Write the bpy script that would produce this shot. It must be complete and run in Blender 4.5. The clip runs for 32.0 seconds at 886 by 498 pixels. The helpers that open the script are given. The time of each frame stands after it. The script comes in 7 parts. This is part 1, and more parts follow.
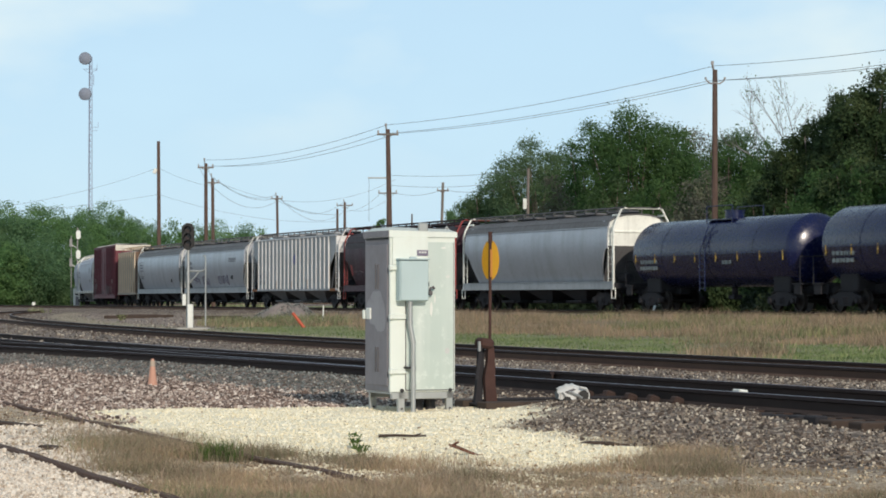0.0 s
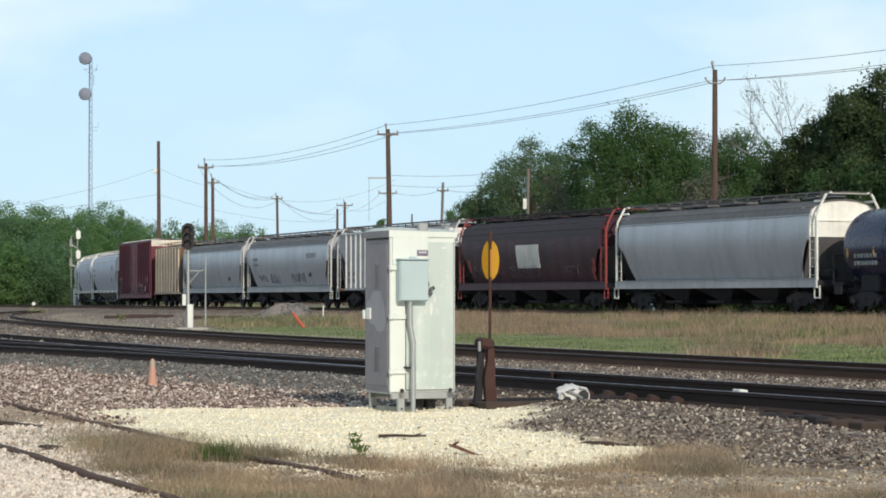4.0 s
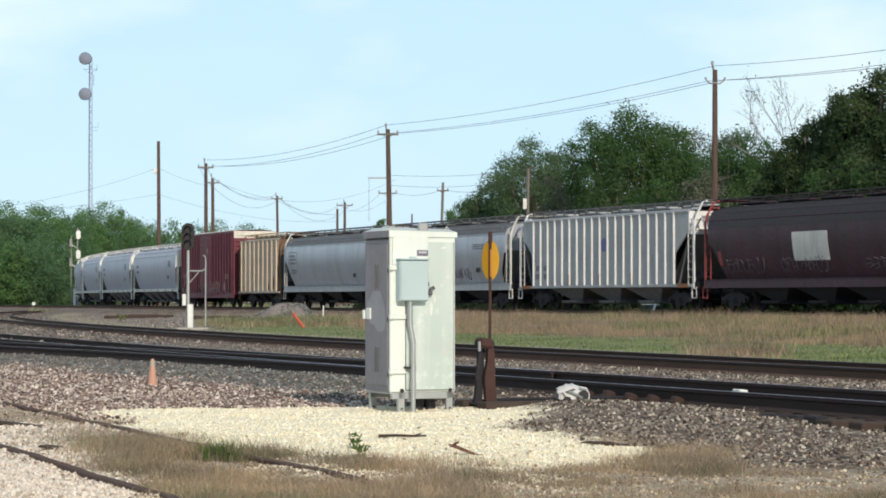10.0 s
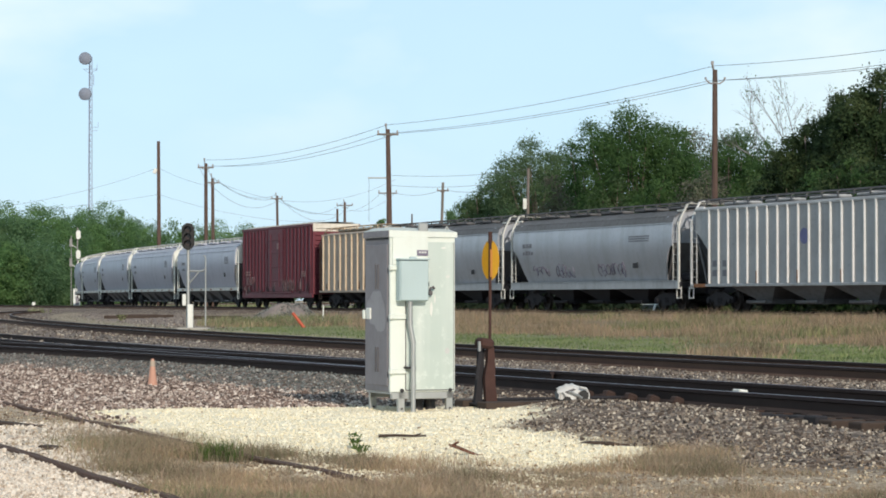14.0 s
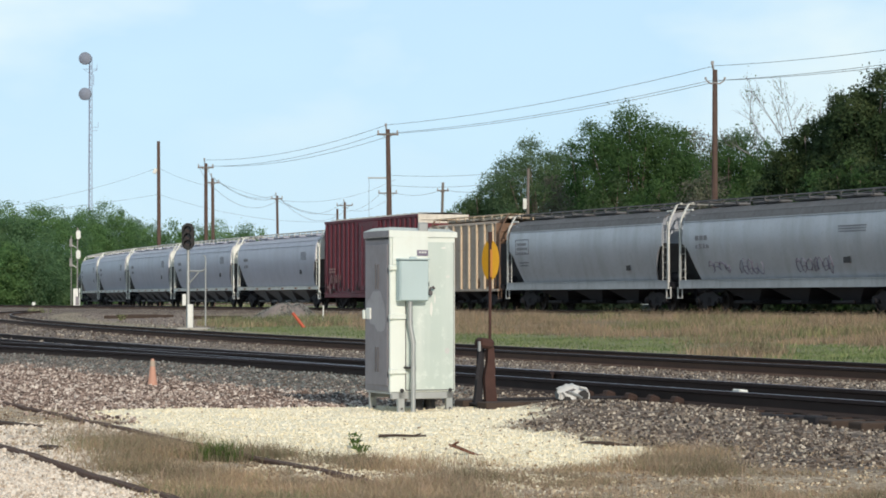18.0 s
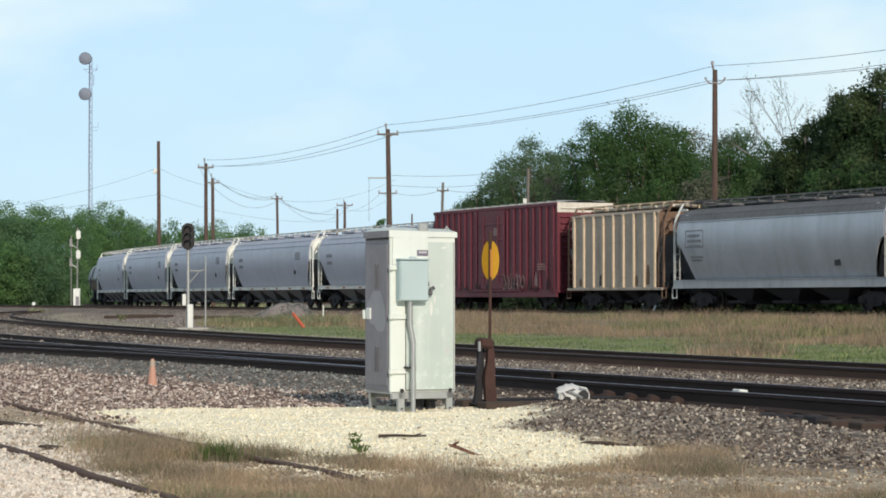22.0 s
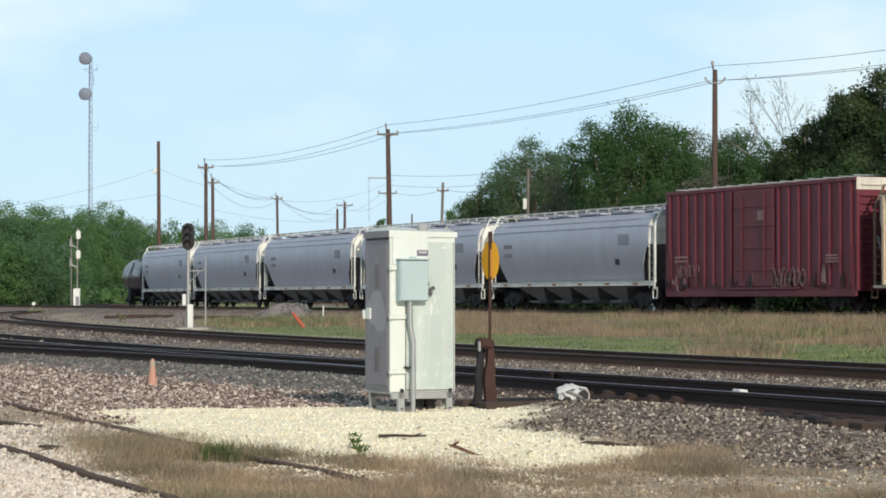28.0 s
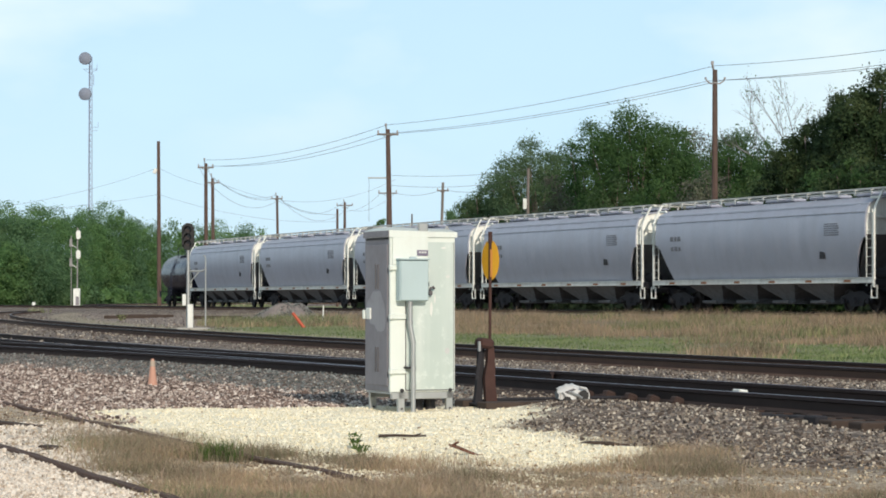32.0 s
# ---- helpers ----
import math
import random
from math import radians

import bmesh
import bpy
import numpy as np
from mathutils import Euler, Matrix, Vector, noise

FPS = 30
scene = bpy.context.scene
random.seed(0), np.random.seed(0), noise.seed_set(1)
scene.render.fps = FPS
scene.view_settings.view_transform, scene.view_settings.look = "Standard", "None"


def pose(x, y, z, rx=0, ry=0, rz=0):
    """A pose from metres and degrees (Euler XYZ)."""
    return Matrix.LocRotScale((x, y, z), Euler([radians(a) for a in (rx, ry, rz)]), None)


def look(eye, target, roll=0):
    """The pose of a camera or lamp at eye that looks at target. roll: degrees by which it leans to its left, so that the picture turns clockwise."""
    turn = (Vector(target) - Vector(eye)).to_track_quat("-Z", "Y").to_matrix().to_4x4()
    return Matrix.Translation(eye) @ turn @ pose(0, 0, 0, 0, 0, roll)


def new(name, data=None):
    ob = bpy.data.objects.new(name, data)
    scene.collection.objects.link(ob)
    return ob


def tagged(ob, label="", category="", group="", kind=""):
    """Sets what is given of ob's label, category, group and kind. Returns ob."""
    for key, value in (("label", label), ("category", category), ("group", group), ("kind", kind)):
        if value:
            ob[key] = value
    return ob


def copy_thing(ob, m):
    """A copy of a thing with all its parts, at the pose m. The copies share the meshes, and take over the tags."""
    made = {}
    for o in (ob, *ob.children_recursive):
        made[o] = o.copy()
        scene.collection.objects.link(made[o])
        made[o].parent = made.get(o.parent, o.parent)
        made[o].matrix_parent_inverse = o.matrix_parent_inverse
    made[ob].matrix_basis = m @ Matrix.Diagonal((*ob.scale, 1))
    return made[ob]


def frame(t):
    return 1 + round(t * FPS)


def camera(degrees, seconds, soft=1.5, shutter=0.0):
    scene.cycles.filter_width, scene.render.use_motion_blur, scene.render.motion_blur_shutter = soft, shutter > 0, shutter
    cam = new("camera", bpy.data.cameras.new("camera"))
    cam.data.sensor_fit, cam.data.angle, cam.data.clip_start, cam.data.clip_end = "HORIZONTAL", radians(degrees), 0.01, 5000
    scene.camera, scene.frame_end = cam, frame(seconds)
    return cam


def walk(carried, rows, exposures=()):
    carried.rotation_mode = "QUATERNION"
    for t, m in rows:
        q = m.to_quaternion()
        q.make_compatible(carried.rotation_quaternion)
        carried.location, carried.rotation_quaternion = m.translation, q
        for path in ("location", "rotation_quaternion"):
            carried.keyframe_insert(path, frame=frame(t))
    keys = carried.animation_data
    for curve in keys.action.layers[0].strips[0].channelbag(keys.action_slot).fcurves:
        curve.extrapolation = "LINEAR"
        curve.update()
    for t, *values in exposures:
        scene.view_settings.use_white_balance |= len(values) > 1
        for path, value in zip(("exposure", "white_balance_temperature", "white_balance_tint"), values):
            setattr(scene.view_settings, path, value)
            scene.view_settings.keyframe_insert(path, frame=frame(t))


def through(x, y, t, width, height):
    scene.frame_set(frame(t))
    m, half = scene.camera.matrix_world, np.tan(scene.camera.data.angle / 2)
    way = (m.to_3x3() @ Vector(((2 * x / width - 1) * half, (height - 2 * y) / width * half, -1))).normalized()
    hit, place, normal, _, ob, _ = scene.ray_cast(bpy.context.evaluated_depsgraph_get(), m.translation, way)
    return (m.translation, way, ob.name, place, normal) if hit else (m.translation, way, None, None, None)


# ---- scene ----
# ---- camera: fixed on a low stand beside the yard ----
cam = camera(20.57, 32.0, soft=1.75, shutter=0.5)
STAND = pose(0, 0, 1.13, 91.194, 0, 0)
walk(cam, [(0.0, STAND), (32.0, STAND)],
     exposures=[(0.0, -0.05), (3.0, 0.0), (6.0, 0.12), (14.0, 0.10), (19.0, 0.03), (25.0, 0.03), (32.0, 0.09)])

# ---- daylight ----
SUN_TO = Vector((0.29, -0.955, 0.45)).normalized()
world = bpy.data.worlds.new("sky")
scene.world = world
world.use_nodes = True
wn, wl = world.node_tree.nodes, world.node_tree.links
wn.clear()
w_out = wn.new("ShaderNodeOutputWorld")
w_bg = wn.new("ShaderNodeBackground")
w_sky = wn.new("ShaderNodeTexSky")
w_sky.sky_type = "NISHITA"
w_sky.sun_disc = False
w_sky.sun_elevation = math.asin(SUN_TO.z)
w_sky.sun_rotation = math.atan2(SUN_TO.x, SUN_TO.y)
w_sky.air_density = 1.0
w_sky.dust_density = 0.3
w_sky.ozone_density = 2.0
w_bg.inputs["Strength"].default_value = 0.158
# a thin bright veil of high cloud over the blue
w_tc, w_map, w_noise = wn.new("ShaderNodeTexCoord"), wn.new("ShaderNodeMapping"), wn.new("ShaderNodeTexNoise")
w_map.inputs["Scale"].default_value = (1.0, 1.0, 2.2)
w_noise.inputs["Scale"].default_value = 5.5
w_noise.inputs["Detail"].default_value = 5
w_ramp, w_mix = wn.new("ShaderNodeMapRange"), wn.new("ShaderNodeMix")
w_ramp.inputs[1].default_value, w_ramp.inputs[2].default_value = 0.3, 0.75
w_ramp.inputs[3].default_value, w_ramp.inputs[4].default_value = 0.86, 1.0
w_mix.data_type = "RGBA"
w_cloud = wn.new("ShaderNodeMix")
w_cloud.data_type = "RGBA"
w_cloud.inputs[6].default_value = (3.4, 4.8, 5.95, 1)
w_cloud.inputs[7].default_value = (5.3, 6.0, 6.0, 1)
w_puff = wn.new("ShaderNodeMapRange")
w_puff.inputs[1].default_value, w_puff.inputs[2].default_value = 0.40, 0.60
wl.new(w_noise.outputs[0], w_puff.inputs[0])
w_low, w_thin = wn.new("ShaderNodeMapRange"), wn.new("ShaderNodeMath")
w_low.inputs[1].default_value, w_low.inputs[2].default_value = 0.03, 0.11
w_low.inputs[3].default_value, w_low.inputs[4].default_value = 0.15, 1.0
w_thin.operation = "MULTIPLY"
wl.new(w_puff.outputs[0], w_thin.inputs[0])
wl.new(w_low.outputs[0], w_thin.inputs[1])
wl.new(w_thin.outputs[0], w_cloud.inputs[0])
wl.new(w_tc.outputs["Generated"], w_map.inputs["Vector"])
wl.new(w_map.outputs[0], w_noise.inputs["Vector"])
wl.new(w_noise.outputs[0], w_ramp.inputs[0])
# the veil thins and darkens towards the zenith
w_sep, w_high, w_mul = wn.new("ShaderNodeSeparateXYZ"), wn.new("ShaderNodeMapRange"), wn.new("ShaderNodeMix")
w_high.inputs[1].default_value, w_high.inputs[2].default_value = 0.12, 0.6
w_high.inputs[3].default_value, w_high.inputs[4].default_value = 0.0, 1.0
w_mul.data_type = "RGBA"
w_mul.inputs[7].default_value = (1.45, 1.95, 2.45, 1)
wl.new(w_tc.outputs["Generated"], w_sep.inputs[0])
wl.new(w_sep.outputs[2], w_high.inputs[0])
wl.new(w_sep.outputs[2], w_low.inputs[0])
wl.new(w_high.outputs[0], w_mul.inputs[0])
wl.new(w_cloud.outputs[2], w_mul.inputs[6])
wl.new(w_mul.outputs[2], w_mix.inputs[7])
wl.new(w_ramp.outputs[0], w_mix.inputs[0])
wl.new(w_sky.outputs[0], w_mix.inputs[6])
wl.new(w_mix.outputs[2], w_bg.inputs["Color"])
wl.new(w_bg.outputs[0], w_out.inputs["Surface"])

sun = new("sun", bpy.data.lights.new("sun", "SUN"))
sun.data.energy = 3.0
sun.data.angle = radians(0.6)
sun.data.color = (1.0, 0.885, 0.755)
sun.matrix_world = look((0, 0, 60), Vector((0, 0, 60)) - SUN_TO)


# ---- geometry helpers ----
class Geo:
    """Vertices and faces of one mesh in the making."""

    def __init__(self):
        self.v, self.f, self.smooth = [], [], True

    def add(self, verts, faces):
        n = len(self.v)
        self.v.extend(tuple(p) for p in verts)
        self.f.extend(tuple(i + n for i in q) for q in faces)
        return self

    def box(self, c, s, m=None, ch=0.0):
        """A box round c of size s, its edges chamfered by ch, turned by the 3x3 matrix m."""
        hx, hy, hz = s[0] / 2, s[1] / 2, s[2] / 2
        if ch <= 0:
            vs = [(x * hx, y * hy, z * hz) for x in (-1, 1) for y in (-1, 1) for z in (-1, 1)]
            fs = [(0, 1, 3, 2), (4, 6, 7, 5), (0, 4, 5, 1), (2, 3, 7, 6), (0, 2, 6, 4), (1, 5, 7, 3)]
        else:
            ch = min(ch, hx * 0.9, hy * 0.9, hz * 0.9)
            vs, idx = [], {}
            for x in (-1, 1):
                for y in (-1, 1):
                    for z in (-1, 1):
                        for a in range(3):
                            h = [hx - ch, hy - ch, hz - ch]
                            h[a] += ch
                            idx[(x, y, z, a)] = len(vs)
                            vs.append((x * h[0], y * h[1], z * h[2]))
            fs = []
            for a in range(3):
                b, c2 = (a + 1) % 3, (a + 2) % 3
                for sgn in (-1, 1):
                    ring = []
                    for sb, sc in ((-1, -1), (1, -1), (1, 1), (-1, 1)):
                        k = [0, 0, 0]
                        k[a], k[b], k[c2] = sgn, sb, sc
                        ring.append(idx[(*k, a)])
                    fs.append(tuple(ring if sgn > 0 else ring[::-1]))
                for sb in (-1, 1):
                    for sc in (-1, 1):
                        lo, hi = [0, 0, 0], [0, 0, 0]
                        lo[a], lo[b], lo[c2] = -1, sb, sc
                        hi[a], hi[b], hi[c2] = 1, sb, sc
                        q = [idx[(*lo, b)], idx[(*hi, b)], idx[(*hi, c2)], idx[(*lo, c2)]]
                        fs.append(tuple(q if sb * sc < 0 else q[::-1]))
            for x in (-1, 1):
                for y in (-1, 1):
                    for z in (-1, 1):
                        q = [idx[(x, y, z, a)] for a in range(3)]
                        fs.append(tuple(q if x * y * z > 0 else q[::-1]))
        c = Vector(c)
        vs = [(m @ Vector(p) if m else Vector(p)) + c for p in vs]
        return self.add(vs, fs)

    def tube(self, pts, r, n=8, r2=None, cap=True):
        """A round bar along the points, from radius r to r2."""
        pts = [Vector(p) for p in pts]
        r2 = r if r2 is None else r2
        rings, last = [], None
        for i, p in enumerate(pts):
            d = (pts[min(i + 1, len(pts) - 1)] - pts[max(i - 1, 0)]).normalized()
            if last is None:
                a = d.orthogonal().normalized()
            else:
                a = (last - d * last.dot(d)).normalized()
            last = a
            b = d.cross(a)
            rr = r + (r2 - r) * i / max(len(pts) - 1, 1)
            rings.append([p + (a * math.cos(2 * math.pi * k / n) + b * math.sin(2 * math.pi * k / n)) * rr for k in range(n)])
        return self.loft(rings, True, cap)

    def loft(self, rings, closed=True, cap=True):
        n = len(rings[0])
        vs = [p for ring in rings for p in ring]
        fs = []
        for i in range(len(rings) - 1):
            for k in range(n if closed else n - 1):
                k2 = (k + 1) % n
                fs.append((i * n + k, i * n + k2, (i + 1) * n + k2, (i + 1) * n + k))
        if cap and closed:
            fs.append(tuple(range(n))[::-1])
            fs.append(tuple(range((len(rings) - 1) * n, len(rings) * n)))
        return self.add(vs, fs)

    def prism(self, outline, a, b):
        """An outline of points (x, z), drawn out in y from a to b."""
        n = len(outline)
        vs = [(x, a, z) for x, z in outline] + [(x, b, z) for x, z in outline]
        fs = [tuple(range(n)), tuple(range(n, 2 * n))[::-1]]
        fs += [(k, k + n, (k + 1) % n + n, (k + 1) % n) for k in range(n)]
        return self.add(vs, fs)

    def mesh(self, name, mat, angle=35):
        me = bpy.data.meshes.new(name)
        me.from_pydata(self.v, [], self.f)
        bm = bmesh.new()
        bm.from_mesh(me)
        bmesh.ops.recalc_face_normals(bm, faces=bm.faces)
        bm.to_mesh(me)
        bm.free()
        me.polygons.foreach_set("use_smooth", [True] * len(me.polygons))
        me.set_sharp_from_angle(angle=radians(angle))
        me.materials.append(mat)
        return me


def part(name, geo, mat, parent, label="", m=None):
    """One mesh object under a thing or a part; geo is a Geo or a mesh that is shared."""
    ob = new(name, geo if isinstance(geo, bpy.types.Mesh) else geo.mesh(name, mat))
    ob.parent = parent
    if m is not None:
        ob.matrix_basis = m
    return tagged(ob, label)


def thing(name, m, label, category, group="", kind=""):
    ob = new(name)
    ob.empty_display_size = 0.2
    ob.matrix_basis = m
    return tagged(ob, label, category, group, kind)


def quick_mesh(name, verts, faces, mat, smooth=False):
    """A large mesh straight from arrays; all faces have the same number of corners."""
    verts, faces = np.asarray(verts, np.float32), np.asarray(faces, np.int32)
    me = bpy.data.meshes.new(name)
    me.vertices.add(len(verts))
    me.vertices.foreach_set("co", verts.ravel())
    k = faces.shape[1]
    me.loops.add(faces.size)
    me.loops.foreach_set("vertex_index", faces.ravel())
    me.polygons.add(len(faces))
    me.polygons.foreach_set("loop_start", np.arange(0, faces.size, k, dtype=np.int32))
    me.polygons.foreach_set("use_smooth", np.full(len(faces), smooth))
    me.update(calc_edges=True)
    me.materials.append(mat)
    return me


# ---- materials ----
def rgb(c, k=1.0):
    return (c[0] * k, c[1] * k, c[2] * k, 1)


def base_mat(name, rough=0.7, metal=0.0):
    mat = bpy.data.materials.new(name)
    mat.use_nodes = True
    nt = mat.node_tree
    b = nt.nodes["Principled BSDF"]
    b.inputs["Roughness"].default_value = rough
    b.inputs["Metallic"].default_value = metal
    return mat, nt, b


def coords(nt, scale=(1, 1, 1), kind="Object"):
    tc = nt.nodes.new("ShaderNodeTexCoord")
    mp = nt.nodes.new("ShaderNodeMapping")
    mp.inputs["Scale"].default_value = scale
    nt.links.new(tc.outputs[kind], mp.inputs["Vector"])
    return mp.outputs[0]


def noise_node(nt, vec, scale, detail=4, rough=0.6):
    n = nt.nodes.new("ShaderNodeTexNoise")
    n.inputs["Scale"].default_value = scale
    n.inputs["Detail"].default_value = detail
    n.inputs["Roughness"].default_value = rough
    if vec is not None:
        nt.links.new(vec, n.inputs["Vector"])
    return n.outputs[0]


def ramp(nt, fac, stops):
    r = nt.nodes.new("ShaderNodeValToRGB")
    while len(r.color_ramp.elements) < len(stops):
        r.color_ramp.elements.new(0.5)
    for e, (p, c) in zip(r.color_ramp.elements, stops):
        e.position = p
        e.color = c if len(c) == 4 else (*c, 1)
    nt.links.new(fac, r.inputs[0])
    return r.outputs[0]


def mixed(nt, fac, a, b, mode="MIX"):
    m = nt.nodes.new("ShaderNodeMix")
    m.data_type, m.blend_type = "RGBA", mode
    for s, i in ((fac, 0), (a, 6), (b, 7)):
        if isinstance(s, (int, float)):
            m.inputs[i].default_value = s
        elif isinstance(s, (tuple, list)):
            m.inputs[i].default_value = s if len(s) == 4 else (*s, 1)
        else:
            nt.links.new(s, m.inputs[i])
    return m.outputs[2]


def bump(nt, b, height, strength=0.3, dist=0.02):
    n = nt.nodes.new("ShaderNodeBump")
    n.inputs["Strength"].default_value = strength
    n.inputs["Distance"].default_value = dist
    nt.links.new(height, n.inputs["Height"])
    nt.links.new(n.outputs[0], b.inputs["Normal"])


def grey(v):
    return (v, v, v, 1)


def paint(name, col, dirt=(0.06, 0.05, 0.045), amount=0.5, rough=0.55, streak=1.0, metal=0.0, patch=0.12, fade=1.25, freq=2.2):
    """Weathered paint on steel: fading, blotches, streaks that run down, dirt."""
    mat, nt, b = base_mat(name, rough, metal)
    down = coords(nt, (1.6, 1.6, 0.10))
    fine = coords(nt, (1, 1, 1))
    big = noise_node(nt, fine, 0.55, 3)
    c = mixed(nt, ramp(nt, big, [(0.3, grey(0)), (0.75, grey(1))]), rgb(col, 1 - patch), rgb(col, fade))
    st = noise_node(nt, down, freq, 5, 0.65)
    c = mixed(nt, ramp(nt, st, [(0.48, grey(0)), (0.78, grey(0.85 * amount * streak))]), c, rgb(dirt))
    sp = noise_node(nt, fine, 7.0, 6, 0.7)
    c = mixed(nt, ramp(nt, sp, [(0.55, grey(0)), (0.72, grey(0.8 * amount))]), c, rgb(dirt, 1.3))
    nt.links.new(c, b.inputs["Base Color"])
    nt.links.new(ramp(nt, sp, [(0.3, grey(rough - 0.08)), (0.8, grey(min(1, rough + 0.2)))]), b.inputs["Roughness"])
    bump(nt, b, sp, 0.12, 0.01)
    return mat


def plain(name, col, rough=0.8, metal=0.0, var=0.35, scale=6.0, bumpy=0.25):
    mat, nt, b = base_mat(name, rough, metal)
    v = coords(nt)
    n1, n2 = noise_node(nt, v, scale, 5), noise_node(nt, v, scale * 0.15, 3)
    c = mixed(nt, n1, rgb(col, 1 - var), rgb(col, 1 + var))
    c = mixed(nt, ramp(nt, n2, [(0.35, grey(0)), (0.7, grey(0.5))]), c, rgb(col, 0.6))
    nt.links.new(c, b.inputs["Base Color"])
    if bumpy:
        bump(nt, b, n1, bumpy, 0.02)
    return mat


M_grey_car = paint("grey_car_paint", (0.43, 0.455, 0.505), dirt=(0.19, 0.20, 0.19), amount=0.55, rough=0.34, freq=0.9, metal=0.28, patch=0.08, fade=1.10)
M_pale_car = paint("pale_grey_car_paint", (0.445, 0.462, 0.540), dirt=(0.26, 0.27, 0.30), rough=0.40, amount=0.35, streak=0.8, patch=0.06, fade=1.08, freq=1.2, metal=0.15)
M_pale_trim = paint("pale_trim_paint", (0.62, 0.62, 0.58), amount=0.35)
M_white_trim = paint("white_trim_paint", (0.80, 0.81, 0.75), amount=0.3)
M_maroon = paint("maroon_car_paint", (0.040, 0.0085, 0.019), dirt=(0.016, 0.012, 0.018), amount=0.9, freq=0.7, rough=0.5, patch=0.4, fade=1.6)
M_red_trim = paint("red_trim_paint", (0.31, 0.05, 0.045), amount=0.4)
M_boxred = paint("boxcar_red_paint", (0.140, 0.022, 0.036), dirt=(0.05, 0.03, 0.03), amount=0.45)
M_boxwhite = paint("boxcar_white_paint", (0.66, 0.62, 0.54), dirt=(0.25, 0.18, 0.12), amount=0.4)
M_tan_panel = paint("tan_car_panel", (0.40, 0.335, 0.27), dirt=(0.13, 0.085, 0.06), amount=0.75)
M_tan_rib = paint("tan_car_rib", (0.66, 0.53, 0.38), dirt=(0.30, 0.16, 0.08), amount=0.8)
M_rib_panel = paint("ribbed_car_panel", (0.36, 0.375, 0.39), dirt=(0.12, 0.115, 0.11), amount=0.5)
M_rib_post = paint("ribbed_car_post", (0.70, 0.70, 0.69), dirt=(0.3, 0.2, 0.12), amount=0.35)
# Blue in this black paint stands for the sky's reflection.
M_tank = paint("sky_tinted_black_paint", (0.006, 0.010, 0.052), dirt=(0.018, 0.016, 0.020), amount=0.4, rough=0.22, freq=1.2)
M_tank_old = paint("dull_tank_paint", (0.013, 0.014, 0.034), dirt=(0.035, 0.03, 0.034), amount=0.5, rough=0.26)
for glossy in (M_tank, M_tank_old):
    glossy.node_tree.nodes["Principled BSDF"].inputs["Specular IOR Level"].default_value = 0.5
M_under = plain("underframe_grime", (0.022, 0.021, 0.026), 0.85)
M_chute = paint("chute_paint", (0.13, 0.13, 0.135), amount=0.8)
M_rust = plain("rusted_steel", (0.15, 0.060, 0.035), 0.9, 0.0, 0.45, 9)
M_rusttrim = plain("rusty_edge", (0.32, 0.145, 0.07), 0.9, 0.0, 0.4, 9)
M_dark_steel = plain("dark_steel", (0.045, 0.043, 0.045), 0.6, 0.5)
M_wheel = plain("wheel_steel", (0.035, 0.03, 0.028), 0.6, 0.6)
M_galv = plain("galvanised_steel", (0.46, 0.47, 0.46), 0.45, 0.6, 0.12, 14, 0.05)
M_pink_mark = plain("faded_boxcar_mark", (0.33, 0.20, 0.19), 0.7, 0, 0.15, 10, 0)
M_yellow_mark = plain("yellow_mark", (0.50, 0.33, 0.07), 0.6, 0, 0.15, 10, 0)
M_faint_mark = plain("faded_mark", (0.20, 0.205, 0.23), 0.7, 0, 0.2, 10, 0)
M_white_mark = plain("white_mark", (0.72, 0.72, 0.70), 0.7, 0, 0.15, 10, 0)
M_dim_mark = plain("dim_mark", (0.22, 0.26, 0.27), 0.7, 0, 0.2, 10, 0)
M_black_mark = plain("black_mark", (0.03, 0.03, 0.035), 0.7, 0, 0.2, 10, 0)
M_soot = plain("soot_streak", (0.055, 0.020, 0.022), 0.85, 0, 0.5, 6, 0)
M_sooty = paint("soot_covered_maroon", (0.022, 0.012, 0.016), dirt=(0.03, 0.014, 0.02), amount=0.6, freq=0.8)
M_scrawl = plain("worn_spray_paint", (0.13, 0.105, 0.125), 0.7, 0, 0.4, 8, 0)
M_pale_spray = plain("pale_spray_paint", (0.23, 0.155, 0.16), 0.7, 0, 0.35, 8, 0)
M_rust_dull = plain("rust_stained_steel", (0.20, 0.125, 0.085), 0.9, 0, 0.5, 5)
M_purple = plain("spray_paint", (0.215, 0.185, 0.25), 0.7, 0, 0.3, 8, 0)


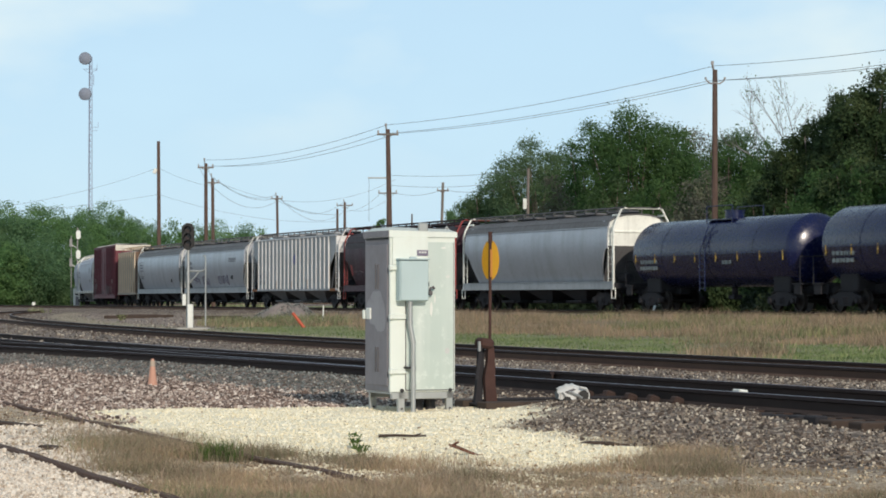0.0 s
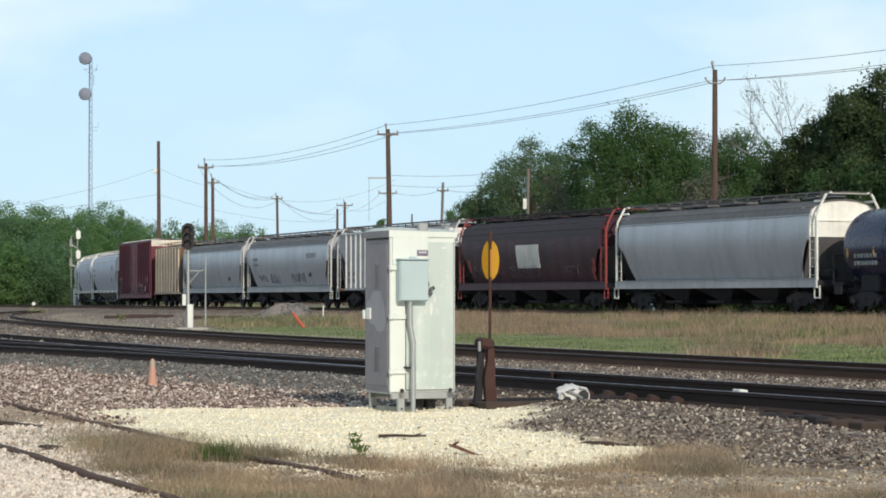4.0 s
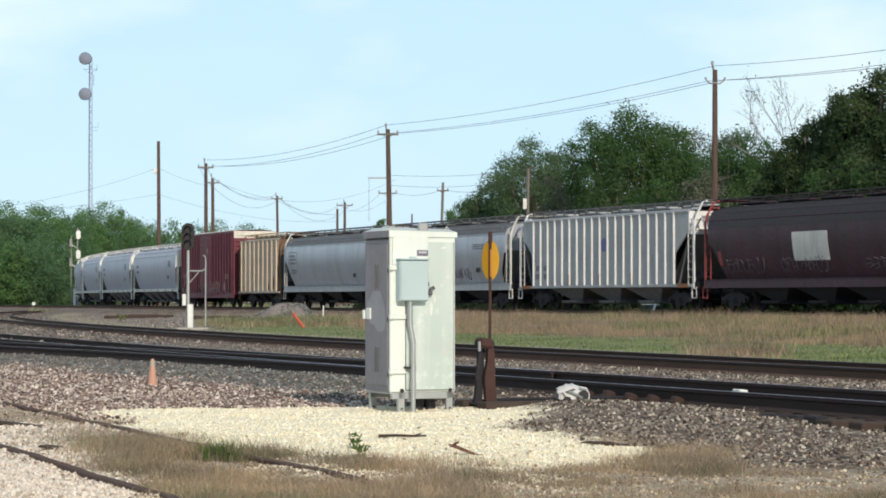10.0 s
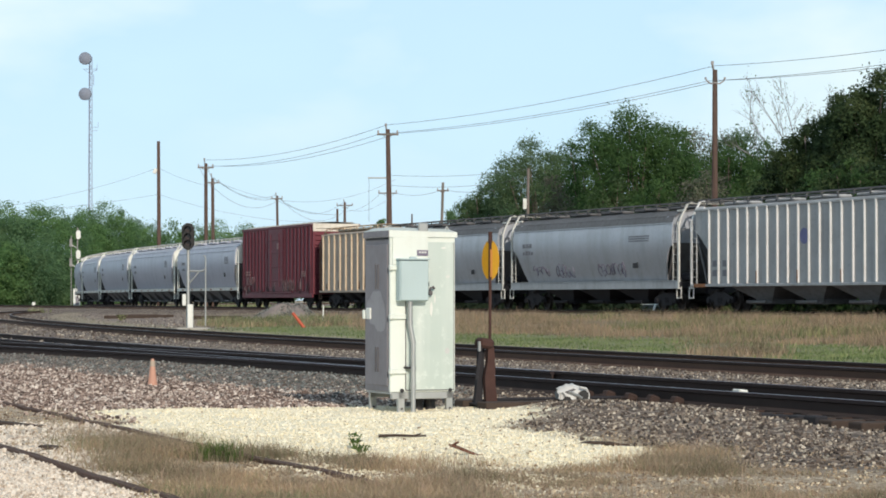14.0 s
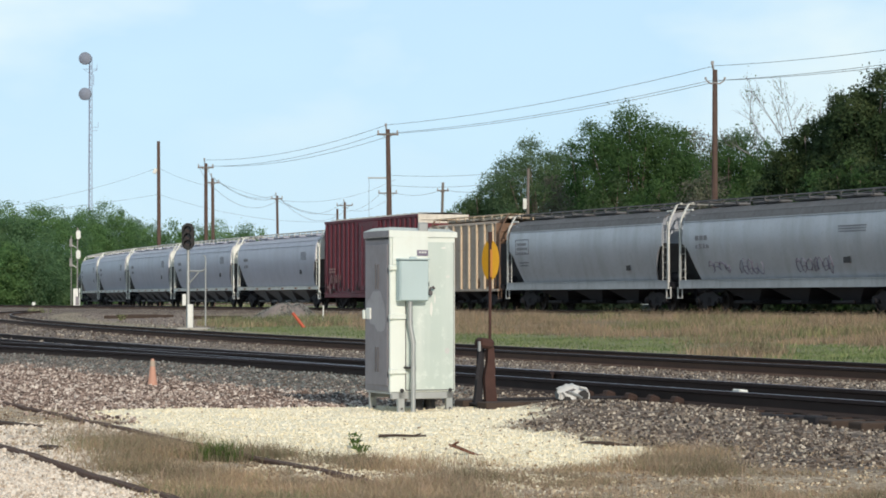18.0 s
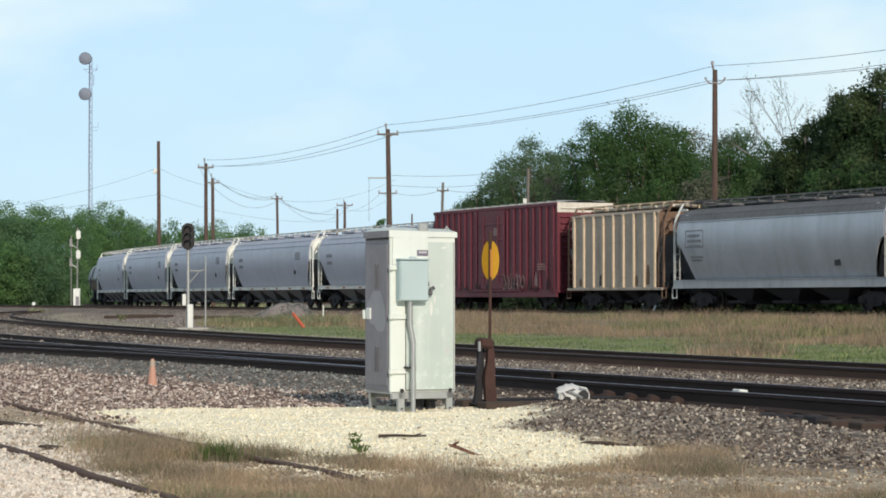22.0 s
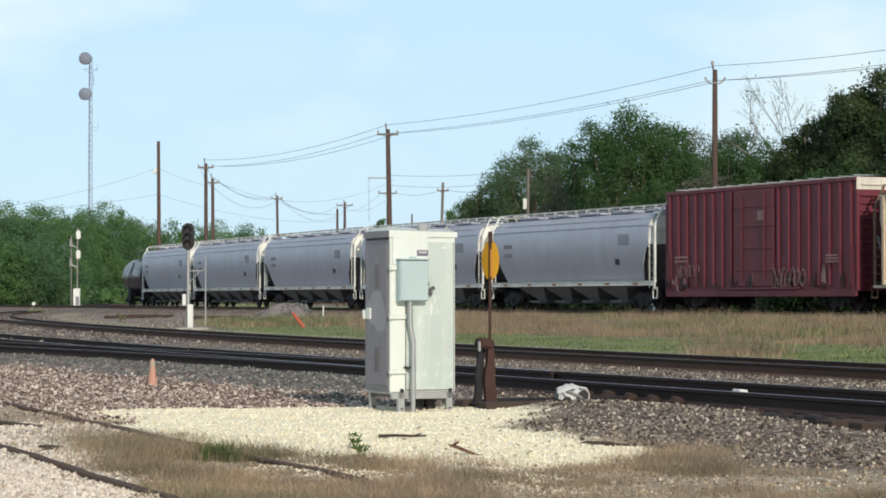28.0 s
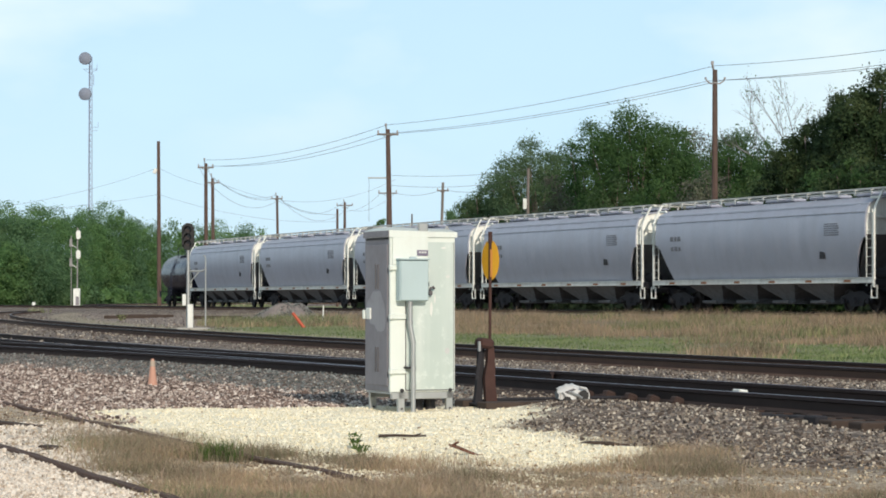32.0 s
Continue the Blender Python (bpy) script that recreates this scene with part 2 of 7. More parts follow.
# ---- the plan: tracks as arcs that bend away; s runs from the foreground into the distance ----
class Track:
    def __init__(self, x, y, heading, bend, top, straight_before=False):
        self.p, self.h, self.k, self.top, self.sb = (x, y), radians(heading), bend, top, straight_before
        self.n = (math.sin(self.h), -math.cos(self.h))
        self.R = 1 / bend if bend else 0
        self.c = (x + self.n[0] * self.R, y + self.n[1] * self.R)

    def at(self, s, off=0.0):
        """The point at s metres, off metres to the far side, and the heading there."""
        a = self.h if (not self.k or (self.sb and s < 0)) else self.h - self.k * s
        if not self.k or (self.sb and s < 0):
            x, y = self.p[0] + math.cos(self.h) * s, self.p[1] + math.sin(self.h) * s
        else:
            x, y = self.c[0] - math.sin(a) * self.R, self.c[1] + math.cos(a) * self.R
        return x + math.sin(a) * off, y - math.cos(a) * off, a

    def side(self, X, Y):
        """Metres from the centre line, the far side positive (arrays)."""
        line = (X - self.p[0]) * self.n[0] + (Y - self.p[1]) * self.n[1]
        if not self.k:
            return line
        ring = self.R - np.hypot(X - self.c[0], Y - self.c[1])
        if not self.sb:
            return ring
        along = (X - self.p[0]) * math.cos(self.h) + (Y - self.p[1]) * math.sin(self.h)
        return np.where(along < 0, line, ring)


TRACK_A = Track(4.962, 22.054, 113.85, 0.001642, 0.20)
TRACK_B = Track(7.788, 28.147, 112.28, 0.001704, 0.24)


class Bend(Track):
    """A straight track that runs, from s = 0 on, into a curve that tightens."""

    def __init__(self, x, y, heading, k0, k1, top):
        self.p, self.h, self.k, self.top, self.sb = (x, y), radians(heading), 0.0, top, False
        self.s = np.linspace(0, 420, 421)
        self.a = self.h - k0 * self.s - k1 * self.s ** 2 / 2
        mid = (self.a[1:] + self.a[:-1]) / 2
        self.x = x + np.concatenate([[0], np.cumsum(np.cos(mid))])
        self.y = y + np.concatenate([[0], np.cumsum(np.sin(mid))])

    def at(self, s, off=0.0):
        if s < 0:
            return Track.at(self, s, off)
        a = float(np.interp(s, self.s, self.a))
        return float(np.interp(s, self.s, self.x)) + math.sin(a) * off, float(np.interp(s, self.s, self.y)) - math.cos(a) * off, a

    def side(self, X, Y):
        X, Y = np.asarray(X, float), np.asarray(Y, float)
        s = (X - self.p[0]) * math.cos(self.h) + (Y - self.p[1]) * math.sin(self.h)
        for _ in range(8):
            a = np.interp(s, self.s, self.a)
            px = np.interp(s, self.s, self.x) + np.minimum(s, 0) * math.cos(self.h)
            py = np.interp(s, self.s, self.y) + np.minimum(s, 0) * math.sin(self.h)
            s = np.clip(s + 0.8 * ((X - px) * np.cos(a) + (Y - py) * np.sin(a)), -4000, 420)
        return (X - px) * np.sin(a) - (Y - py) * np.cos(a)


TRACK_T = Bend(2.611, 126.98, 112.967, 0.00088, 0.00001416, 0.65)
TRACK_C = Track(2.611, 126.98, 112.967, 0.0, 0.645)
SPUR = Track(-0.93, 14.7, 110.6, 0.0, 0.0)


def smooth(a, b, v):
    t = np.clip((v - a) / (b - a), 0, 1)
    return t * t * (3 - 2 * t)


def wob(X, Y, f, seed=0.0):
    """Cheap uneven waves, about -1 to 1."""
    return (np.sin(X * f + 1.3 * np.sin(Y * f * 0.7 + seed) + seed) + np.sin(Y * f * 1.1 + 1.7 * np.sin(X * f * 0.6 + 2 * seed))
            + 0.6 * np.sin((X + Y) * f * 2.3 + seed * 3)) / 2.6


def inside(X, Y, poly):
    """Metres inside a polygon (negative outside), for arrays."""
    d = np.full(np.shape(X), 1e9)
    inn = np.zeros(np.shape(X), bool)
    n = len(poly)
    for i in range(n):
        (x1, y1), (x2, y2) = poly[i], poly[(i + 1) % n]
        ex, ey = x2 - x1, y2 - y1
        t = np.clip(((X - x1) * ex + (Y - y1) * ey) / (ex * ex + ey * ey), 0, 1)
        d = np.minimum(d, np.hypot(X - x1 - t * ex, Y - y1 - t * ey))
        cross = ((y1 > Y) != (y2 > Y)) & (X < (x2 - x1) * (Y - y1) / (y2 - y1 + 1e-12) + x1)
        inn ^= cross
    return np.where(inn, d, -d)


LIME_POLY = [(-3.88, 25.60), (-2.82, 26.80), (-0.90, 26.90), (1.07, 26.20), (0.55, 22.40), (1.48, 19.60), (1.82, 18.50), (1.35, 17.30), (0.46, 17.00), (-0.34, 17.60), (-1.29, 18.40), (-2.21, 21.00)]
HEAP_POLY = [(0.95, 26.30), (1.96, 26.80), (2.87, 24.00), (3.99, 22.00), (3.09, 15.40), (2.64, 16.40), (2.28, 17.40), (1.89, 18.70), (1.59, 19.90), (0.60, 22.20)]


def ground_kinds(X, Y):
    """How much each point is limestone, pale road gravel, pink ballast, grey ballast, green grass, dry grass."""
    da, db, dt, dsp = TRACK_A.side(X, Y), TRACK_B.side(X, Y), TRACK_T.side(X, Y), SPUR.side(X, Y)
    u = wob(X, Y, 2.1, 0.4) * 0.25 + wob(X, Y, 5.3, 2.0) * 0.12
    d = np.clip((Y - 22.0) / 0.93 - 9.5, 0, None)
    dv = np.where(d < 20, d * d / 278, 1.44 + (d - 20) * 0.144)
    lime = smooth(-0.25, 0.25, inside(X, Y, LIME_POLY) + u)
    road = smooth(-0.2, 0.25, -dsp - 0.88 + 0.5 * u) * smooth(60, 40, Y)
    pale = smooth(-0.112, -0.142, X / np.maximum(Y, 1.0) + 0.06 * u) * smooth(0.95, 0.6, dsp) * smooth(24, 22, Y) * (Y > 8) * 0.8 * (0.45 + 0.45 * smooth(-0.3, 0.2, wob(X, Y, 3.0, 1.1)))
    road = np.maximum(road, pale)
    pink = smooth(-7.4, -6.4, da + dv + 2 * u) * smooth(-2.2, -3.0, da + dv + 1.5 * u) * smooth(1.6, 0.2, X + 0.06 * Y + u)
    heap = smooth(-0.4, 0.4, inside(X, Y, HEAP_POLY) + 1.5 * u)
    grey_b = np.maximum(smooth(-3.2, -2.5, da + dv + u) * smooth(3.4, 2.9, db + u), heap)
    grey_b = np.maximum(grey_b, smooth(4.2, 3.2, np.abs(dt) + 2 * u))
    dc = TRACK_C.side(X, Y)
    grey_b = np.maximum(grey_b, smooth(3.6, 2.6, np.abs(dc) + 2 * u) * (Y > 133))
    grey_b = np.maximum(grey_b, smooth(-30, -34, X - 0.0 * Y) * smooth(8, 4, np.abs(dt + 6)))
    green = (0.35 + 0.65 * smooth(4.2, 5.6, db + 2 * u + 30 * np.maximum(X / np.maximum(Y, 1.0) - 0.12, 0))) * smooth(2.6, 3.4, db + u) * smooth(-3.4, -5.0, dt + u)
    green = np.maximum(green, smooth(4.0, 7.0, dt))
    bare = smooth(-6.5, -10.5, X + 2.5 * u) * smooth(70, 84, Y) * green * (dt < 0)
    green = green * (1 - 0.8 * bare)
    return lime, road, pink, grey_b, green, bare


def dry_zone(X, Y):
    """How much the tall dry grass takes over between the through track and the main track."""
    db, dt = TRACK_B.side(X, Y), TRACK_T.side(X, Y)
    clump = wob(X, Y, 0.55, 1.2) * 0.6 + wob(X, Y, 1.9, 0.3) * 0.4
    zone = smooth(9.0, 11.2, db + 2.4 * clump) * smooth(-2.8, -4.6, dt)
    patch = np.exp(-((X / np.maximum(Y, 1.0) - 0.119) / 0.020) ** 4 - ((db - 6.6 + clump) / 2.6) ** 4)
    return np.maximum(zone, patch) * (Y < 200), clump


def height(X, Y):
    da, db, dt = TRACK_A.side(X, Y), TRACK_B.side(X, Y), TRACK_T.side(X, Y)
    d = np.clip((Y - 22.0) / 0.93 - 9.5, 0, None)
    dv = np.where(d < 20, d * d / 278, 1.44 + (d - 20) * 0.144) * smooth(140, 90, Y)
    base = -0.05 + 0.05 * smooth(-3, -2, da + dv) + 0.05 * smooth(2, 4, db) + 0.34 * smooth(5, 24, db)
    base = base + 0.014 * wob(X, Y, 1.7, 0.9) + 0.012 * wob(X, Y, 6.0, 0.2) + 0.05 * wob(X, Y, 0.35, 2.2) * smooth(5, 12, db)
    base = base + 0.045 * smooth(-2.2, -1.2, da + dv) * smooth(3.0, 2.0, da) * np.maximum(smooth(1.0, -1.2, X), smooth(-0.95, -0.6, da)) + 0.02 * smooth(-2.4, -1.6, da) * smooth(3.0, 2.0, da)
    for d, top in ((db, 0.24), (dt, 0.65)):
        bed = top - 0.165
        base = base + np.maximum(bed - base, 0) * smooth(3.2, 1.5, np.abs(d))
    dc = TRACK_C.side(X, Y)
    base = base + np.maximum(0.44 - base, 0) * smooth(3.2, 1.5, np.abs(dc)) * (Y > 133)
    base = base + 0.10 * smooth(-0.3, 0.9, inside(X, Y, HEAP_POLY)) * (0.7 + 0.3 * wob(X, Y, 2.0, 1.0)) + 0.015 * smooth(0, 0.8, inside(X, Y, LIME_POLY))
    # the ground falls away behind the main track
    base = base - 0.95 * smooth(3.0, 7.5, dt) * smooth(230, 170, Y) * (Y > 40)
    # washed-out ballast that bares the tie ends beside the near rail
    cut = smooth(0.128, 0.133, X / np.maximum(Y, 1.0)) * smooth(-2.15, -1.95, da) * smooth(-0.45, -0.65, da) * (Y > 15) * (Y < 40)
    base = base + np.minimum(-0.035 - base, 0) * cut
    return base


def ground_z(x, y):
    return float(height(np.array([x]), np.array([y]))[0])


# ---- ground: one sheet to the horizon ----
def attr(nt, name):
    n = nt.nodes.new("ShaderNodeAttribute")
    n.attribute_name = name
    return n.outputs["Fac"]


def ground_material():
    mat, nt, b = base_mat("earth_and_gravel", 0.95)
    v = coords(nt)
    fine, mid, big = noise_node(nt, v, 30, 6, 0.7), noise_node(nt, v, 2.2, 5), noise_node(nt, v, 0.35, 4)
    vor = nt.nodes.new("ShaderNodeTexVoronoi")
    vor.inputs["Scale"].default_value = 20
    nt.links.new(v, vor.inputs["Vector"])
    cell = vor.outputs["Color"]
    sep = nt.nodes.new("ShaderNodeSeparateColor")
    nt.links.new(cell, sep.inputs[0])
    pick = sep.outputs[0]
    c = mixed(nt, ramp(nt, mid, [(0.36, grey(0)), (0.62, grey(1))]), (0.27, 0.195, 0.125), (0.62, 0.51, 0.37))
    peb = nt.nodes.new("ShaderNodeTexVoronoi")
    peb.inputs["Scale"].default_value = 38
    nt.links.new(v, peb.inputs["Vector"])
    psep = nt.nodes.new("ShaderNodeSeparateColor")
    nt.links.new(peb.outputs["Color"], psep.inputs[0])
    c = mixed(nt, 0.6, c, ramp(nt, psep.outputs[0], [(0.0, (0.13, 0.09, 0.058)), (0.4, (0.33, 0.24, 0.16)), (0.75, (0.58, 0.47, 0.33)), (1.0, (0.90, 0.80, 0.64))]))
    c = mixed(nt, ramp(nt, fine, [(0.45, grey(0)), (0.75, grey(0.45))]), c, (0.17, 0.125, 0.08, 1))
    gcol = mixed(nt, big, (0.115, 0.17, 0.05), (0.20, 0.235, 0.08))
    gcol = mixed(nt, fine, gcol, mixed(nt, mid, (0.16, 0.18, 0.07), (0.33, 0.27, 0.14)))
    c = mixed(nt, attr(nt, "green"), c, gcol)
    dry = mixed(nt, fine, (0.17, 0.125, 0.08), mixed(nt, mid, (0.22, 0.19, 0.10), (0.36, 0.27, 0.17)))
    c = mixed(nt, attr(nt, "dry"), c, dry)
    c = mixed(nt, attr(nt, "bare"), c, mixed(nt, fine, (0.145, 0.112, 0.095), (0.34, 0.272, 0.225)))
    stones = ramp(nt, pick, [(0.0, (0.045, 0.034, 0.027)), (0.5, (0.13, 0.098, 0.075)), (0.85, (0.28, 0.215, 0.165)), (1.0, (0.46, 0.39, 0.32))])
    c = mixed(nt, attr(nt, "grey_ballast"), c, stones)
    pinks = ramp(nt, pick, [(0.0, (0.14, 0.10, 0.08)), (0.5, (0.31, 0.23, 0.185)), (1.0, (0.58, 0.48, 0.40))])
    c = mixed(nt, attr(nt, "pink_ballast"), c, pinks)
    limes = mixed(nt, mixed(nt, fine, pick, fine), (0.94, 0.83, 0.60), (0.99, 0.93, 0.73))
    c = mixed(nt, attr(nt, "limestone"), c, limes)
    roads = mixed(nt, mixed(nt, fine, pick, fine), (0.66, 0.56, 0.46), (0.91, 0.82, 0.71))
    c = mixed(nt, attr(nt, "road_gravel"), c, roads)
    nt.links.new(c, b.inputs["Base Color"])
    d = mixed(nt, 0.5, vor.outputs["Distance"], fine)
    bump(nt, b, d, 0.35, 0.010)
    return mat


def build_ground():
    ys = [-3000, -900, -250, -80, -30, -10, -2, 3, 6, 9, 11]
    y = 12.0
    while y < 420:
        ys.append(y)
        y *= 1.0105
    ys += [500, 650, 900, 1400, 2200, 3600]
    ins = np.linspace(-0.215, 0.215, 261)
    rows = []
    for y in ys:
        s = max(y, 12.0)
        outer = [0.23, 0.27, 0.34, 0.5, 0.9, 2.0]
        o = np.array([min(k * s, 3300.0 + k) for k in outer] + [4000.0])
        rows.append(np.concatenate([-o[::-1], ins * s, o]))
    X = np.array(rows)
    Y = np.repeat(np.array(ys)[:, None], X.shape[1], 1)
    Z = height(X, Y)
    n, m = X.shape
    idx = np.arange(n * m).reshape(n, m)
    faces = np.stack([idx[:-1, :-1], idx[:-1, 1:], idx[1:, 1:], idx[1:, :-1]], -1).reshape(-1, 4)
    me = quick_mesh("ground", np.stack([X, Y, Z], -1).reshape(-1, 3), faces, ground_material(), True)
    for name, val in zip(("limestone", "road_gravel", "pink_ballast", "grey_ballast", "green", "bare"), ground_kinds(X, Y)):
        a = me.attributes.new(name, "FLOAT", "POINT")
        a.data.foreach_set("value", np.asarray(val, np.float32).ravel())
    a = me.attributes.new("dry", "FLOAT", "POINT")
    a.data.foreach_set("value", np.asarray(dry_zone(X, Y)[0], np.float32).ravel())
    tagged(new("ground", me), "gravel, ballast and grassy earth of a railway yard", "ground", kind="structure")


build_ground()

# ---- rails and ties ----
HEAD = [(0.012, -0.048), (0.036, -0.035), (0.036, -0.006), (0.028, 0.0), (-0.028, 0.0), (-0.036, -0.006), (-0.036, -0.035), (-0.012, -0.048)]
RAIL = [(-0.07, -0.17), (0.07, -0.17), (0.07, -0.155), (0.012, -0.13), (0.012, -0.045), (-0.012, -0.045), (-0.012, -0.13), (-0.07, -0.155)]


def rail_material(name, side_col, top_col, shine=0.38):
    mat, nt, b = base_mat(name, 0.5, 0.3)
    geo = nt.nodes.new("ShaderNodeNewGeometry")
    sx = nt.nodes.new("ShaderNodeSeparateXYZ")
    nt.links.new(geo.outputs["Normal"], sx.inputs[0])
    up = ramp(nt, sx.outputs[2], [(0.85, grey(0)), (0.95, grey(1))])
    n = noise_node(nt, coords(nt), 8, 5)
    c = mixed(nt, n, rgb(side_col, 0.6), rgb(side_col, 1.4))
    nt.links.new(mixed(nt, up, c, rgb(top_col)), b.inputs["Base Color"])
    nt.links.new(ramp(nt, up, [(0, grey(0.85)), (1, grey(shine))]), b.inputs["Roughness"])
    return mat


M_rail = rail_material("worn_rail", (0.040, 0.026, 0.024), (0.12, 0.11, 0.13))
# Worn rail tops, tinted bluish to put their sheen into the colour.
M_near_rail = rail_material("dark_worn_rail", (0.034, 0.024, 0.025), (0.13, 0.12, 0.17), 0.36)
M_old_rail = rail_material("rusted_old_rail", (0.12, 0.070, 0.052), (0.105, 0.064, 0.049), 0.9)
WEB = {"worn_rail": plain("dusty_rail_web", (0.120, 0.070, 0.050), 0.95, 0, 0.35, 3, 0.1), "dark_worn_rail": plain("dark_rail_web", (0.038, 0.024, 0.021), 0.9, 0, 0.4, 3, 0.1),
       "rusted_old_rail": plain("rusted_web", (0.11, 0.062, 0.045), 0.95, 0, 0.4, 6, 0.2)}
M_tie = plain("weathered_tie_wood", (0.060, 0.042, 0.033), 0.95, 0, 0.5, 5, 0.5)
M_brace = plain("rusty_rail_brace", (0.050, 0.029, 0.023), 0.9, 0, 0.5, 14, 0.4)
M_plate = plain("rusty_tie_plate", (0.055, 0.033, 0.026), 0.9, 0, 0.4, 9)


def rail_run(name, track, s0, s1, offset, parent, mat, step=1.5, top=None, label=""):
    rings, webs = [], []
    n = max(2, int((s1 - s0) / step) + 1)
    for i in range(n):
        s = s0 + (s1 - s0) * i / (n - 1)
        off = offset(s) if callable(offset) else offset
        x, y, a = track.at(s, off)
        z = track.top if top is None else top(x, y)
        rings.append([(x + math.sin(a) * w, y - math.cos(a) * w, z + h) for w, h in HEAD])
        webs.append([(x + math.sin(a) * w, y - math.cos(a) * w, z + h) for w, h in RAIL])
    rail = part(name, Geo().loft(rings), mat, parent, label)
    part("rail_web", Geo().loft(webs), WEB[mat.name], rail, "dusty rust-brown web and foot")
    return rail


def ties(track, s0, s1, parent, spacing=0.52, length=2.6, single=True, mat=None, top=None):
    """Cross ties: each a part on one shared mesh, or joined for the far ones."""
    mat = mat or M_tie
    s, made = s0, None
    far = Geo()
    while s < s1:
        x, y, a = track.at(s)
        z = (track.top if top is None else top) - 0.172 - 0.075
        wob_a = a + random.uniform(-0.02, 0.02)
        m = pose(x, y, z + random.uniform(-0.008, 0.004), 0, 0, math.degrees(wob_a) - 90)
        if single:
            if made is None:
                made = Geo().box((0, 0, 0), (length, 0.23, 0.17), ch=0.012).mesh("tie", mat)
            part("tie", made, None, parent, m=m)
        else:
            far.box(m.translation, (length, 0.23, 0.17), m.to_3x3())
        s += spacing * random.uniform(0.93, 1.07)
    if not single and far.v:
        tagged(part("ties", far, mat, parent), kind="stuff")


def diverge(s):
    """The turnout's curved route: metres to the near side of the main line."""
    d = s - 9.5
    return 0 if d < 0 else (d * d / 278 if d < 20 else 1.44 + (d - 20) * 0.144)


track_a = thing("railway_track", pose(0, 0, 0), "weathered turnout track with dark worn rails in grey ballast", "railway track", "tracks of the yard", "structure")
rail_run("rail", TRACK_A, -6, 190, 0.7525, track_a, M_near_rail)
rail_run("rail", TRACK_A, -6, 190, -0.7525, track_a, M_near_rail)
rail_run("turnout_rail", TRACK_A, 9.6, 75, lambda s: -0.7525 - diverge(s) - 0.02, track_a, M_near_rail)
rail_run("switch_point", TRACK_A, 10.5, 75, lambda s: 0.7525 - diverge(s) - 0.06, track_a, M_near_rail)
rail_run("guard_rail", TRACK_A, 27.5, 33.0, 0.66, track_a, M_near_rail)
ties(TRACK_A, -5, 60, track_a)
ties(TRACK_A, 60, 190, track_a, single=False)

track_b = thing("railway_track", pose(0, 0, 0), "weathered through track with dark rails curving away", "railway track", "tracks of the yard", "structure")
rail_run("rail", TRACK_B, -6, 330, 0.7525, track_b, M_rail)
rail_run("rail", TRACK_B, -6, 330, -0.7525, track_b, M_rail)
ties(TRACK_B, -5, 90, track_b)
ties(TRACK_B, 90, 330, track_b, 0.8, single=False)

track_t = thing("railway_track", pose(0, 0, 0), "main track under the freight train on a ballast bed", "railway track", "tracks of the yard", "structure")
rail_run("rail", TRACK_T, -75, 330, 0.7525, track_t, M_rail, 3)
rail_run("rail", TRACK_T, -75, 330, -0.7525, track_t, M_rail, 3)
ties(TRACK_T, -75, 330, track_t, 0.8, single=False)

track_c = thing("railway_track", pose(0, 0, 0), "straight track branching off the main track", "railway track", "tracks of the yard", "structure")
rail_run("rail", TRACK_C, 25, 170, 0.7525, track_c, M_rail, 4)
rail_run("rail", TRACK_C, 25, 170, -0.7525, track_c, M_rail, 4)
ties(TRACK_C, 25, 170, track_c, 0.9, single=False)

spur = thing("railway_track", pose(0, 0, 0), "disused spur with rusty rails half buried in gravel", "railway track", "tracks of the yard", "structure")


def spur_top(x, y):
    return 0.5 * ground_z(x, y) + 0.004


rail_run("rail", SPUR, -6, 15.5, 0.7525, spur, M_old_rail, 0.5, spur_top)
rail_run("rail", SPUR, -6, 12, -0.7525, spur, M_old_rail, 0.5, spur_top)

# tie plates and rail braces beside the switch
flat_plate = Geo().box((0, 0, 0), (0.36, 0.2, 0.025), ch=0.005).mesh("tie_plate", M_plate)
brace = Geo().box((-0.13, 0, 0.05), (0.12, 0.13, 0.075), Matrix.Rotation(0.35, 3, "Y"), ch=0.02).box((-0.16, 0.02, 0.03), (0.09, 0.18, 0.05), ch=0.014).mesh("rail_brace", M_brace)
for side_off in (-0.7525, 0.7525):
    for i in range(24):
        x, y, a = TRACK_A.at(-2 + i * 0.52, side_off)
        m = pose(x, y, 0.032 + random.uniform(-0.008, 0.004), 0, 0, math.degrees(a) - 90 + random.uniform(-4, 4))
        p = part("tie_plate", flat_plate, None, track_a, m=m)
        if side_off < 0 and 0.062 < x / y < 0.108:
            part("rail_brace", brace, None, track_a, m=m)

# tie ends bared where the ballast has washed away
# Near-black underframe colour, not tie wood, paints the ends as shaded.
stub = Geo().box((0, 0, 0), (0.14, 0.21, 0.17), ch=0.014).mesh("tie_end", M_under)
for tx, ty, tz in ((3.11, 23.40, -0.00), (3.24, 23.10, 0.00), (3.36, 22.80, 0.01), (3.48, 22.50, 0.02)):
    part("tie_end", stub, None, track_a, m=pose(tx - 0.05, ty, tz - 0.04, 0, 0, 23.8 + random.uniform(-5, 5)))

# ---- the freight train ----


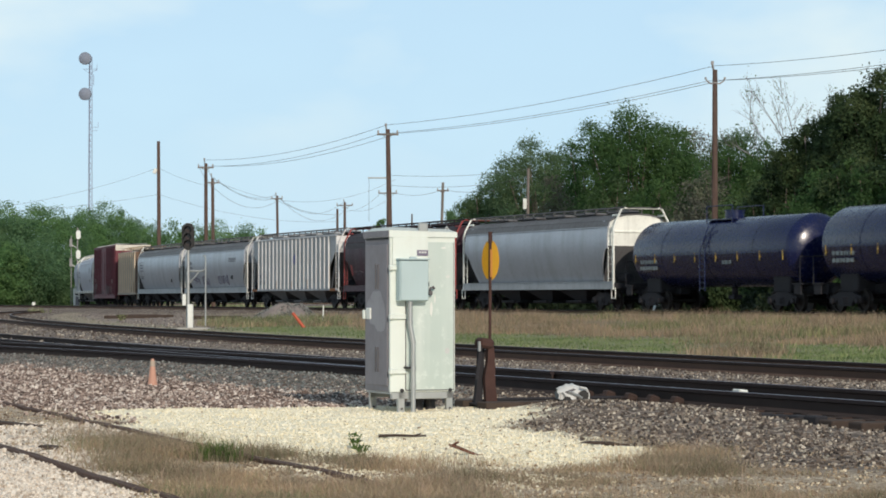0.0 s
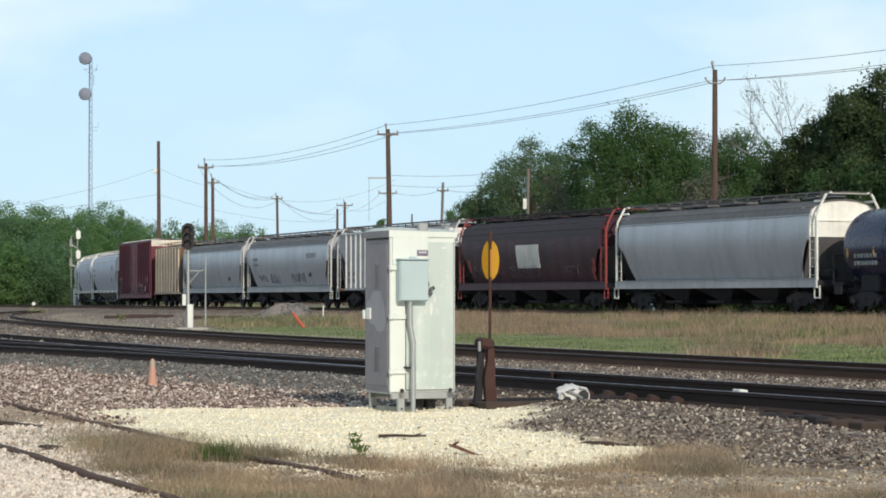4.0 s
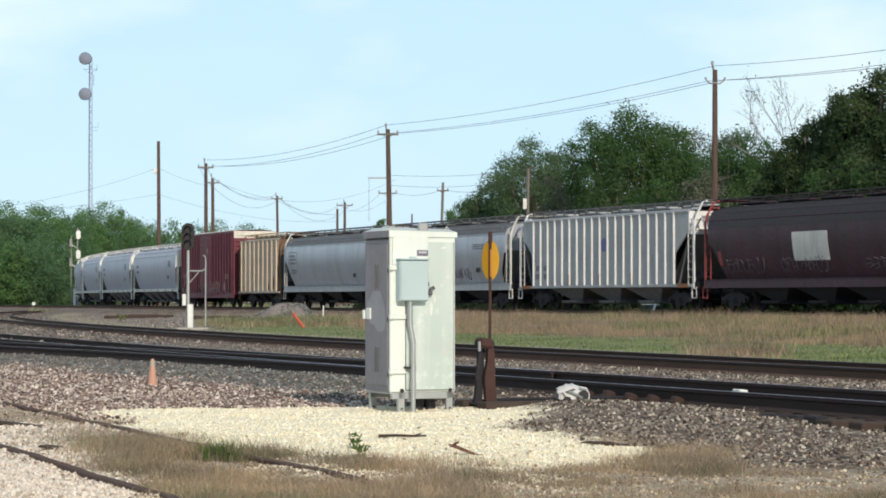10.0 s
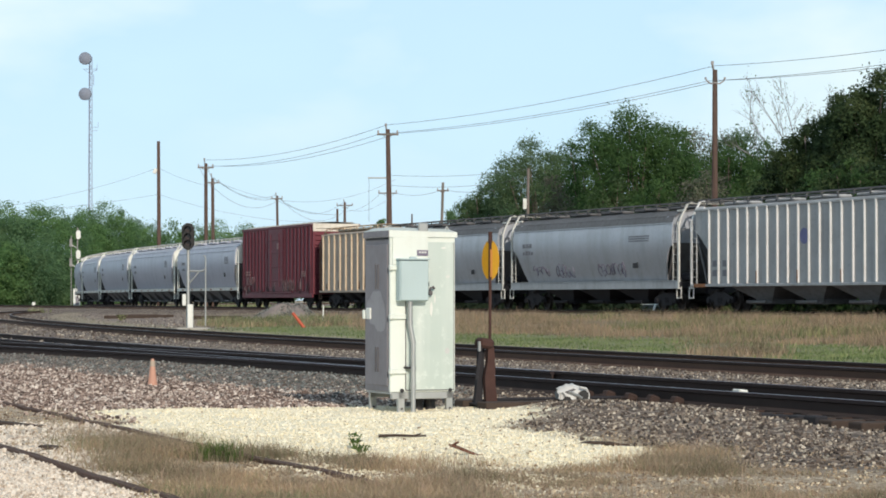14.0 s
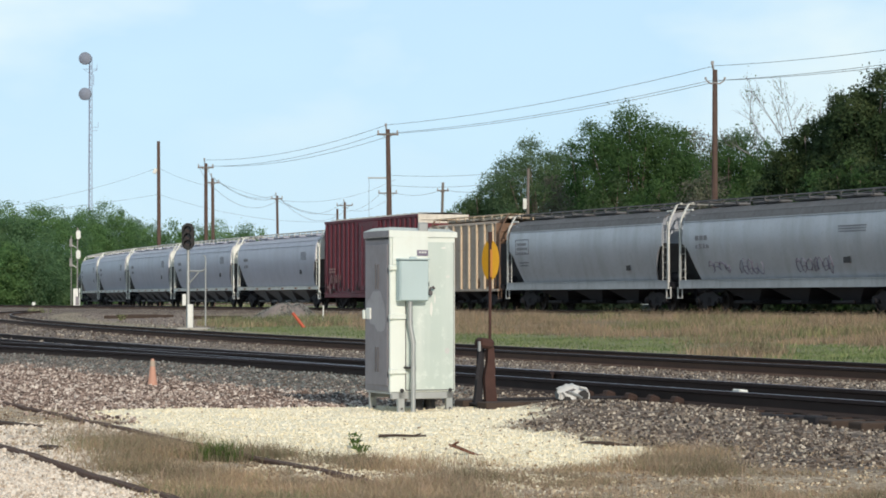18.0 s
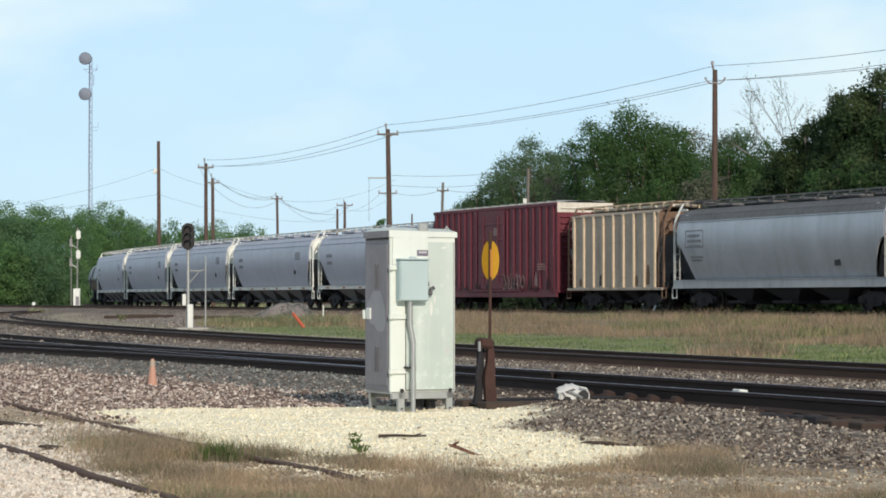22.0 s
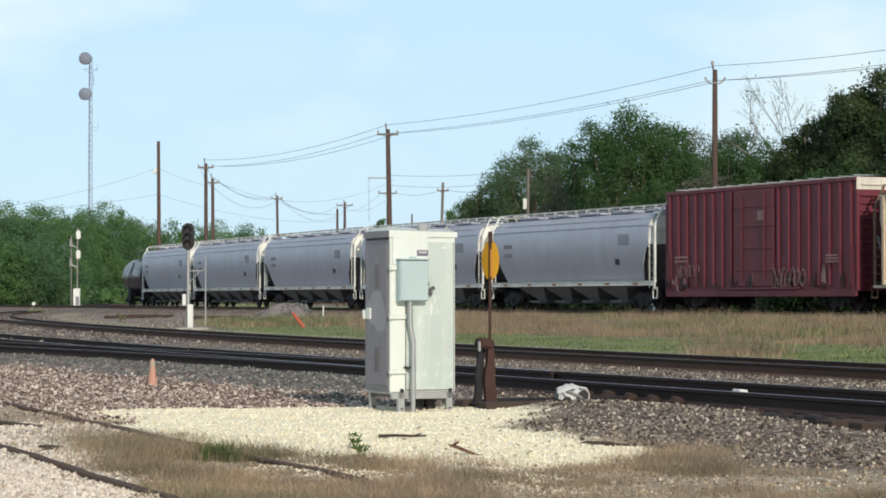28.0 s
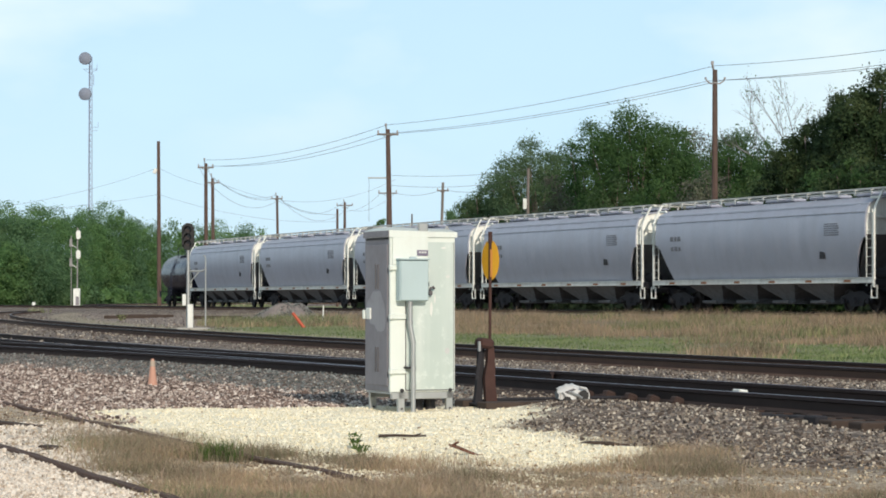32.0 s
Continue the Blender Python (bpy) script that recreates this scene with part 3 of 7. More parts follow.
def bogie(parent, x):
    """A three-piece freight truck: side frames, bolster, two wheelsets."""
    g = Geo().box((0, 0, 0.50), (0.34, 2.1, 0.28), ch=0.03)
    tr = part("truck", g, M_under, parent, m=pose(x, 0, 0))
    out = [(-1.12, 0.60), (-1.05, 0.36), (-0.70, 0.36), (-0.62, 0.52), (-0.40, 0.24), (0.40, 0.24), (0.62, 0.52), (0.70, 0.36),
           (1.05, 0.36), (1.12, 0.60), (0.80, 0.66), (0.45, 0.80), (-0.45, 0.80), (-0.80, 0.66)]
    for y in (-1.0, 1.0):
        g = Geo().prism(out, y - 0.07, y + 0.07)
        for k in (-0.12, 0.0, 0.12):
            g.tube([(k, y * 1.06, 0.32), (k, y * 1.06, 0.58)], 0.05, 8)
        for k in (-0.88, 0.88):
            g.tube([(k, y * 1.06, 0.44), (k, y * 1.17, 0.44)], 0.11, 10)
        part("side_frame", g, M_under, tr)
    for k in (-0.88, 0.88):
        g = Geo()
        for y in (-0.7525, 0.7525):
            sgn = 1 if y > 0 else -1
            prof = [(0.0, y + sgn * 0.06), (0.17, y + sgn * 0.06), (0.19, y + sgn * 0.02), (0.36, y), (0.38, y + sgn * 0.07),
                    (0.44, y + sgn * 0.07), (0.45, y - sgn * 0.04), (0.475, y - sgn * 0.07), (0.36, y - sgn * 0.07), (0.34, y - sgn * 0.03), (0.0, y - sgn * 0.03)]
            rings = [[(r * math.cos(q * math.pi / 10), yy, r * math.sin(q * math.pi / 10)) for r, yy in prof] for q in range(21)]
            g.loft(rings, False, False)
        g.tube([(0, -1.0, 0), (0, 1.0, 0)], 0.08, 8)
        part("wheelset", g, M_wheel, tr, "worn steel wheels on one axle", m=pose(k, 0, 0.45))
    return tr


def coupler(parent, x, sgn):
    g = Geo().box((x - sgn * 0.35, 0, 0.86), (0.8, 0.16, 0.2), ch=0.02).box((x + sgn * 0.02, 0.05, 0.86), (0.26, 0.26, 0.28), ch=0.05)
    g.tube([(x - sgn * 0.1, -0.3, 0.8), (x, -0.32, 0.55), (x + sgn * 0.15, -0.2, 0.5)], 0.025, 6)
    part("coupler", g, M_under, parent)


def ladder(parent, x, y, z0, z1, mat, name="ladder", w=0.40, along=True, rungs=0.33):
    g = Geo()
    d = Vector((1, 0, 0)) if along else Vector((0, 1, 0))
    p = Vector((x, y, 0))
    for s in (-w / 2, w / 2):
        q = p + d * s
        g.box((q.x, q.y, (z0 + z1) / 2), (0.024, 0.03, z1 - z0))
    z = z0 + 0.12
    while z < z1:
        a, b2 = p - d * w / 2, p + d * w / 2
        g.tube([(a.x, a.y, z), (b2.x, b2.y, z)], 0.010, 5)
        z += rungs
    part(name, g, mat, parent)


def bars(parent, x, z, w, h, mat, y, rows=1, name="marking", turn=None):
    """Rows of plain bars where small lettering stands, on the near side."""
    for r in range(rows):
        zz = z - r * h * 1.7
        left = x - w / 2
        while left < x + w / 2 - 0.05:
            ww = random.uniform(0.10, 0.24) * max(h / 0.16, 0.6)
            yy = y(zz) if callable(y) else y
            part(name, Geo().box((left + ww / 2, yy, zz), (ww, 0.012, h)), mat, parent)
            left += ww + 0.07 * max(h / 0.16, 0.6)


def scrawl(parent, x, z, w, h, y, mat, seed):
    """Loose rounded spray-painted letters on the near side."""
    rnd = random.Random(seed)
    px = x - w / 2
    while px < x + w / 2:
        pts, turn, start = [], rnd.uniform(0.55, 1.1), rnd.uniform(0, 6.28)
        wide, tall, tilt = rnd.uniform(0.13, 0.24), h * rnd.uniform(0.35, 0.55), rnd.uniform(-0.1, 0.35)
        for k in range(11):
            a = start + turn * 6.283 * k / 10
            up = tall * math.sin(a) * (1 + 0.25 * math.sin(2.3 * a + seed))
            pts.append((px + wide * math.cos(a) + tilt * up, y(z + up) - 0.006, z + up))
        part("spray_stroke", Geo().tube(pts, 0.017, 4), mat, parent)
        if rnd.random() < 0.6:
            zz = z + tall * rnd.uniform(-0.5, 0.6)
            part("spray_stroke", Geo().tube([(px - wide, y(zz) - 0.008, zz), (px + 0.1, y(zz + 0.05) - 0.008, zz + 0.05), (px + wide * 1.3, y(zz - 0.1) - 0.008, zz - 0.1)], 0.018, 4), mat, parent)
        px += wide * rnd.uniform(1.7, 2.3)


def round_y(z):
    """Half width of the rounded side at height z."""
    pts = [(1.20, 1.14), (1.5, 1.27), (1.9, 1.40), (2.4, 1.51), (2.9, 1.575), (3.3, 1.58), (3.6, 1.555), (3.9, 1.49), (4.12, 1.40), (4.30, 1.10), (4.40, 0.6), (4.44, 0.0)]
    return float(np.interp(z, [p[0] for p in pts], [p[1] for p in pts]))


def near_y(z):
    return -round_y(z) - 0.016


def flat_y(z):
    return -1.50


def underframe(root, L, bays, mat_chute, xe, top=1.3):
    part("centre_sill", Geo().box((0, 0, 0.95), (L - 1.0, 0.45, 0.35), ch=0.02), M_under, root)
    span = xe - 2.55
    w = 2 * span / bays
    for i in range(bays):
        c = -span + w * (i + 0.5)
        rings = []
        for z, hw, hy in ((top, w * 0.49, 1.36), (1.0, w * 0.44, 1.25), (0.52, w * 0.17, 0.75), (0.38, w * 0.17, 0.72)):
            rings.append([(c - hw, -hy, z), (c + hw, -hy, z), (c + hw, hy, z), (c - hw, hy, z)])
        g = Geo().loft(rings)
        g.box((c, 0, 0.36), (w * 0.45, 1.9, 0.10), ch=0.02)
        g.tube([(c + w * 0.2, -1.1, 0.40), (c - w * 0.2, -1.1, 0.40)], 0.06, 6)
        part("discharge_chute", g, mat_chute, root)
    for s in (-1, 1):
        bogie(root, s * (L / 2 - 2.35))
        coupler(root, s * (L / 2 - 0.1), s)
    g = Geo().tube([(L / 2 - 1.6, -0.55, 1.5), (L / 2 - 0.7, -0.55, 1.5)], 0.2, 10)
    part("brake_reservoir", g, M_under, root)


def walkway(root, xe, z, mat, hatch_mat):
    g = Geo()
    for y in (-0.62, 0.62):
        g.box((0, y, z), (2 * xe + 1.1, 0.34, 0.035))
    for s in (-1, 1):
        g.box((s * (xe + 0.30), 0, z), (0.5, 1.6, 0.035))
    x = -xe
    while x < xe:
        for y in (-0.80, 0.80):
            g.box((x, y * 1.12, z - 0.12), (0.05, 0.05, 0.24))
            g.box((x, y, z - 0.02), (0.05, 0.35, 0.03))
        x += 1.15
    for y in (-0.95, 0.95):
        g.box((0, y, z + 0.01), (2 * xe + 1.1, 0.045, 0.045))
    part("running_board", g, mat, root)
    n = 5
    for i in range(n):
        g = Geo()
        c = -xe * 0.82 + 2 * xe * 0.82 * i / (n - 1)
        g.box((c, 0, z - 0.17), (2.3, 0.62, 0.12), ch=0.05)
        g.box((c, 0, z - 0.10), (0.12, 0.75, 0.05))
        part("roof_hatch", g, hatch_mat, root)


def end_frame(root, x, s, mat, y=1.46, top=4.25):
    """Corner posts that bend in to a hoop over the roof, ladders and steps at one end of a hopper car."""
    crown = top + 0.42
    path = [(-y, 0.95), (-y, 2.2), (-y, top - 0.55), (-y + 0.10, top - 0.2), (-y + 0.42, crown - 0.04), (-y + 0.60, crown)]
    for sg in (1, -1):
        rings = []
        for yy, zz in path:
            w = 0.035 if zz < top - 0.4 else 0.05
            rings.append([(x - w, sg * yy - 0.035, zz), (x + w, sg * yy - 0.035, zz), (x + w, sg * yy + 0.035, zz), (x - w, sg * yy + 0.035, zz)])
        g = Geo().loft(rings)
        g.box((x - s * 0.30, sg * -y * 0.80, top + 0.10), (0.70, 0.07, 0.09), ch=0.015)
        part("end_post", g, mat, root)
        g = Geo().box((x, sg * -y, 0.56), (0.42, 0.05, 0.04))
        g.box((x - 0.19, sg * -y, 0.80), (0.03, 0.04, 0.48)).box((x + 0.19, sg * -y, 0.80), (0.03, 0.04, 0.48))
        part("step", g, mat, root)
        ladder(root, x - s * 0.30, sg * -y * 1.01, 1.0, top - 0.35, mat)
    part("end_beam", Geo().box((x, 0, crown), (0.12, 2 * y - 1.1, 0.09), ch=0.02), mat, root)
    part("end_beam", Geo().box((x, 0, 1.12), (0.14, 2 * y, 0.26), ch=0.02), M_under, root)
    part("end_platform", Geo().box((x - s * 0.35, 0, 0.98), (0.75, 2.5, 0.05)), M_under, root)


def round_hopper(name, L, mat, trim, label, bays=3, chute=None, sill_mat=None, board=None, group="hopper cars of the train"):
    """Rounded-side covered hopper: shell cut away at the ends over sloping sheets."""
    root = thing(name, pose(0, 0, 0), label, "hopper car", group)
    xe = L / 2 - 0.95
    cut = 1.15
    nx = 110
    seam = 1.45
    for sg in (-1, 1):
        rows = []
        for i in range(nx + 1):
            x = xe * (i / nx * 2 - 1)
            t = max(0.0, (abs(x) - (xe - cut)) / cut)
            zb = 1.10 + 1.75 * math.sin(t * math.pi / 2)
            puff = 0.018 * abs(math.cos(math.pi * x / seam))
            zs = [zb + (4.30 - zb) * k / 11 for k in range(12)]
            rows.append([(x, sg * (round_y(z) + puff), z) for z in zs] + [(x, sg * (round_y(z) - 0.05), z) for z in zs[::-1]])
        part("side_shell", Geo().loft(rows), mat, root)
        part("side_stringer", Geo().box((0, sg * (round_y(3.81) + 0.018), 3.81), (2 * xe - 0.05, 0.05, 0.05), ch=0.012), mat, root)
        # Grey cars' band and roof take the upper curve's shade as colour; maroon's is soot.
        if mat is M_grey_car or mat is M_maroon:
            zs = (3.84, 3.9, 3.96, 4.03, 4.09) if mat is M_grey_car else (3.45, 3.6, 3.75, 3.9, 4.0, 4.09)
            band = [(sg * (round_y(z) + 0.018), z) for z in zs] + [(sg * (round_y(z) - 0.01), z) for z in zs[::-1]]
            part("roof_band", Geo().loft([[(x, y, z) for y, z in band] for x in (-xe + 0.03, xe - 0.03)]), M_chute if mat is M_grey_car else M_sooty, root, "darker band below the roof")
    prof = [(-1.41, 4.12), (-1.10, 4.30), (-0.6, 4.40), (0, 4.44), (0.6, 4.40), (1.10, 4.30), (1.41, 4.12)]
    ring = [(y, z + 0.012) for y, z in prof] + [(y, z - 0.05) for y, z in prof[::-1]]
    part("roof", Geo().loft([[(x, y, z) for y, z in ring] for x in (-xe - 0.05, xe + 0.05)]), M_chute if mat is M_grey_car else M_sooty if mat is M_maroon else mat, root)
    for s in (-1, 1):
        g = Geo()
        zs = [2.95, 3.3, 3.7, 4.1, 4.38]
        g.loft([[(s * xe, round_y(z) * k * 0.985, z) for k in (-1, -0.5, 0, 0.5, 1)] for z in zs], False, False)
        g.box((s * (xe + 0.03), 0, 3.6), (0.05, 2.4, 0.08), ch=0.01)
        part("end_sheet", g, trim if trim is M_white_trim else mat, root)
        g = Geo()
        g.loft([[(s * (xe - cut * q), -round_y(3.0 - 1.9 * q) * 0.96, 3.0 - 1.9 * q), (s * (xe - cut * q), round_y(3.0 - 1.9 * q) * 0.96, 3.0 - 1.9 * q)] for q in (0, 0.5, 1.0)], False, False)
        g.box((s * (xe - 0.75), -0.9, 1.9), (0.08, 0.08, 1.4), Matrix.Rotation(s * 0.5, 3, "Y"))
        g.box((s * (xe - 0.75), 0.9, 1.9), (0.08, 0.08, 1.4), Matrix.Rotation(s * 0.5, 3, "Y"))
        part("slope_sheet", g, M_chute, root)
        end_frame(root, s * (L / 2 - 0.52), s, trim)
    for y in (-1.45, 1.45):
        low = 1.12 if mat is M_pale_car else 0.97
        g = Geo().box((0, y, (low + 1.31) / 2), (L - 1.1, 0.10, 1.31 - low), ch=0.02).box((0, y * 0.99, 1.32), (L - 1.1, 0.17, 0.03))
        g.box((0, y * 1.005, low + 0.015), (L - 1.1, 0.17, 0.03))
        part("side_sill", g, sill_mat or (M_rib_panel if mat is M_grey_car else mat), root)
    underframe(root, L, bays, chute or M_under, xe, 1.15)
    walkway(root, xe, 4.70, board or (M_pale_trim if mat is M_pale_car else M_chute), mat if mat is M_pale_car else board or M_chute)
    return root


def ribbed_hopper(name, L, panel, post, label, ribs=16, top=4.30, low=1.15, bays=3, cut=1.25, trim=None, sill=None, post_w=0.075, rusty=True, board=None, group="hopper cars of the train"):
    """Flat-sided covered hopper with upright outside posts."""
    root = thing(name, pose(0, 0, 0), label, "hopper car", group)
    xe = L / 2 - 0.95
    hw = 1.44
    trim = trim or post
    for sg in (-1, 1):
        out = [(-xe, top), (-xe, 3.45), (-xe + cut, 2.45), (-xe + cut, low), (xe - cut, low), (xe - cut, 2.45), (xe, 3.45), (xe, top)]
        part("side_panel", Geo().prism(out, sg * hw - 0.02, sg * hw + 0.02), panel, root)
        rib = Geo().box((0, 0, 0), (post_w, 0.085, top - low - 0.02), ch=0.012).mesh("side_post", post)
        for i in range(ribs):
            x = -xe + cut + (2 * xe - 2 * cut) * i / (ribs - 1)
            part("side_post", rib, None, root, m=pose(x, sg * (hw + 0.06), (top + low) / 2))
        part("top_chord", Geo().box((0, sg * (hw + 0.025), top - 0.02), (2 * xe + 0.1, 0.10, 0.10), ch=0.02), panel, root)
        part("side_sill", Geo().box((0, sg * (hw + 0.02), low - 0.06), (L - 1.1, 0.12, 0.12), ch=0.02), sill or panel, root)
        for s in (-1, 1):
            if rusty:
                part("rust_patch", Geo().box((s * (xe - 0.45), sg * (hw + 0.082), low - 0.06), (1.0, 0.012, 0.15), ch=0.003), M_rusttrim, root, "orange rust on the sill end")
            part("slope_brace", Geo().box((s * (xe - cut * 0.45), sg * (hw - 0.05), 2.0), (0.09, 0.07, 1.9), Matrix.Rotation(s * 0.42, 3, "Y"), ch=0.01), M_chute, root)
    prof = [(-1.44, top), (-0.9, top + 0.14), (0, top + 0.2), (0.9, top + 0.14), (1.44, top)]
    g = Geo().loft([[(x, y, z) for y, z in prof] for x in (-xe, xe)], False, False)
    g.loft([[(x, y, z - 0.05) for y, z in prof] for x in (-xe, xe)], False, False)
    part("roof", g, panel, root)
    for s in (-1, 1):
        g = Geo().box((s * xe, 0, (3.3 + top) / 2), (0.05, 2 * hw, top - 3.3))
        for z in (3.5, 3.95):
            g.box((s * (xe + 0.05), 0, z), (0.08, 2 * hw - 0.1, 0.08), ch=0.02)
        part("end_sheet", g, trim, root)
        g = Geo().loft([[(s * (xe - cut * q * 1.2), -hw + 0.04, 3.3 - 2.1 * q), (s * (xe - cut * q * 1.2), hw - 0.04, 3.3 - 2.1 * q)] for q in (0, 0.5, 1.0)], False, False)
        part("slope_sheet", g, M_chute, root)
        end_frame(root, s * (L / 2 - 0.52), s, trim, 1.42, top)
    underframe(root, L, bays, M_chute if rusty else M_under, xe, low)
    walkway(root, xe, top + 0.44, board or M_chute, panel)
    return root


def boxcar(L):
    root = thing("boxcar", pose(0, 0, 0), "faded red high-cube boxcar with white upper ends and rusty streaks", "boxcar")
    hw, top, bot = 1.46, 5.13, 0.82
    x1 = L / 2 - 0.62
    for sg in (-1, 1):
        part("side_wall", Geo().box((0, sg * hw, (top + bot) / 2), (2 * x1, 0.05, top - bot)), M_boxred, root)
        rib = Geo().box((0, 0, 0), (0.16, 0.09, top - bot - 0.35), ch=0.03).mesh("side_rib", M_boxred)
        n = 20
        for i in range(n):
            x = -x1 + 0.35 + (2 * x1 - 0.7) * i / (n - 1)
            if -1.55 < x < 1.55:
                continue
            part("side_rib", rib, None, root, m=pose(x, sg * (hw + 0.06), (top + bot) / 2 + 0.02))
        g = Geo().box((0, sg * (hw + 0.07), 3.0), (3.2, 0.07, 3.95), ch=0.02)
        door = part("sliding_door", g, M_boxred, root)
        for z in (1.7, 2.6, 3.5, 4.3):
            part("door_rail", Geo().box((0, sg * (hw + 0.115), z), (3.0, 0.04, 0.10), ch=0.015), M_boxred, door)
        for x in (-0.9, 0.9):
            part("door_rod", Geo().tube([(x, sg * (hw + 0.14), 1.3), (x, sg * (hw + 0.14), 4.7)], 0.025, 6), M_boxred, door)
        part("door_track", Geo().box((0.5, sg * (hw + 0.1), 0.95), (6.2, 0.10, 0.08)), M_boxred, root)
        part("side_sill", Geo().box((0, sg * (hw + 0.02), 0.74), (2 * x1, 0.10, 0.26), ch=0.02), M_boxred, root)
        part("top_chord", Geo().box((0, sg * (hw + 0.03), top - 0.06), (2 * x1 + 0.04, 0.12, 0.16), ch=0.02), M_boxred, root)
    for s in (-1, 1):
        wall = part("end_wall", Geo().box((s * x1, 0, 2.74), (0.05, 2 * hw, 3.84)), M_boxred, root)
        z = 1.15
        while z < 4.55:
            part("end_rib", Geo().box((s * (x1 + 0.05), 0, z), (0.10, 2 * hw - 0.25, 0.12), ch=0.04), M_boxred, wall)
            z += 0.30
        wall = part("upper_end", Geo().box((s * x1, 0, 4.905), (0.06, 2 * hw + 0.05, 0.48), ch=0.01), M_boxwhite, root, "white-painted upper end panel")
        part("end_rib", Geo().box((s * (x1 + 0.05), 0, 4.86), (0.08, 2 * hw - 0.3, 0.08), ch=0.03), M_boxwhite, wall)
        for yy in (-hw, hw):
            part("corner_post", Geo().box((s * (x1 + 0.03), yy, 2.74), (0.1, 0.1, 3.82), ch=0.02), M_boxred, root)
        ladder(root, s * (x1 - 0.35), -hw - 0.09, 0.8, 2.6, M_boxred)
        ladder(root, s * (x1 + 0.14), -hw + 0.35, 0.8, 3.6, M_boxred, along=False)
        part("end_platform", Geo().box((s * (x1 + 0.25), 0, 1.0), (0.45, 1.7, 0.05)), M_under, root)
        bogie(root, s * (L / 2 - 2.6))
        coupler(root, s * (L / 2 - 0.1), s)
    prof = [(-1.48, top), (-0.8, top + 0.08), (0, top + 0.12), (0.8, top + 0.08), (1.48, top)]
    g = Geo().loft([[(x, y, z) for y, z in prof] for x in (-x1 - 0.03, x1 + 0.03)], False, False)
    g.loft([[(x, y, z - 0.06) for y, z in prof] for x in (-x1 - 0.03, x1 + 0.03)], False, False)
    for i in range(14):
        x = -x1 + 0.5 + (2 * x1 - 1.0) * i / 13
        g.box((x, 0, top + 0.11), (0.08, 2.6, 0.05), ch=0.015)
    part("roof", g, M_galv, root)
    part("centre_sill", Geo().box((0, 0, 0.86), (L - 1.2, 0.5, 0.34)).box((0, 0, 0.72), (4.0, 1.9, 0.2)), M_under, root)
    rnd = random.Random(5)
    for i in range(34):
        x = rnd.uniform(-x1 + 0.2, x1 - 0.3)
        h, w = rnd.uniform(0.15, 0.9) * (1.0 if x > -2 else 0.6), rnd.uniform(0.08, 0.32)
        z = rnd.uniform(0.9, 1.2)
        out = [(x - w * rnd.uniform(0.4, 0.6), z), (x + w * rnd.uniform(0.4, 0.6), z - 0.06), (x + w * 0.45, z + h * 0.5), (x + w * rnd.uniform(0.0, 0.2), z + h), (x - w * 0.1, z + h * rnd.uniform(0.6, 0.9)), (x - w * 0.5, z + h * 0.4)]
        part("spray_paint", Geo().prism(out, -hw - 0.122, -hw - 0.114), (M_soot, M_soot, M_black_mark, M_pink_mark)[rnd.randrange(4)], root)
    part("marking", Geo().box((0.6, -hw - 0.114, 3.9), (0.5, 0.008, 0.4)), M_pink_mark, root)
    scrawl(root, 2.9, 1.35, 2.6, 0.75, lambda z: -hw - 0.118, M_pale_spray, 21)
    scrawl(root, -5.4, 1.7, 1.6, 0.4, lambda z: -hw - 0.118, M_pale_spray, 22)
    bars(root, -x1 + 1.5, 2.3, 1.2, 0.10, M_pink_mark, -hw - 0.116, 2)
    bars(root, x1 - 1.6, 2.2, 0.9, 0.07, M_pink_mark, -hw - 0.116, 3)
    return root


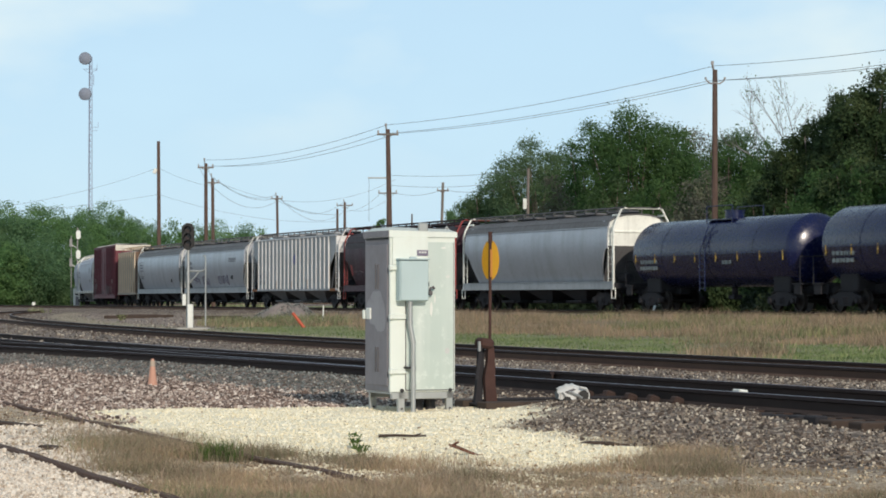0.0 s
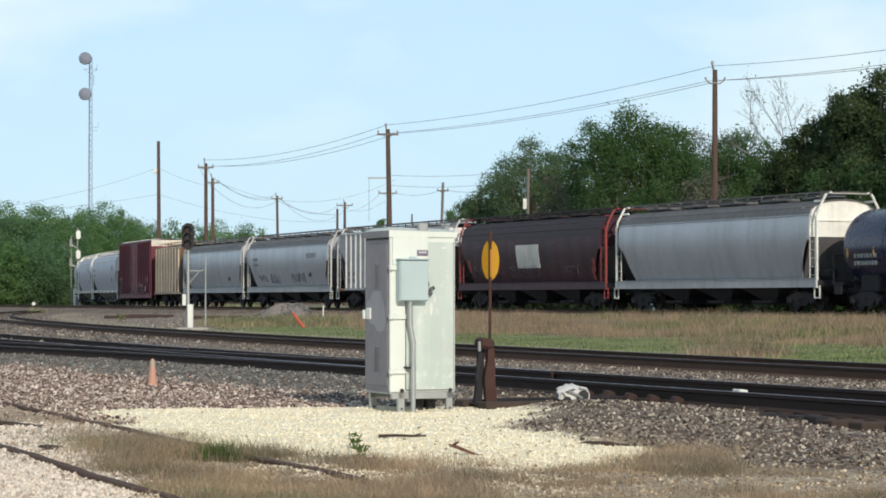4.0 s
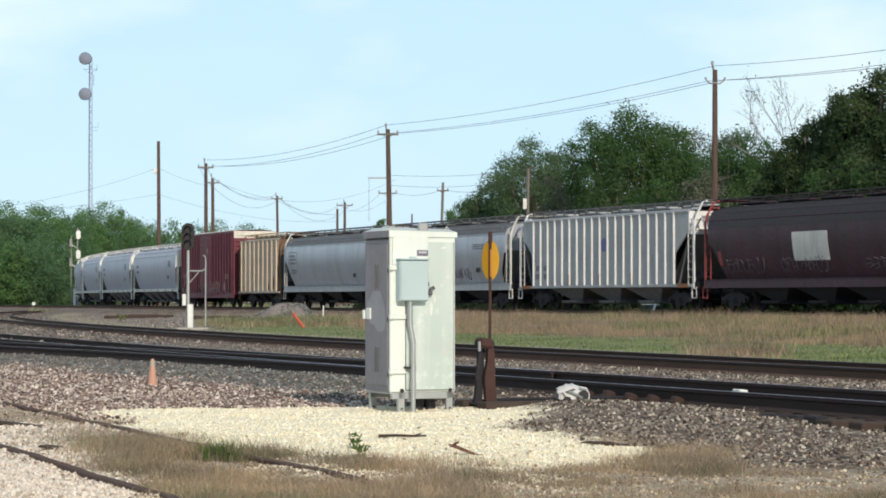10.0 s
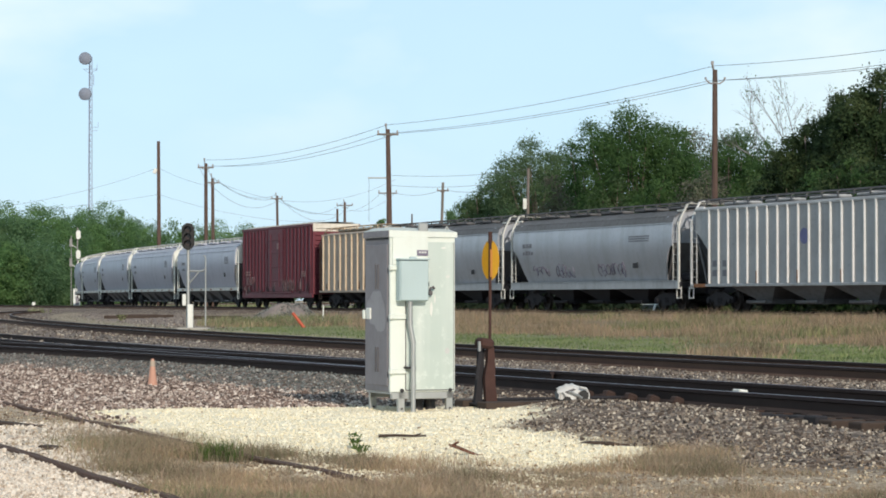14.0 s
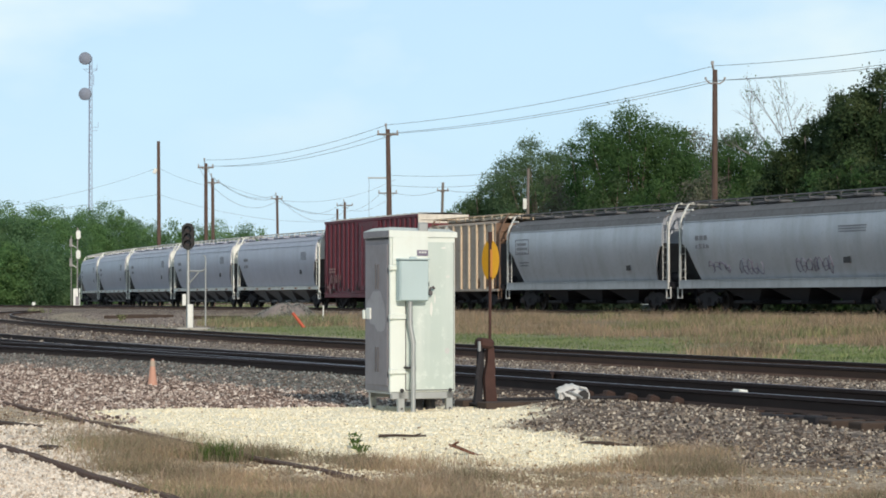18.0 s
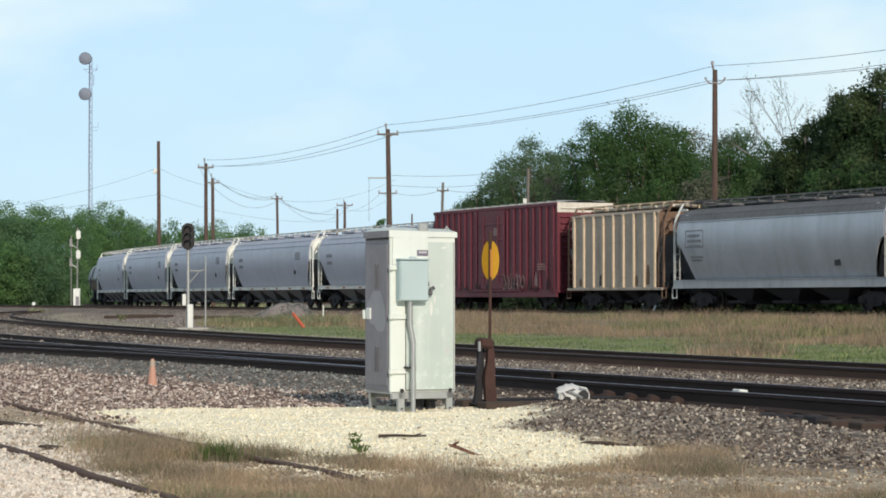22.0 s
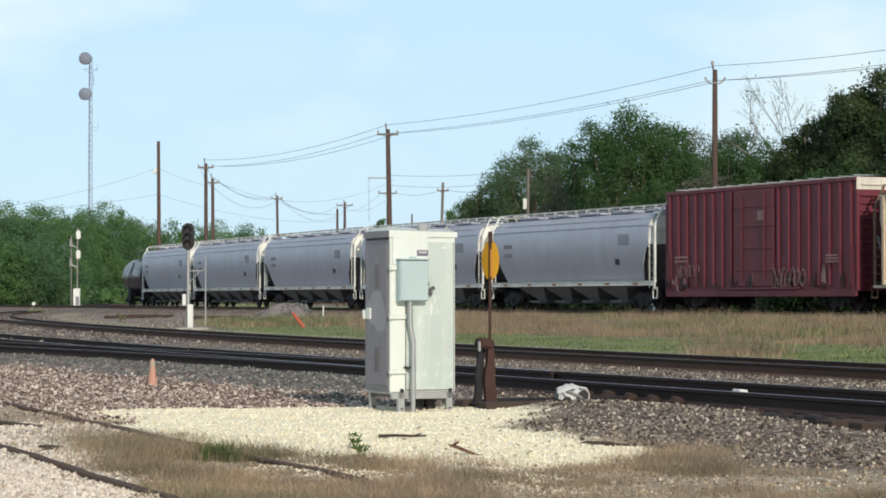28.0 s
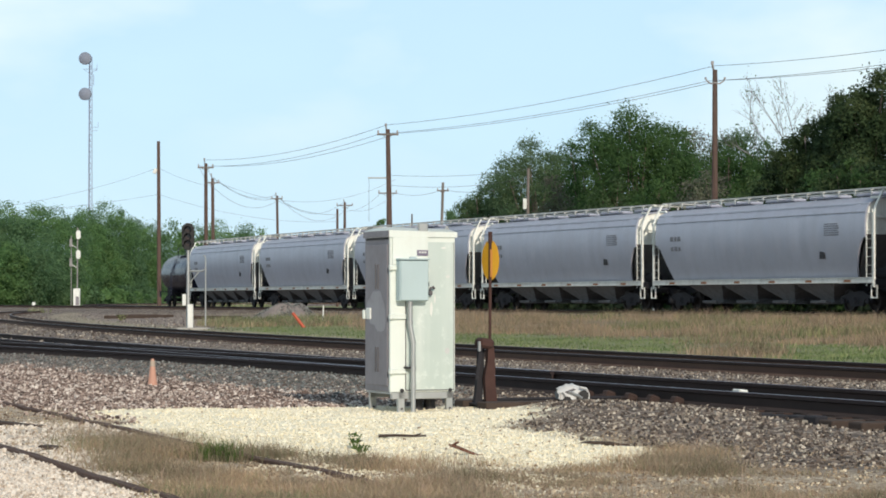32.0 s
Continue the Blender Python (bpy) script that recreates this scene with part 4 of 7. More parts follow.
def tank_car(name, L, mat, label, r=1.47, zc=2.50, marks=True, dome=True):
    root = thing(name, pose(0, 0, 0), label, "tank car", "tank cars of the train")
    xt = L / 2 - 0.85
    prof = [(-xt + 0.62 * (1 - math.cos(math.pi / 2 * i / 8)), r * math.sin(math.pi / 2 * i / 8)) for i in range(9)]
    prof += [(-xt * 0.4, r), (0, r), (xt * 0.4, r)]
    prof += [(xt - 0.62 * (1 - math.cos(math.pi / 2 * i / 8)), r * math.sin(math.pi / 2 * i / 8)) for i in range(8, -1, -1)]
    g = Geo()
    g.loft([[(x, max(q, 0.004) * math.cos(k * math.pi / 20), zc + max(q, 0.004) * math.sin(k * math.pi / 20)) for k in range(40)] for x, q in prof], True, True)
    tank = part("tank_shell", g, mat, root)
    for x in (-xt * 0.55, 0.0, xt * 0.55):
        g = Geo().tube([(x - 0.03, 0, zc), (x + 0.03, 0, zc)], r + 0.012, 40, cap=False)
        part("weld_band", g, mat, tank)
    if dome:
        g = Geo().tube([(0, 0, zc + r - 0.1), (0, 0, zc + r + 0.28)], 0.42, 16)
        g.tube([(0, 0, zc + r + 0.28), (0, 0, zc + r + 0.33)], 0.46, 16)
        part("manway", g, mat, root)
        g = Geo()
        for x in (-1.1, 1.1):
            for y in (-0.75, 0.75):
                g.tube([(x, y, zc + r - 0.25), (x, y, zc + r + 0.5)], 0.025, 6)
        for y in (-0.75, 0.75):
            g.tube([(-1.1, y, zc + r + 0.5), (1.1, y, zc + r + 0.5)], 0.025, 6)
            g.box((0, y * 0.8, zc + r - 0.08), (2.3, 0.3, 0.04))
        part("platform_railing", g, mat, root)
        for x in (-0.22, 0.22):
            g = Geo().tube([(x, -r - 0.12, 0.85), (x, -r - 0.12, zc), (x, -r * 0.8, zc + r * 0.75)], 0.025, 6)
            part("side_ladder_rail", g, mat, root)
        for i in range(9):
            part("ladder_rung", Geo().tube([(-0.22, -r - 0.12, 0.95 + i * 0.26), (0.22, -r - 0.12, 0.95 + i * 0.26)], 0.016, 5), mat, root)
    for s in (-1, 1):
        part("saddle", Geo().box((s * (L / 2 - 2.5), 0, 1.15), (1.3, 2.0, 0.75), ch=0.05), M_under, root)
        part("stub_sill", Geo().box((s * (L / 2 - 1.9), 0, 0.92), (3.4, 0.5, 0.4), ch=0.03), M_under, root)
        part("end_platform", Geo().box((s * (L / 2 - 0.75), 0, 1.12), (0.75, 2.7, 0.06)).box((s * (L / 2 - 0.75), -1.3, 0.9), (0.5, 0.05, 0.4)), M_under, root)
        g = Geo().tube([(s * (L / 2 - 0.5), -1.35, 1.1), (s * (L / 2 - 0.5), -1.35, 2.2), (s * (L / 2 - 0.5), 1.35, 2.2), (s * (L / 2 - 0.5), 1.35, 1.1)], 0.025, 6)
        part("hand_rail", g, M_under, root)
        bogie(root, s * (L / 2 - 2.35))
        coupler(root, s * (L / 2 - 0.1), s)
    g = Geo().tube([(-xt + 1.0, -r - 0.06, zc - 0.1), (xt - 1.0, -r - 0.06, zc - 0.1)], 0.02, 5)
    part("grab_rail", g, mat, root)
    if marks:
        for i in range(8):
            x = -xt + 0.8 + (2 * xt - 1.6) * i / 7
            part("reflector", Geo().box((x, -r + 0.012, zc - 0.22), (0.055, 0.024, 0.40)), M_yellow_mark, root)
        bars(root, -xt + 2.0, zc - 0.35, 1.5, 0.16, M_dim_mark, -r + 0.03, 2)
        bars(root, 1.8, zc - 0.45, 0.8, 0.16, M_dim_mark, -r + 0.045, 1)
    part("bottom_valve", Geo().tube([(0, 0, zc - r + 0.1), (0, 0, 0.55)], 0.14, 10).box((0, 0, 0.6), (0.5, 0.4, 0.2), ch=0.03), M_under, root)
    return root


# order of the train from the head of the shot to its tail, with the length of each car over its couplers
CARS = []


def couple(ob, length):
    CARS.append((ob, length))


couple(tank_car("tank_car", 16.0, M_tank, "glossy black tank car with white lettering bars", r=1.52, zc=2.62), 16.0)
couple(tank_car("tank_car", 15.97, M_tank, "glossy black tank car with yellow reflective strips"), 15.97)
old_grey = round_hopper("covered_hopper", 18.17, M_grey_car, M_white_trim, "streaked grey covered hopper with a cream white end")
couple(old_grey, 18.17)
maroon = round_hopper("covered_hopper", 17.91, M_maroon, M_red_trim, "dark maroon covered hopper with a white square panel", board=M_sooty)
rows = [2.03 + 0.19 * k for k in range(7)]
part("panel", Geo().loft([[(x, near_y(z) - 0.012, z) for z in rows] + [(x, near_y(z), z) for z in rows[::-1]] for x in (-1.2, 0.1, 1.4)]), M_pale_trim, maroon, "dirty white square painted panel")
for gx, gw, gs in ((-5.2, 3.0, 3), (-0.4, 3.4, 9), (4.9, 1.6, 12)):
    scrawl(maroon, gx, 1.88, gw, 0.5, near_y, M_scrawl, gs)
for gx, gz in ((-7.1, 2.3), (7.2, 2.2), (7.0, 1.8)):
    part("red_patch", Geo().loft([[(gx + q, near_y(z) - 0.006, z) for z in (gz - 0.4, gz - 0.1, gz + 0.2)] + [(gx + q, near_y(z), z) for z in (gz + 0.2, gz - 0.1, gz - 0.4)] for q in (-0.14, 0.12)]), M_red_trim, maroon, "brighter red paint showing near the end")
couple(maroon, 17.91)
ribbed = ribbed_hopper("covered_hopper", 18.72, M_rib_panel, M_rib_post, "grey covered hopper with white upright side posts", ribs=19)
for i in (5, 9, 13):
    part("rust_streak", Geo().box((-7.16 + 14.32 * i / 18, -1.547, 1.42), (0.07, 0.008, 0.5), ch=0.002), M_rusttrim, ribbed, "orange rust at the foot of a post")
for gx, gz in ((-6.75, 2.0), (-6.75, 1.6), (-5.9, 2.0), (-5.9, 1.6)):
    part("marking", Geo().box((gx, -1.464, gz), (0.36, 0.008, 0.26)), M_faint_mark, ribbed)
part("emblem", Geo().tube([(0, -1.462, 3.0), (0, -1.472, 3.0)], 0.32, 20), plain("blue_mark", (0.16, 0.18, 0.36), 0.7), ribbed, m=pose(0.4, 0, 0))
couple(ribbed, 18.72)
grey_two = round_hopper("covered_hopper", 18.37, M_grey_car, M_pale_trim, "grey covered hopper with purple spray paint low on its side")
for gx, gw, gs in ((-5.2, 1.6, 1), (-2.6, 1.8, 2), (2.2, 2.4, 4)):
    scrawl(grey_two, gx, 1.85, gw, 0.6, near_y, M_purple, gs)
bars(grey_two, -6.6, 3.1, 1.0, 0.2, M_faint_mark, near_y, 2)
bars(grey_two, 5.2, 3.3, 2.0, 0.06, M_faint_mark, near_y, 3)
part("marking", Geo().box((4.6, near_y(2.1), 2.1), (0.5, 0.012, 0.4)), M_black_mark, grey_two)
couple(grey_two, 18.37)
grey_one = round_hopper("covered_hopper", 17.93, M_grey_car, M_pale_trim, "weathered grey covered hopper with a boxed stencil")
bars(grey_one, -6.5, 3.2, 1.1, 0.13, M_faint_mark, near_y, 3)
bars(grey_one, -6.4, 2.3, 1.0, 0.08, M_faint_mark, near_y, 2)
for bx, bz, bw, bh in ((-6.45, 3.42, 1.5, 0.05), (-6.45, 2.72, 1.5, 0.05), (-7.2, 3.07, 0.05, 0.75), (-5.7, 3.07, 0.05, 0.75)):
    part("stencil_frame", Geo().box((bx, near_y(bz), bz), (bw, 0.02, bh)), M_faint_mark, grey_one)
part("marking", Geo().box((4.6, near_y(2.0), 2.0), (0.4, 0.012, 0.4)), M_black_mark, grey_one)
couple(grey_one, 17.93)
tan = ribbed_hopper("covered_hopper", 10.54, M_tan_panel, M_tan_rib, "short rusty covered hopper with tan side posts", ribs=9, top=4.36, low=1.03, bays=2, cut=0.30, trim=M_rust_dull, sill=M_tan_panel, post_w=0.15, rusty=False, board=M_tan_rib)
for i in range(5):
    part("hatch_cover", Geo().box((-3.2 + 1.6 * i, -0.35, 4.66), (0.95, 0.7, 0.10), ch=0.03), M_boxwhite, tan, "dirty white roof hatch cover")
for i, (gx, gz, gh) in enumerate(((-1.3, 1.4, 0.55), (0.9, 1.5, 0.4), (2.2, 1.35, 0.5), (3.3, 1.6, 0.9), (-3.4, 1.3, 0.35))):
    part("stain", Geo().prism([(gx - 0.16, gz - gh / 2), (gx + 0.15, gz - gh / 2), (gx + 0.2, gz), (gx + 0.06, gz + gh / 2), (gx - 0.1, gz + gh * 0.3)], -1.470, -1.462), M_black_mark if i < 2 else M_rust_dull, tan)
couple(tan, 10.54)
couple(boxcar(16.37), 16.37)
pale = round_hopper("covered_hopper", 18.62, M_pale_car, M_white_trim, "clean pale grey covered hopper with white end frames", bays=4, chute=M_chute, sill_mat=M_pale_trim)
for zz in (0, 1):
    bars(pale, -6.6, 3.1 - zz * 0.42, 0.8, 0.2, M_faint_mark, near_y, 1)
bars(pale, 6.0, 3.4, 1.0, 0.05, M_faint_mark, near_y, 6)
part("marking", Geo().box((5.2, near_y(2.25), 2.25), (0.4, 0.012, 0.36)), M_black_mark, pale)
for i in range(6):
    part("reflector", Geo().box((-7 + i * 2.8, -1.506, 1.2), (0.45, 0.012, 0.09)), M_rusttrim, pale)
couple(pale, 18.62)
for i in range(4):
    couple(copy_thing(pale, pose(0, 0, 0)), 18.62)
couple(tank_car("tank_car", 11.4, M_tank_old, "short dull dark tank car at the train's tail", r=1.42, zc=2.45, marks=False), 11.4)


def car_pose(s):
    """A car's place with its centre s metres beyond the bend's start."""
    xa, ya, a = TRACK_T.at(s + 5.5)
    xb, yb, b = TRACK_T.at(s - 5.5)
    return pose((xa + xb) / 2, (ya + yb) / 2, TRACK_T.top, 0, 0, math.degrees(math.atan2(yb - ya, xb - xa)))


def train_rows(back):
    """Rows for a car whose centre lies back metres behind the boxcar's rear coupling."""
    rows = []
    for i in range(33):
        u = -100.85 + (38.62 + 100.85) * i / 32
        rows.append((float(i), car_pose(back - u)))
    return rows


def motions():
    lengths = [n for _, n in CARS]
    mark = sum(lengths[:9])
    run = 0.0
    turns = []
    for k in range(int(32 / 0.125) + 1):
        turns.append((k * 0.125, math.degrees(4.358 * k * 0.125 / 0.45)))
    for ob, n in CARS:
        walk(ob, train_rows(run + n / 2 - mark))
        run += n
        for w in ob.children_recursive:
            if w.name.startswith("wheelset"):
                p = w.location.copy()
                walk(w, [(t, pose(p.x, p.y, p.z, 0, a % 360, 0)) for t, a in turns])


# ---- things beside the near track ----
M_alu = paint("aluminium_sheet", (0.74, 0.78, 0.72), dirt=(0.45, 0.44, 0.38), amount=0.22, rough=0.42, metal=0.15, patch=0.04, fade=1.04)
M_alu_door = paint("greenish_aluminium_door", (0.53, 0.60, 0.55), dirt=(0.80, 0.82, 0.77), amount=0.45, rough=0.40, metal=0.25, patch=0.10, fade=1.12, freq=3.0)
# Darker copy of the cabinet sheet: puts the side's shade into its colour.
M_alu_shaded = paint("shaded_aluminium_sheet", (0.23, 0.215, 0.235), dirt=(0.14, 0.125, 0.13), amount=0.35, rough=0.5, metal=0.1, patch=0.15, fade=1.2)
M_box_grey = paint("grey_green_enclosure", (0.42, 0.52, 0.53), dirt=(0.3, 0.32, 0.31), amount=0.15, rough=0.5)
M_slot = plain("dull_slot", (0.13, 0.12, 0.125), 0.7, 0, 0.2, 8, 0)
M_black = plain("flat_black_paint", (0.012, 0.012, 0.013), 0.6, 0, 0.3, 8, 0.05)
M_target = plain("faded_yellow_target", (0.55, 0.29, 0.010), 0.55, 0, 0.14, 12, 0.02)
M_orange = plain("faded_orange_plastic", (0.58, 0.31, 0.22), 0.6, 0, 0.15, 9, 0.05)
M_orange_red = plain("orange_red_plastic", (0.52, 0.095, 0.045), 0.55, 0, 0.12, 9, 0.03)
M_white = plain("white_plastic", (0.62, 0.62, 0.60), 0.45, 0, 0.06, 6, 0.05)
M_white_box = plain("white_enclosure", (0.80, 0.81, 0.76), 0.5, 0, 0.08, 6, 0.03)
M_lens = plain("dark_signal_lens", (0.05, 0.034, 0.03), 0.2, 0, 0.2, 9, 0)
M_pole_steel = plain("dull_pole_steel", (0.30, 0.29, 0.28), 0.6, 0.2, 0.2, 5, 0.05)
M_pole = plain("brown_pole_wood", (0.115, 0.074, 0.060), 0.95, 0, 0.35, 3, 0.4)
M_pole_grey = plain("grey_pole_wood", (0.21, 0.185, 0.165), 0.95, 0, 0.3, 3, 0.4)
M_wire = plain("cable_black", (0.10, 0.108, 0.125), 0.7, 0, 0.1, 4, 0)
M_ceramic = plain("insulator_ceramic", (0.35, 0.33, 0.32), 0.3, 0, 0.2, 8, 0)
M_lattice = plain("galvanised_lattice", (0.30, 0.33, 0.44), 0.5, 0.3, 0.1, 2, 0)
M_dish = plain("weathered_dish_cover", (0.22, 0.25, 0.32), 0.7, 0, 0.15, 1.5, 0)


def cabinet():
    x, y = (-0.55, 25.40)
    z = ground_z(x, y)
    root = thing("signal_cabinet", pose(x, y, z, 0, 0, 23.0), "tall aluminium equipment cabinet on steel legs with a meter box", "cabinet")
    W, D, b, t = 0.735, 0.70, 0.215, 1.86
    # the shell: back, right side, left side, front sheets
    part("front_panel", Geo().box((W / 2, 0.02, (b + t) / 2), (W, 0.04, t - b), ch=0.006), M_alu, root)
    part("front_door", Geo().box((0.175 + (W - 0.19) / 2, -0.004, (b + t) / 2 - 0.03), (W - 0.19, 0.012, t - b - 0.10), ch=0.003), M_alu_door, root, "greenish weathered front door")
    part("side_panel", Geo().box((0.02, D / 2 + 0.02, (b + t) / 2), (0.04, D - 0.04, t - b), ch=0.006), M_alu_shaded, root, "scuffed side panel with shade in its colour")
    part("side_panel", Geo().box((W - 0.02, D / 2 + 0.02, (b + t) / 2), (0.04, D - 0.04, t - b), ch=0.006), M_alu_shaded, root)
    part("back_panel", Geo().box((W / 2, D, (b + t) / 2), (W, 0.04, t - b), ch=0.006), M_alu_shaded, root)
    part("floor_plate", Geo().box((W / 2, D / 2, b - 0.012), (W - 0.01, D - 0.02, 0.02)), M_galv, root)
    g = Geo()
    o = 0.018
    rings = [[(-o, -o, t - 0.03), (W + o, -o, t - 0.03), (W + o, D + o, t - 0.03), (-o, D + o, t - 0.03)],
             [(-o, -o, t + 0.04), (W + o, -o, t + 0.025), (W + o, D + o, t + 0.025), (-o, D + o, t + 0.04)],
             [(0.05, 0.08, t + 0.075), (W - 0.05, 0.08, t + 0.06), (W - 0.05, D - 0.08, t + 0.06), (0.05, D - 0.08, t + 0.075)]]
    g.loft(rings)
    part("roof_cap", g, M_alu, root, "overhanging sheet metal roof")
    # Thin plate added to paint the roof's left edge as shaded.
    part("roof_flange", Geo().box((-o - 0.003, D / 2, t + 0.004), (0.005, D + 2 * o - 0.004, 0.066)), M_alu_shaded, root, "thin plate on the roof edge with shade in its colour")
    part("vent_slot", Geo().box((-0.002, D / 2, t - 0.045), (0.012, D - 0.08, 0.022)), M_black, root, "dark vent gap below the roof")
    door = part("side_door", Geo().box((-0.008, D / 2 + 0.01, (b + t) / 2 - 0.02), (0.012, D - 0.09, t - b - 0.17), ch=0.003), M_alu_shaded, root, "side door with shade in its colour and a paler wiped patch")
    g = Geo()
    for i in range(30):
        a = 2 * math.pi * i / 30
        r = 1 + 0.16 * math.sin(2 * a + 0.8) + 0.10 * math.sin(3 * a + 2.0) + 0.05 * math.sin(7 * a)
        g.v.append((-0.0165, 0.34 + 0.24 * r * math.cos(a), 1.06 + 0.23 * r * math.sin(a)))
    g.f.append(tuple(range(30)))
    part("wiped_patch", g, paint("wiped_patch", (0.31, 0.30, 0.325), amount=0.3), door, "paler wiped patch")
    for yy in (0.30, 0.37):
        for zz in (1.42, 0.55):
            part("louvre", Geo().box((-0.018, yy, zz), (0.012, 0.014, 0.26), ch=0.004), M_slot, door)
    part("door_handle", Geo().box((-0.03, 0.66, 1.02), (0.04, 0.04, 0.10), ch=0.01), M_alu, door, "pale latch plate")
    part("lock", Geo().box((-0.022, 0.56, 1.03), (0.02, 0.12, 0.12), ch=0.006), M_white_box, door)
    for zz in (1.51, 1.0, 0.43):
        part("hinge", Geo().box((0.075, -0.012, zz), (0.19, 0.035, 0.055), ch=0.008).box((0.005, -0.02, zz), (0.05, 0.05, 0.06), ch=0.01), M_alu, root, "pale strap hinge")
    for gx, gw in ((0.172, 0.006), (W - 0.018, 0.006)):
        part("door_gap", Geo().box((gx, -0.0055, (b + t) / 2 - 0.03), (gw, 0.012, t - b - 0.10)), M_slot, root, "dark gap beside the door")
    part("door_gap", Geo().box((W / 2 + 0.08, -0.0055, b + 0.018), (W - 0.19, 0.012, 0.008)), M_slot, root)
    for gx, gz, gw, gh in ((0.46, 1.08, 0.035, 0.16), (0.50, 1.18, 0.02, 0.10), (0.65, 1.42, 0.05, 0.03), (0.60, 1.72, 0.06, 0.02)):
        g = Geo()
        g.prism([(gx - gw / 2, gz - gh * 0.3), (gx + gw * 0.1, gz - gh / 2), (gx + gw / 2, gz), (gx + gw * 0.2, gz + gh / 2), (gx - gw * 0.4, gz + gh * 0.3)], -0.0125, -0.0105)
        part("scuff", g, M_white_box, root, "pale scuffed smear on the door")
    part("upper_panel", Geo().box((0.22, -0.014, 1.685), (0.40, 0.012, 0.29), ch=0.003), M_alu, root)
    part("label_plate", Geo().box((0.355, -0.024, 1.665), (0.125, 0.008, 0.06), ch=0.002), M_purple, root, "dark printed label plate")
    for i in range(3):
        part("label_line", Geo().box((0.325 + 0.03 * i, -0.030, 1.672), (0.022, 0.004, 0.018)), M_white_mark, root)
    mbox = part("meter_box", Geo().box((0.222, -0.065, 1.375), (0.325, 0.12, 0.43), ch=0.012), M_box_grey, root, "grey-green electrical box")
    part("meter_box_cover", Geo().box((0.222, -0.13, 1.375), (0.305, 0.015, 0.41), ch=0.005), M_box_grey, mbox)
    part("meter_box_hood", Geo().box((0.222, -0.075, 1.598), (0.335, 0.15, 0.016), ch=0.004).tube([(0.19, -0.08, 1.605), (0.26, -0.08, 1.605)], 0.02, 8), M_box_grey, mbox)
    part("clip", Geo().box((0.392, -0.075, 1.34), (0.02, 0.05, 0.05), ch=0.006), M_dark_steel, mbox)
    g = Geo().tube([(0.435, -0.03, 1.255), (0.425, -0.06, 1.295), (0.46, -0.07, 1.31), (0.48, -0.04, 1.295)], 0.012, 8)
    part("padlock", g.box((0.435, -0.05, 1.245), (0.04, 0.03, 0.045), ch=0.006), M_slot, root, "dark padlock and hasp")
    g = Geo().tube([(0.195, -0.075, 1.17), (0.195, -0.075, 0.92), (0.207, -0.08, 0.84), (0.225, -0.085, 0.74), (0.225, -0.085, -0.02)], 0.026, 12)
    conduit = part("conduit", g, M_galv, root, "galvanised conduit running into the ground")
    for zz in (0.94, 0.46, 0.28, 1.155):
        xx = 0.195 if zz > 0.9 else 0.225
        part("conduit_coupling", Geo().tube([(xx, -0.085 if zz < 0.9 else -0.075, zz - 0.02), (xx, -0.085 if zz < 0.9 else -0.075, zz + 0.02)], 0.031, 12), M_galv, conduit)
    part("conduit_strap", Geo().box((0.20, -0.045, 0.47), (0.10, 0.085, 0.022), ch=0.004), M_dark_steel, root)
    g = Geo()
    for i in range(16):
        a = 2 * math.pi * i / 16
        g.v.append((0.64 + 0.028 * math.cos(a), -0.0125, 0.64 + 0.032 * math.sin(a)))
    g.f.append(tuple(range(16)))
    part("sticker", g, M_white, root, "small round white sticker")
    for xx in (0.37, 0.66):
        part("lifting_lug", Geo().box((xx, 0.0, t + 0.075), (0.11, 0.03, 0.10), ch=0.012) if xx < 0.5 else Geo().tube([(xx, 0.1, t + 0.05), (xx + 0.02, 0.1, t + 0.09), (xx + 0.05, 0.1, t + 0.05)], 0.01, 6), M_galv, root)
    for xx, yy in ((0.13, 0.03), (W - 0.06, 0.03), (0.06, D - 0.05), (W - 0.06, D - 0.05)):
        leg = part("leg", Geo().box((xx, yy, 0.085), (0.075, 0.05, 0.25), ch=0.006).box((xx, yy - 0.01, -0.03), (0.11, 0.10, 0.014)), M_galv, root)
        part("bolt", Geo().tube([(xx, yy - 0.03, 0.23), (xx, yy - 0.045, 0.23)], 0.022, 6), M_dark_steel, leg)
        part("bolt", Geo().tube([(xx, yy - 0.03, 0.04), (xx, yy - 0.035, 0.04)], 0.012, 6), M_dark_steel, leg)
    part("base_beam", Geo().box((W / 2, 0.03, 0.175), (W - 0.04, 0.05, 0.07), ch=0.006), M_galv, root)
    part("base_beam", Geo().box((W / 2, D - 0.05, 0.175), (W - 0.04, 0.05, 0.07), ch=0.006), M_galv, root)
    for xx in (0.42, 0.56):
        part("cable_duct", Geo().tube([(xx, 0.28, 0.21), (xx, 0.28, -0.04)], 0.065, 14), M_dark_steel, root)


cabinet()


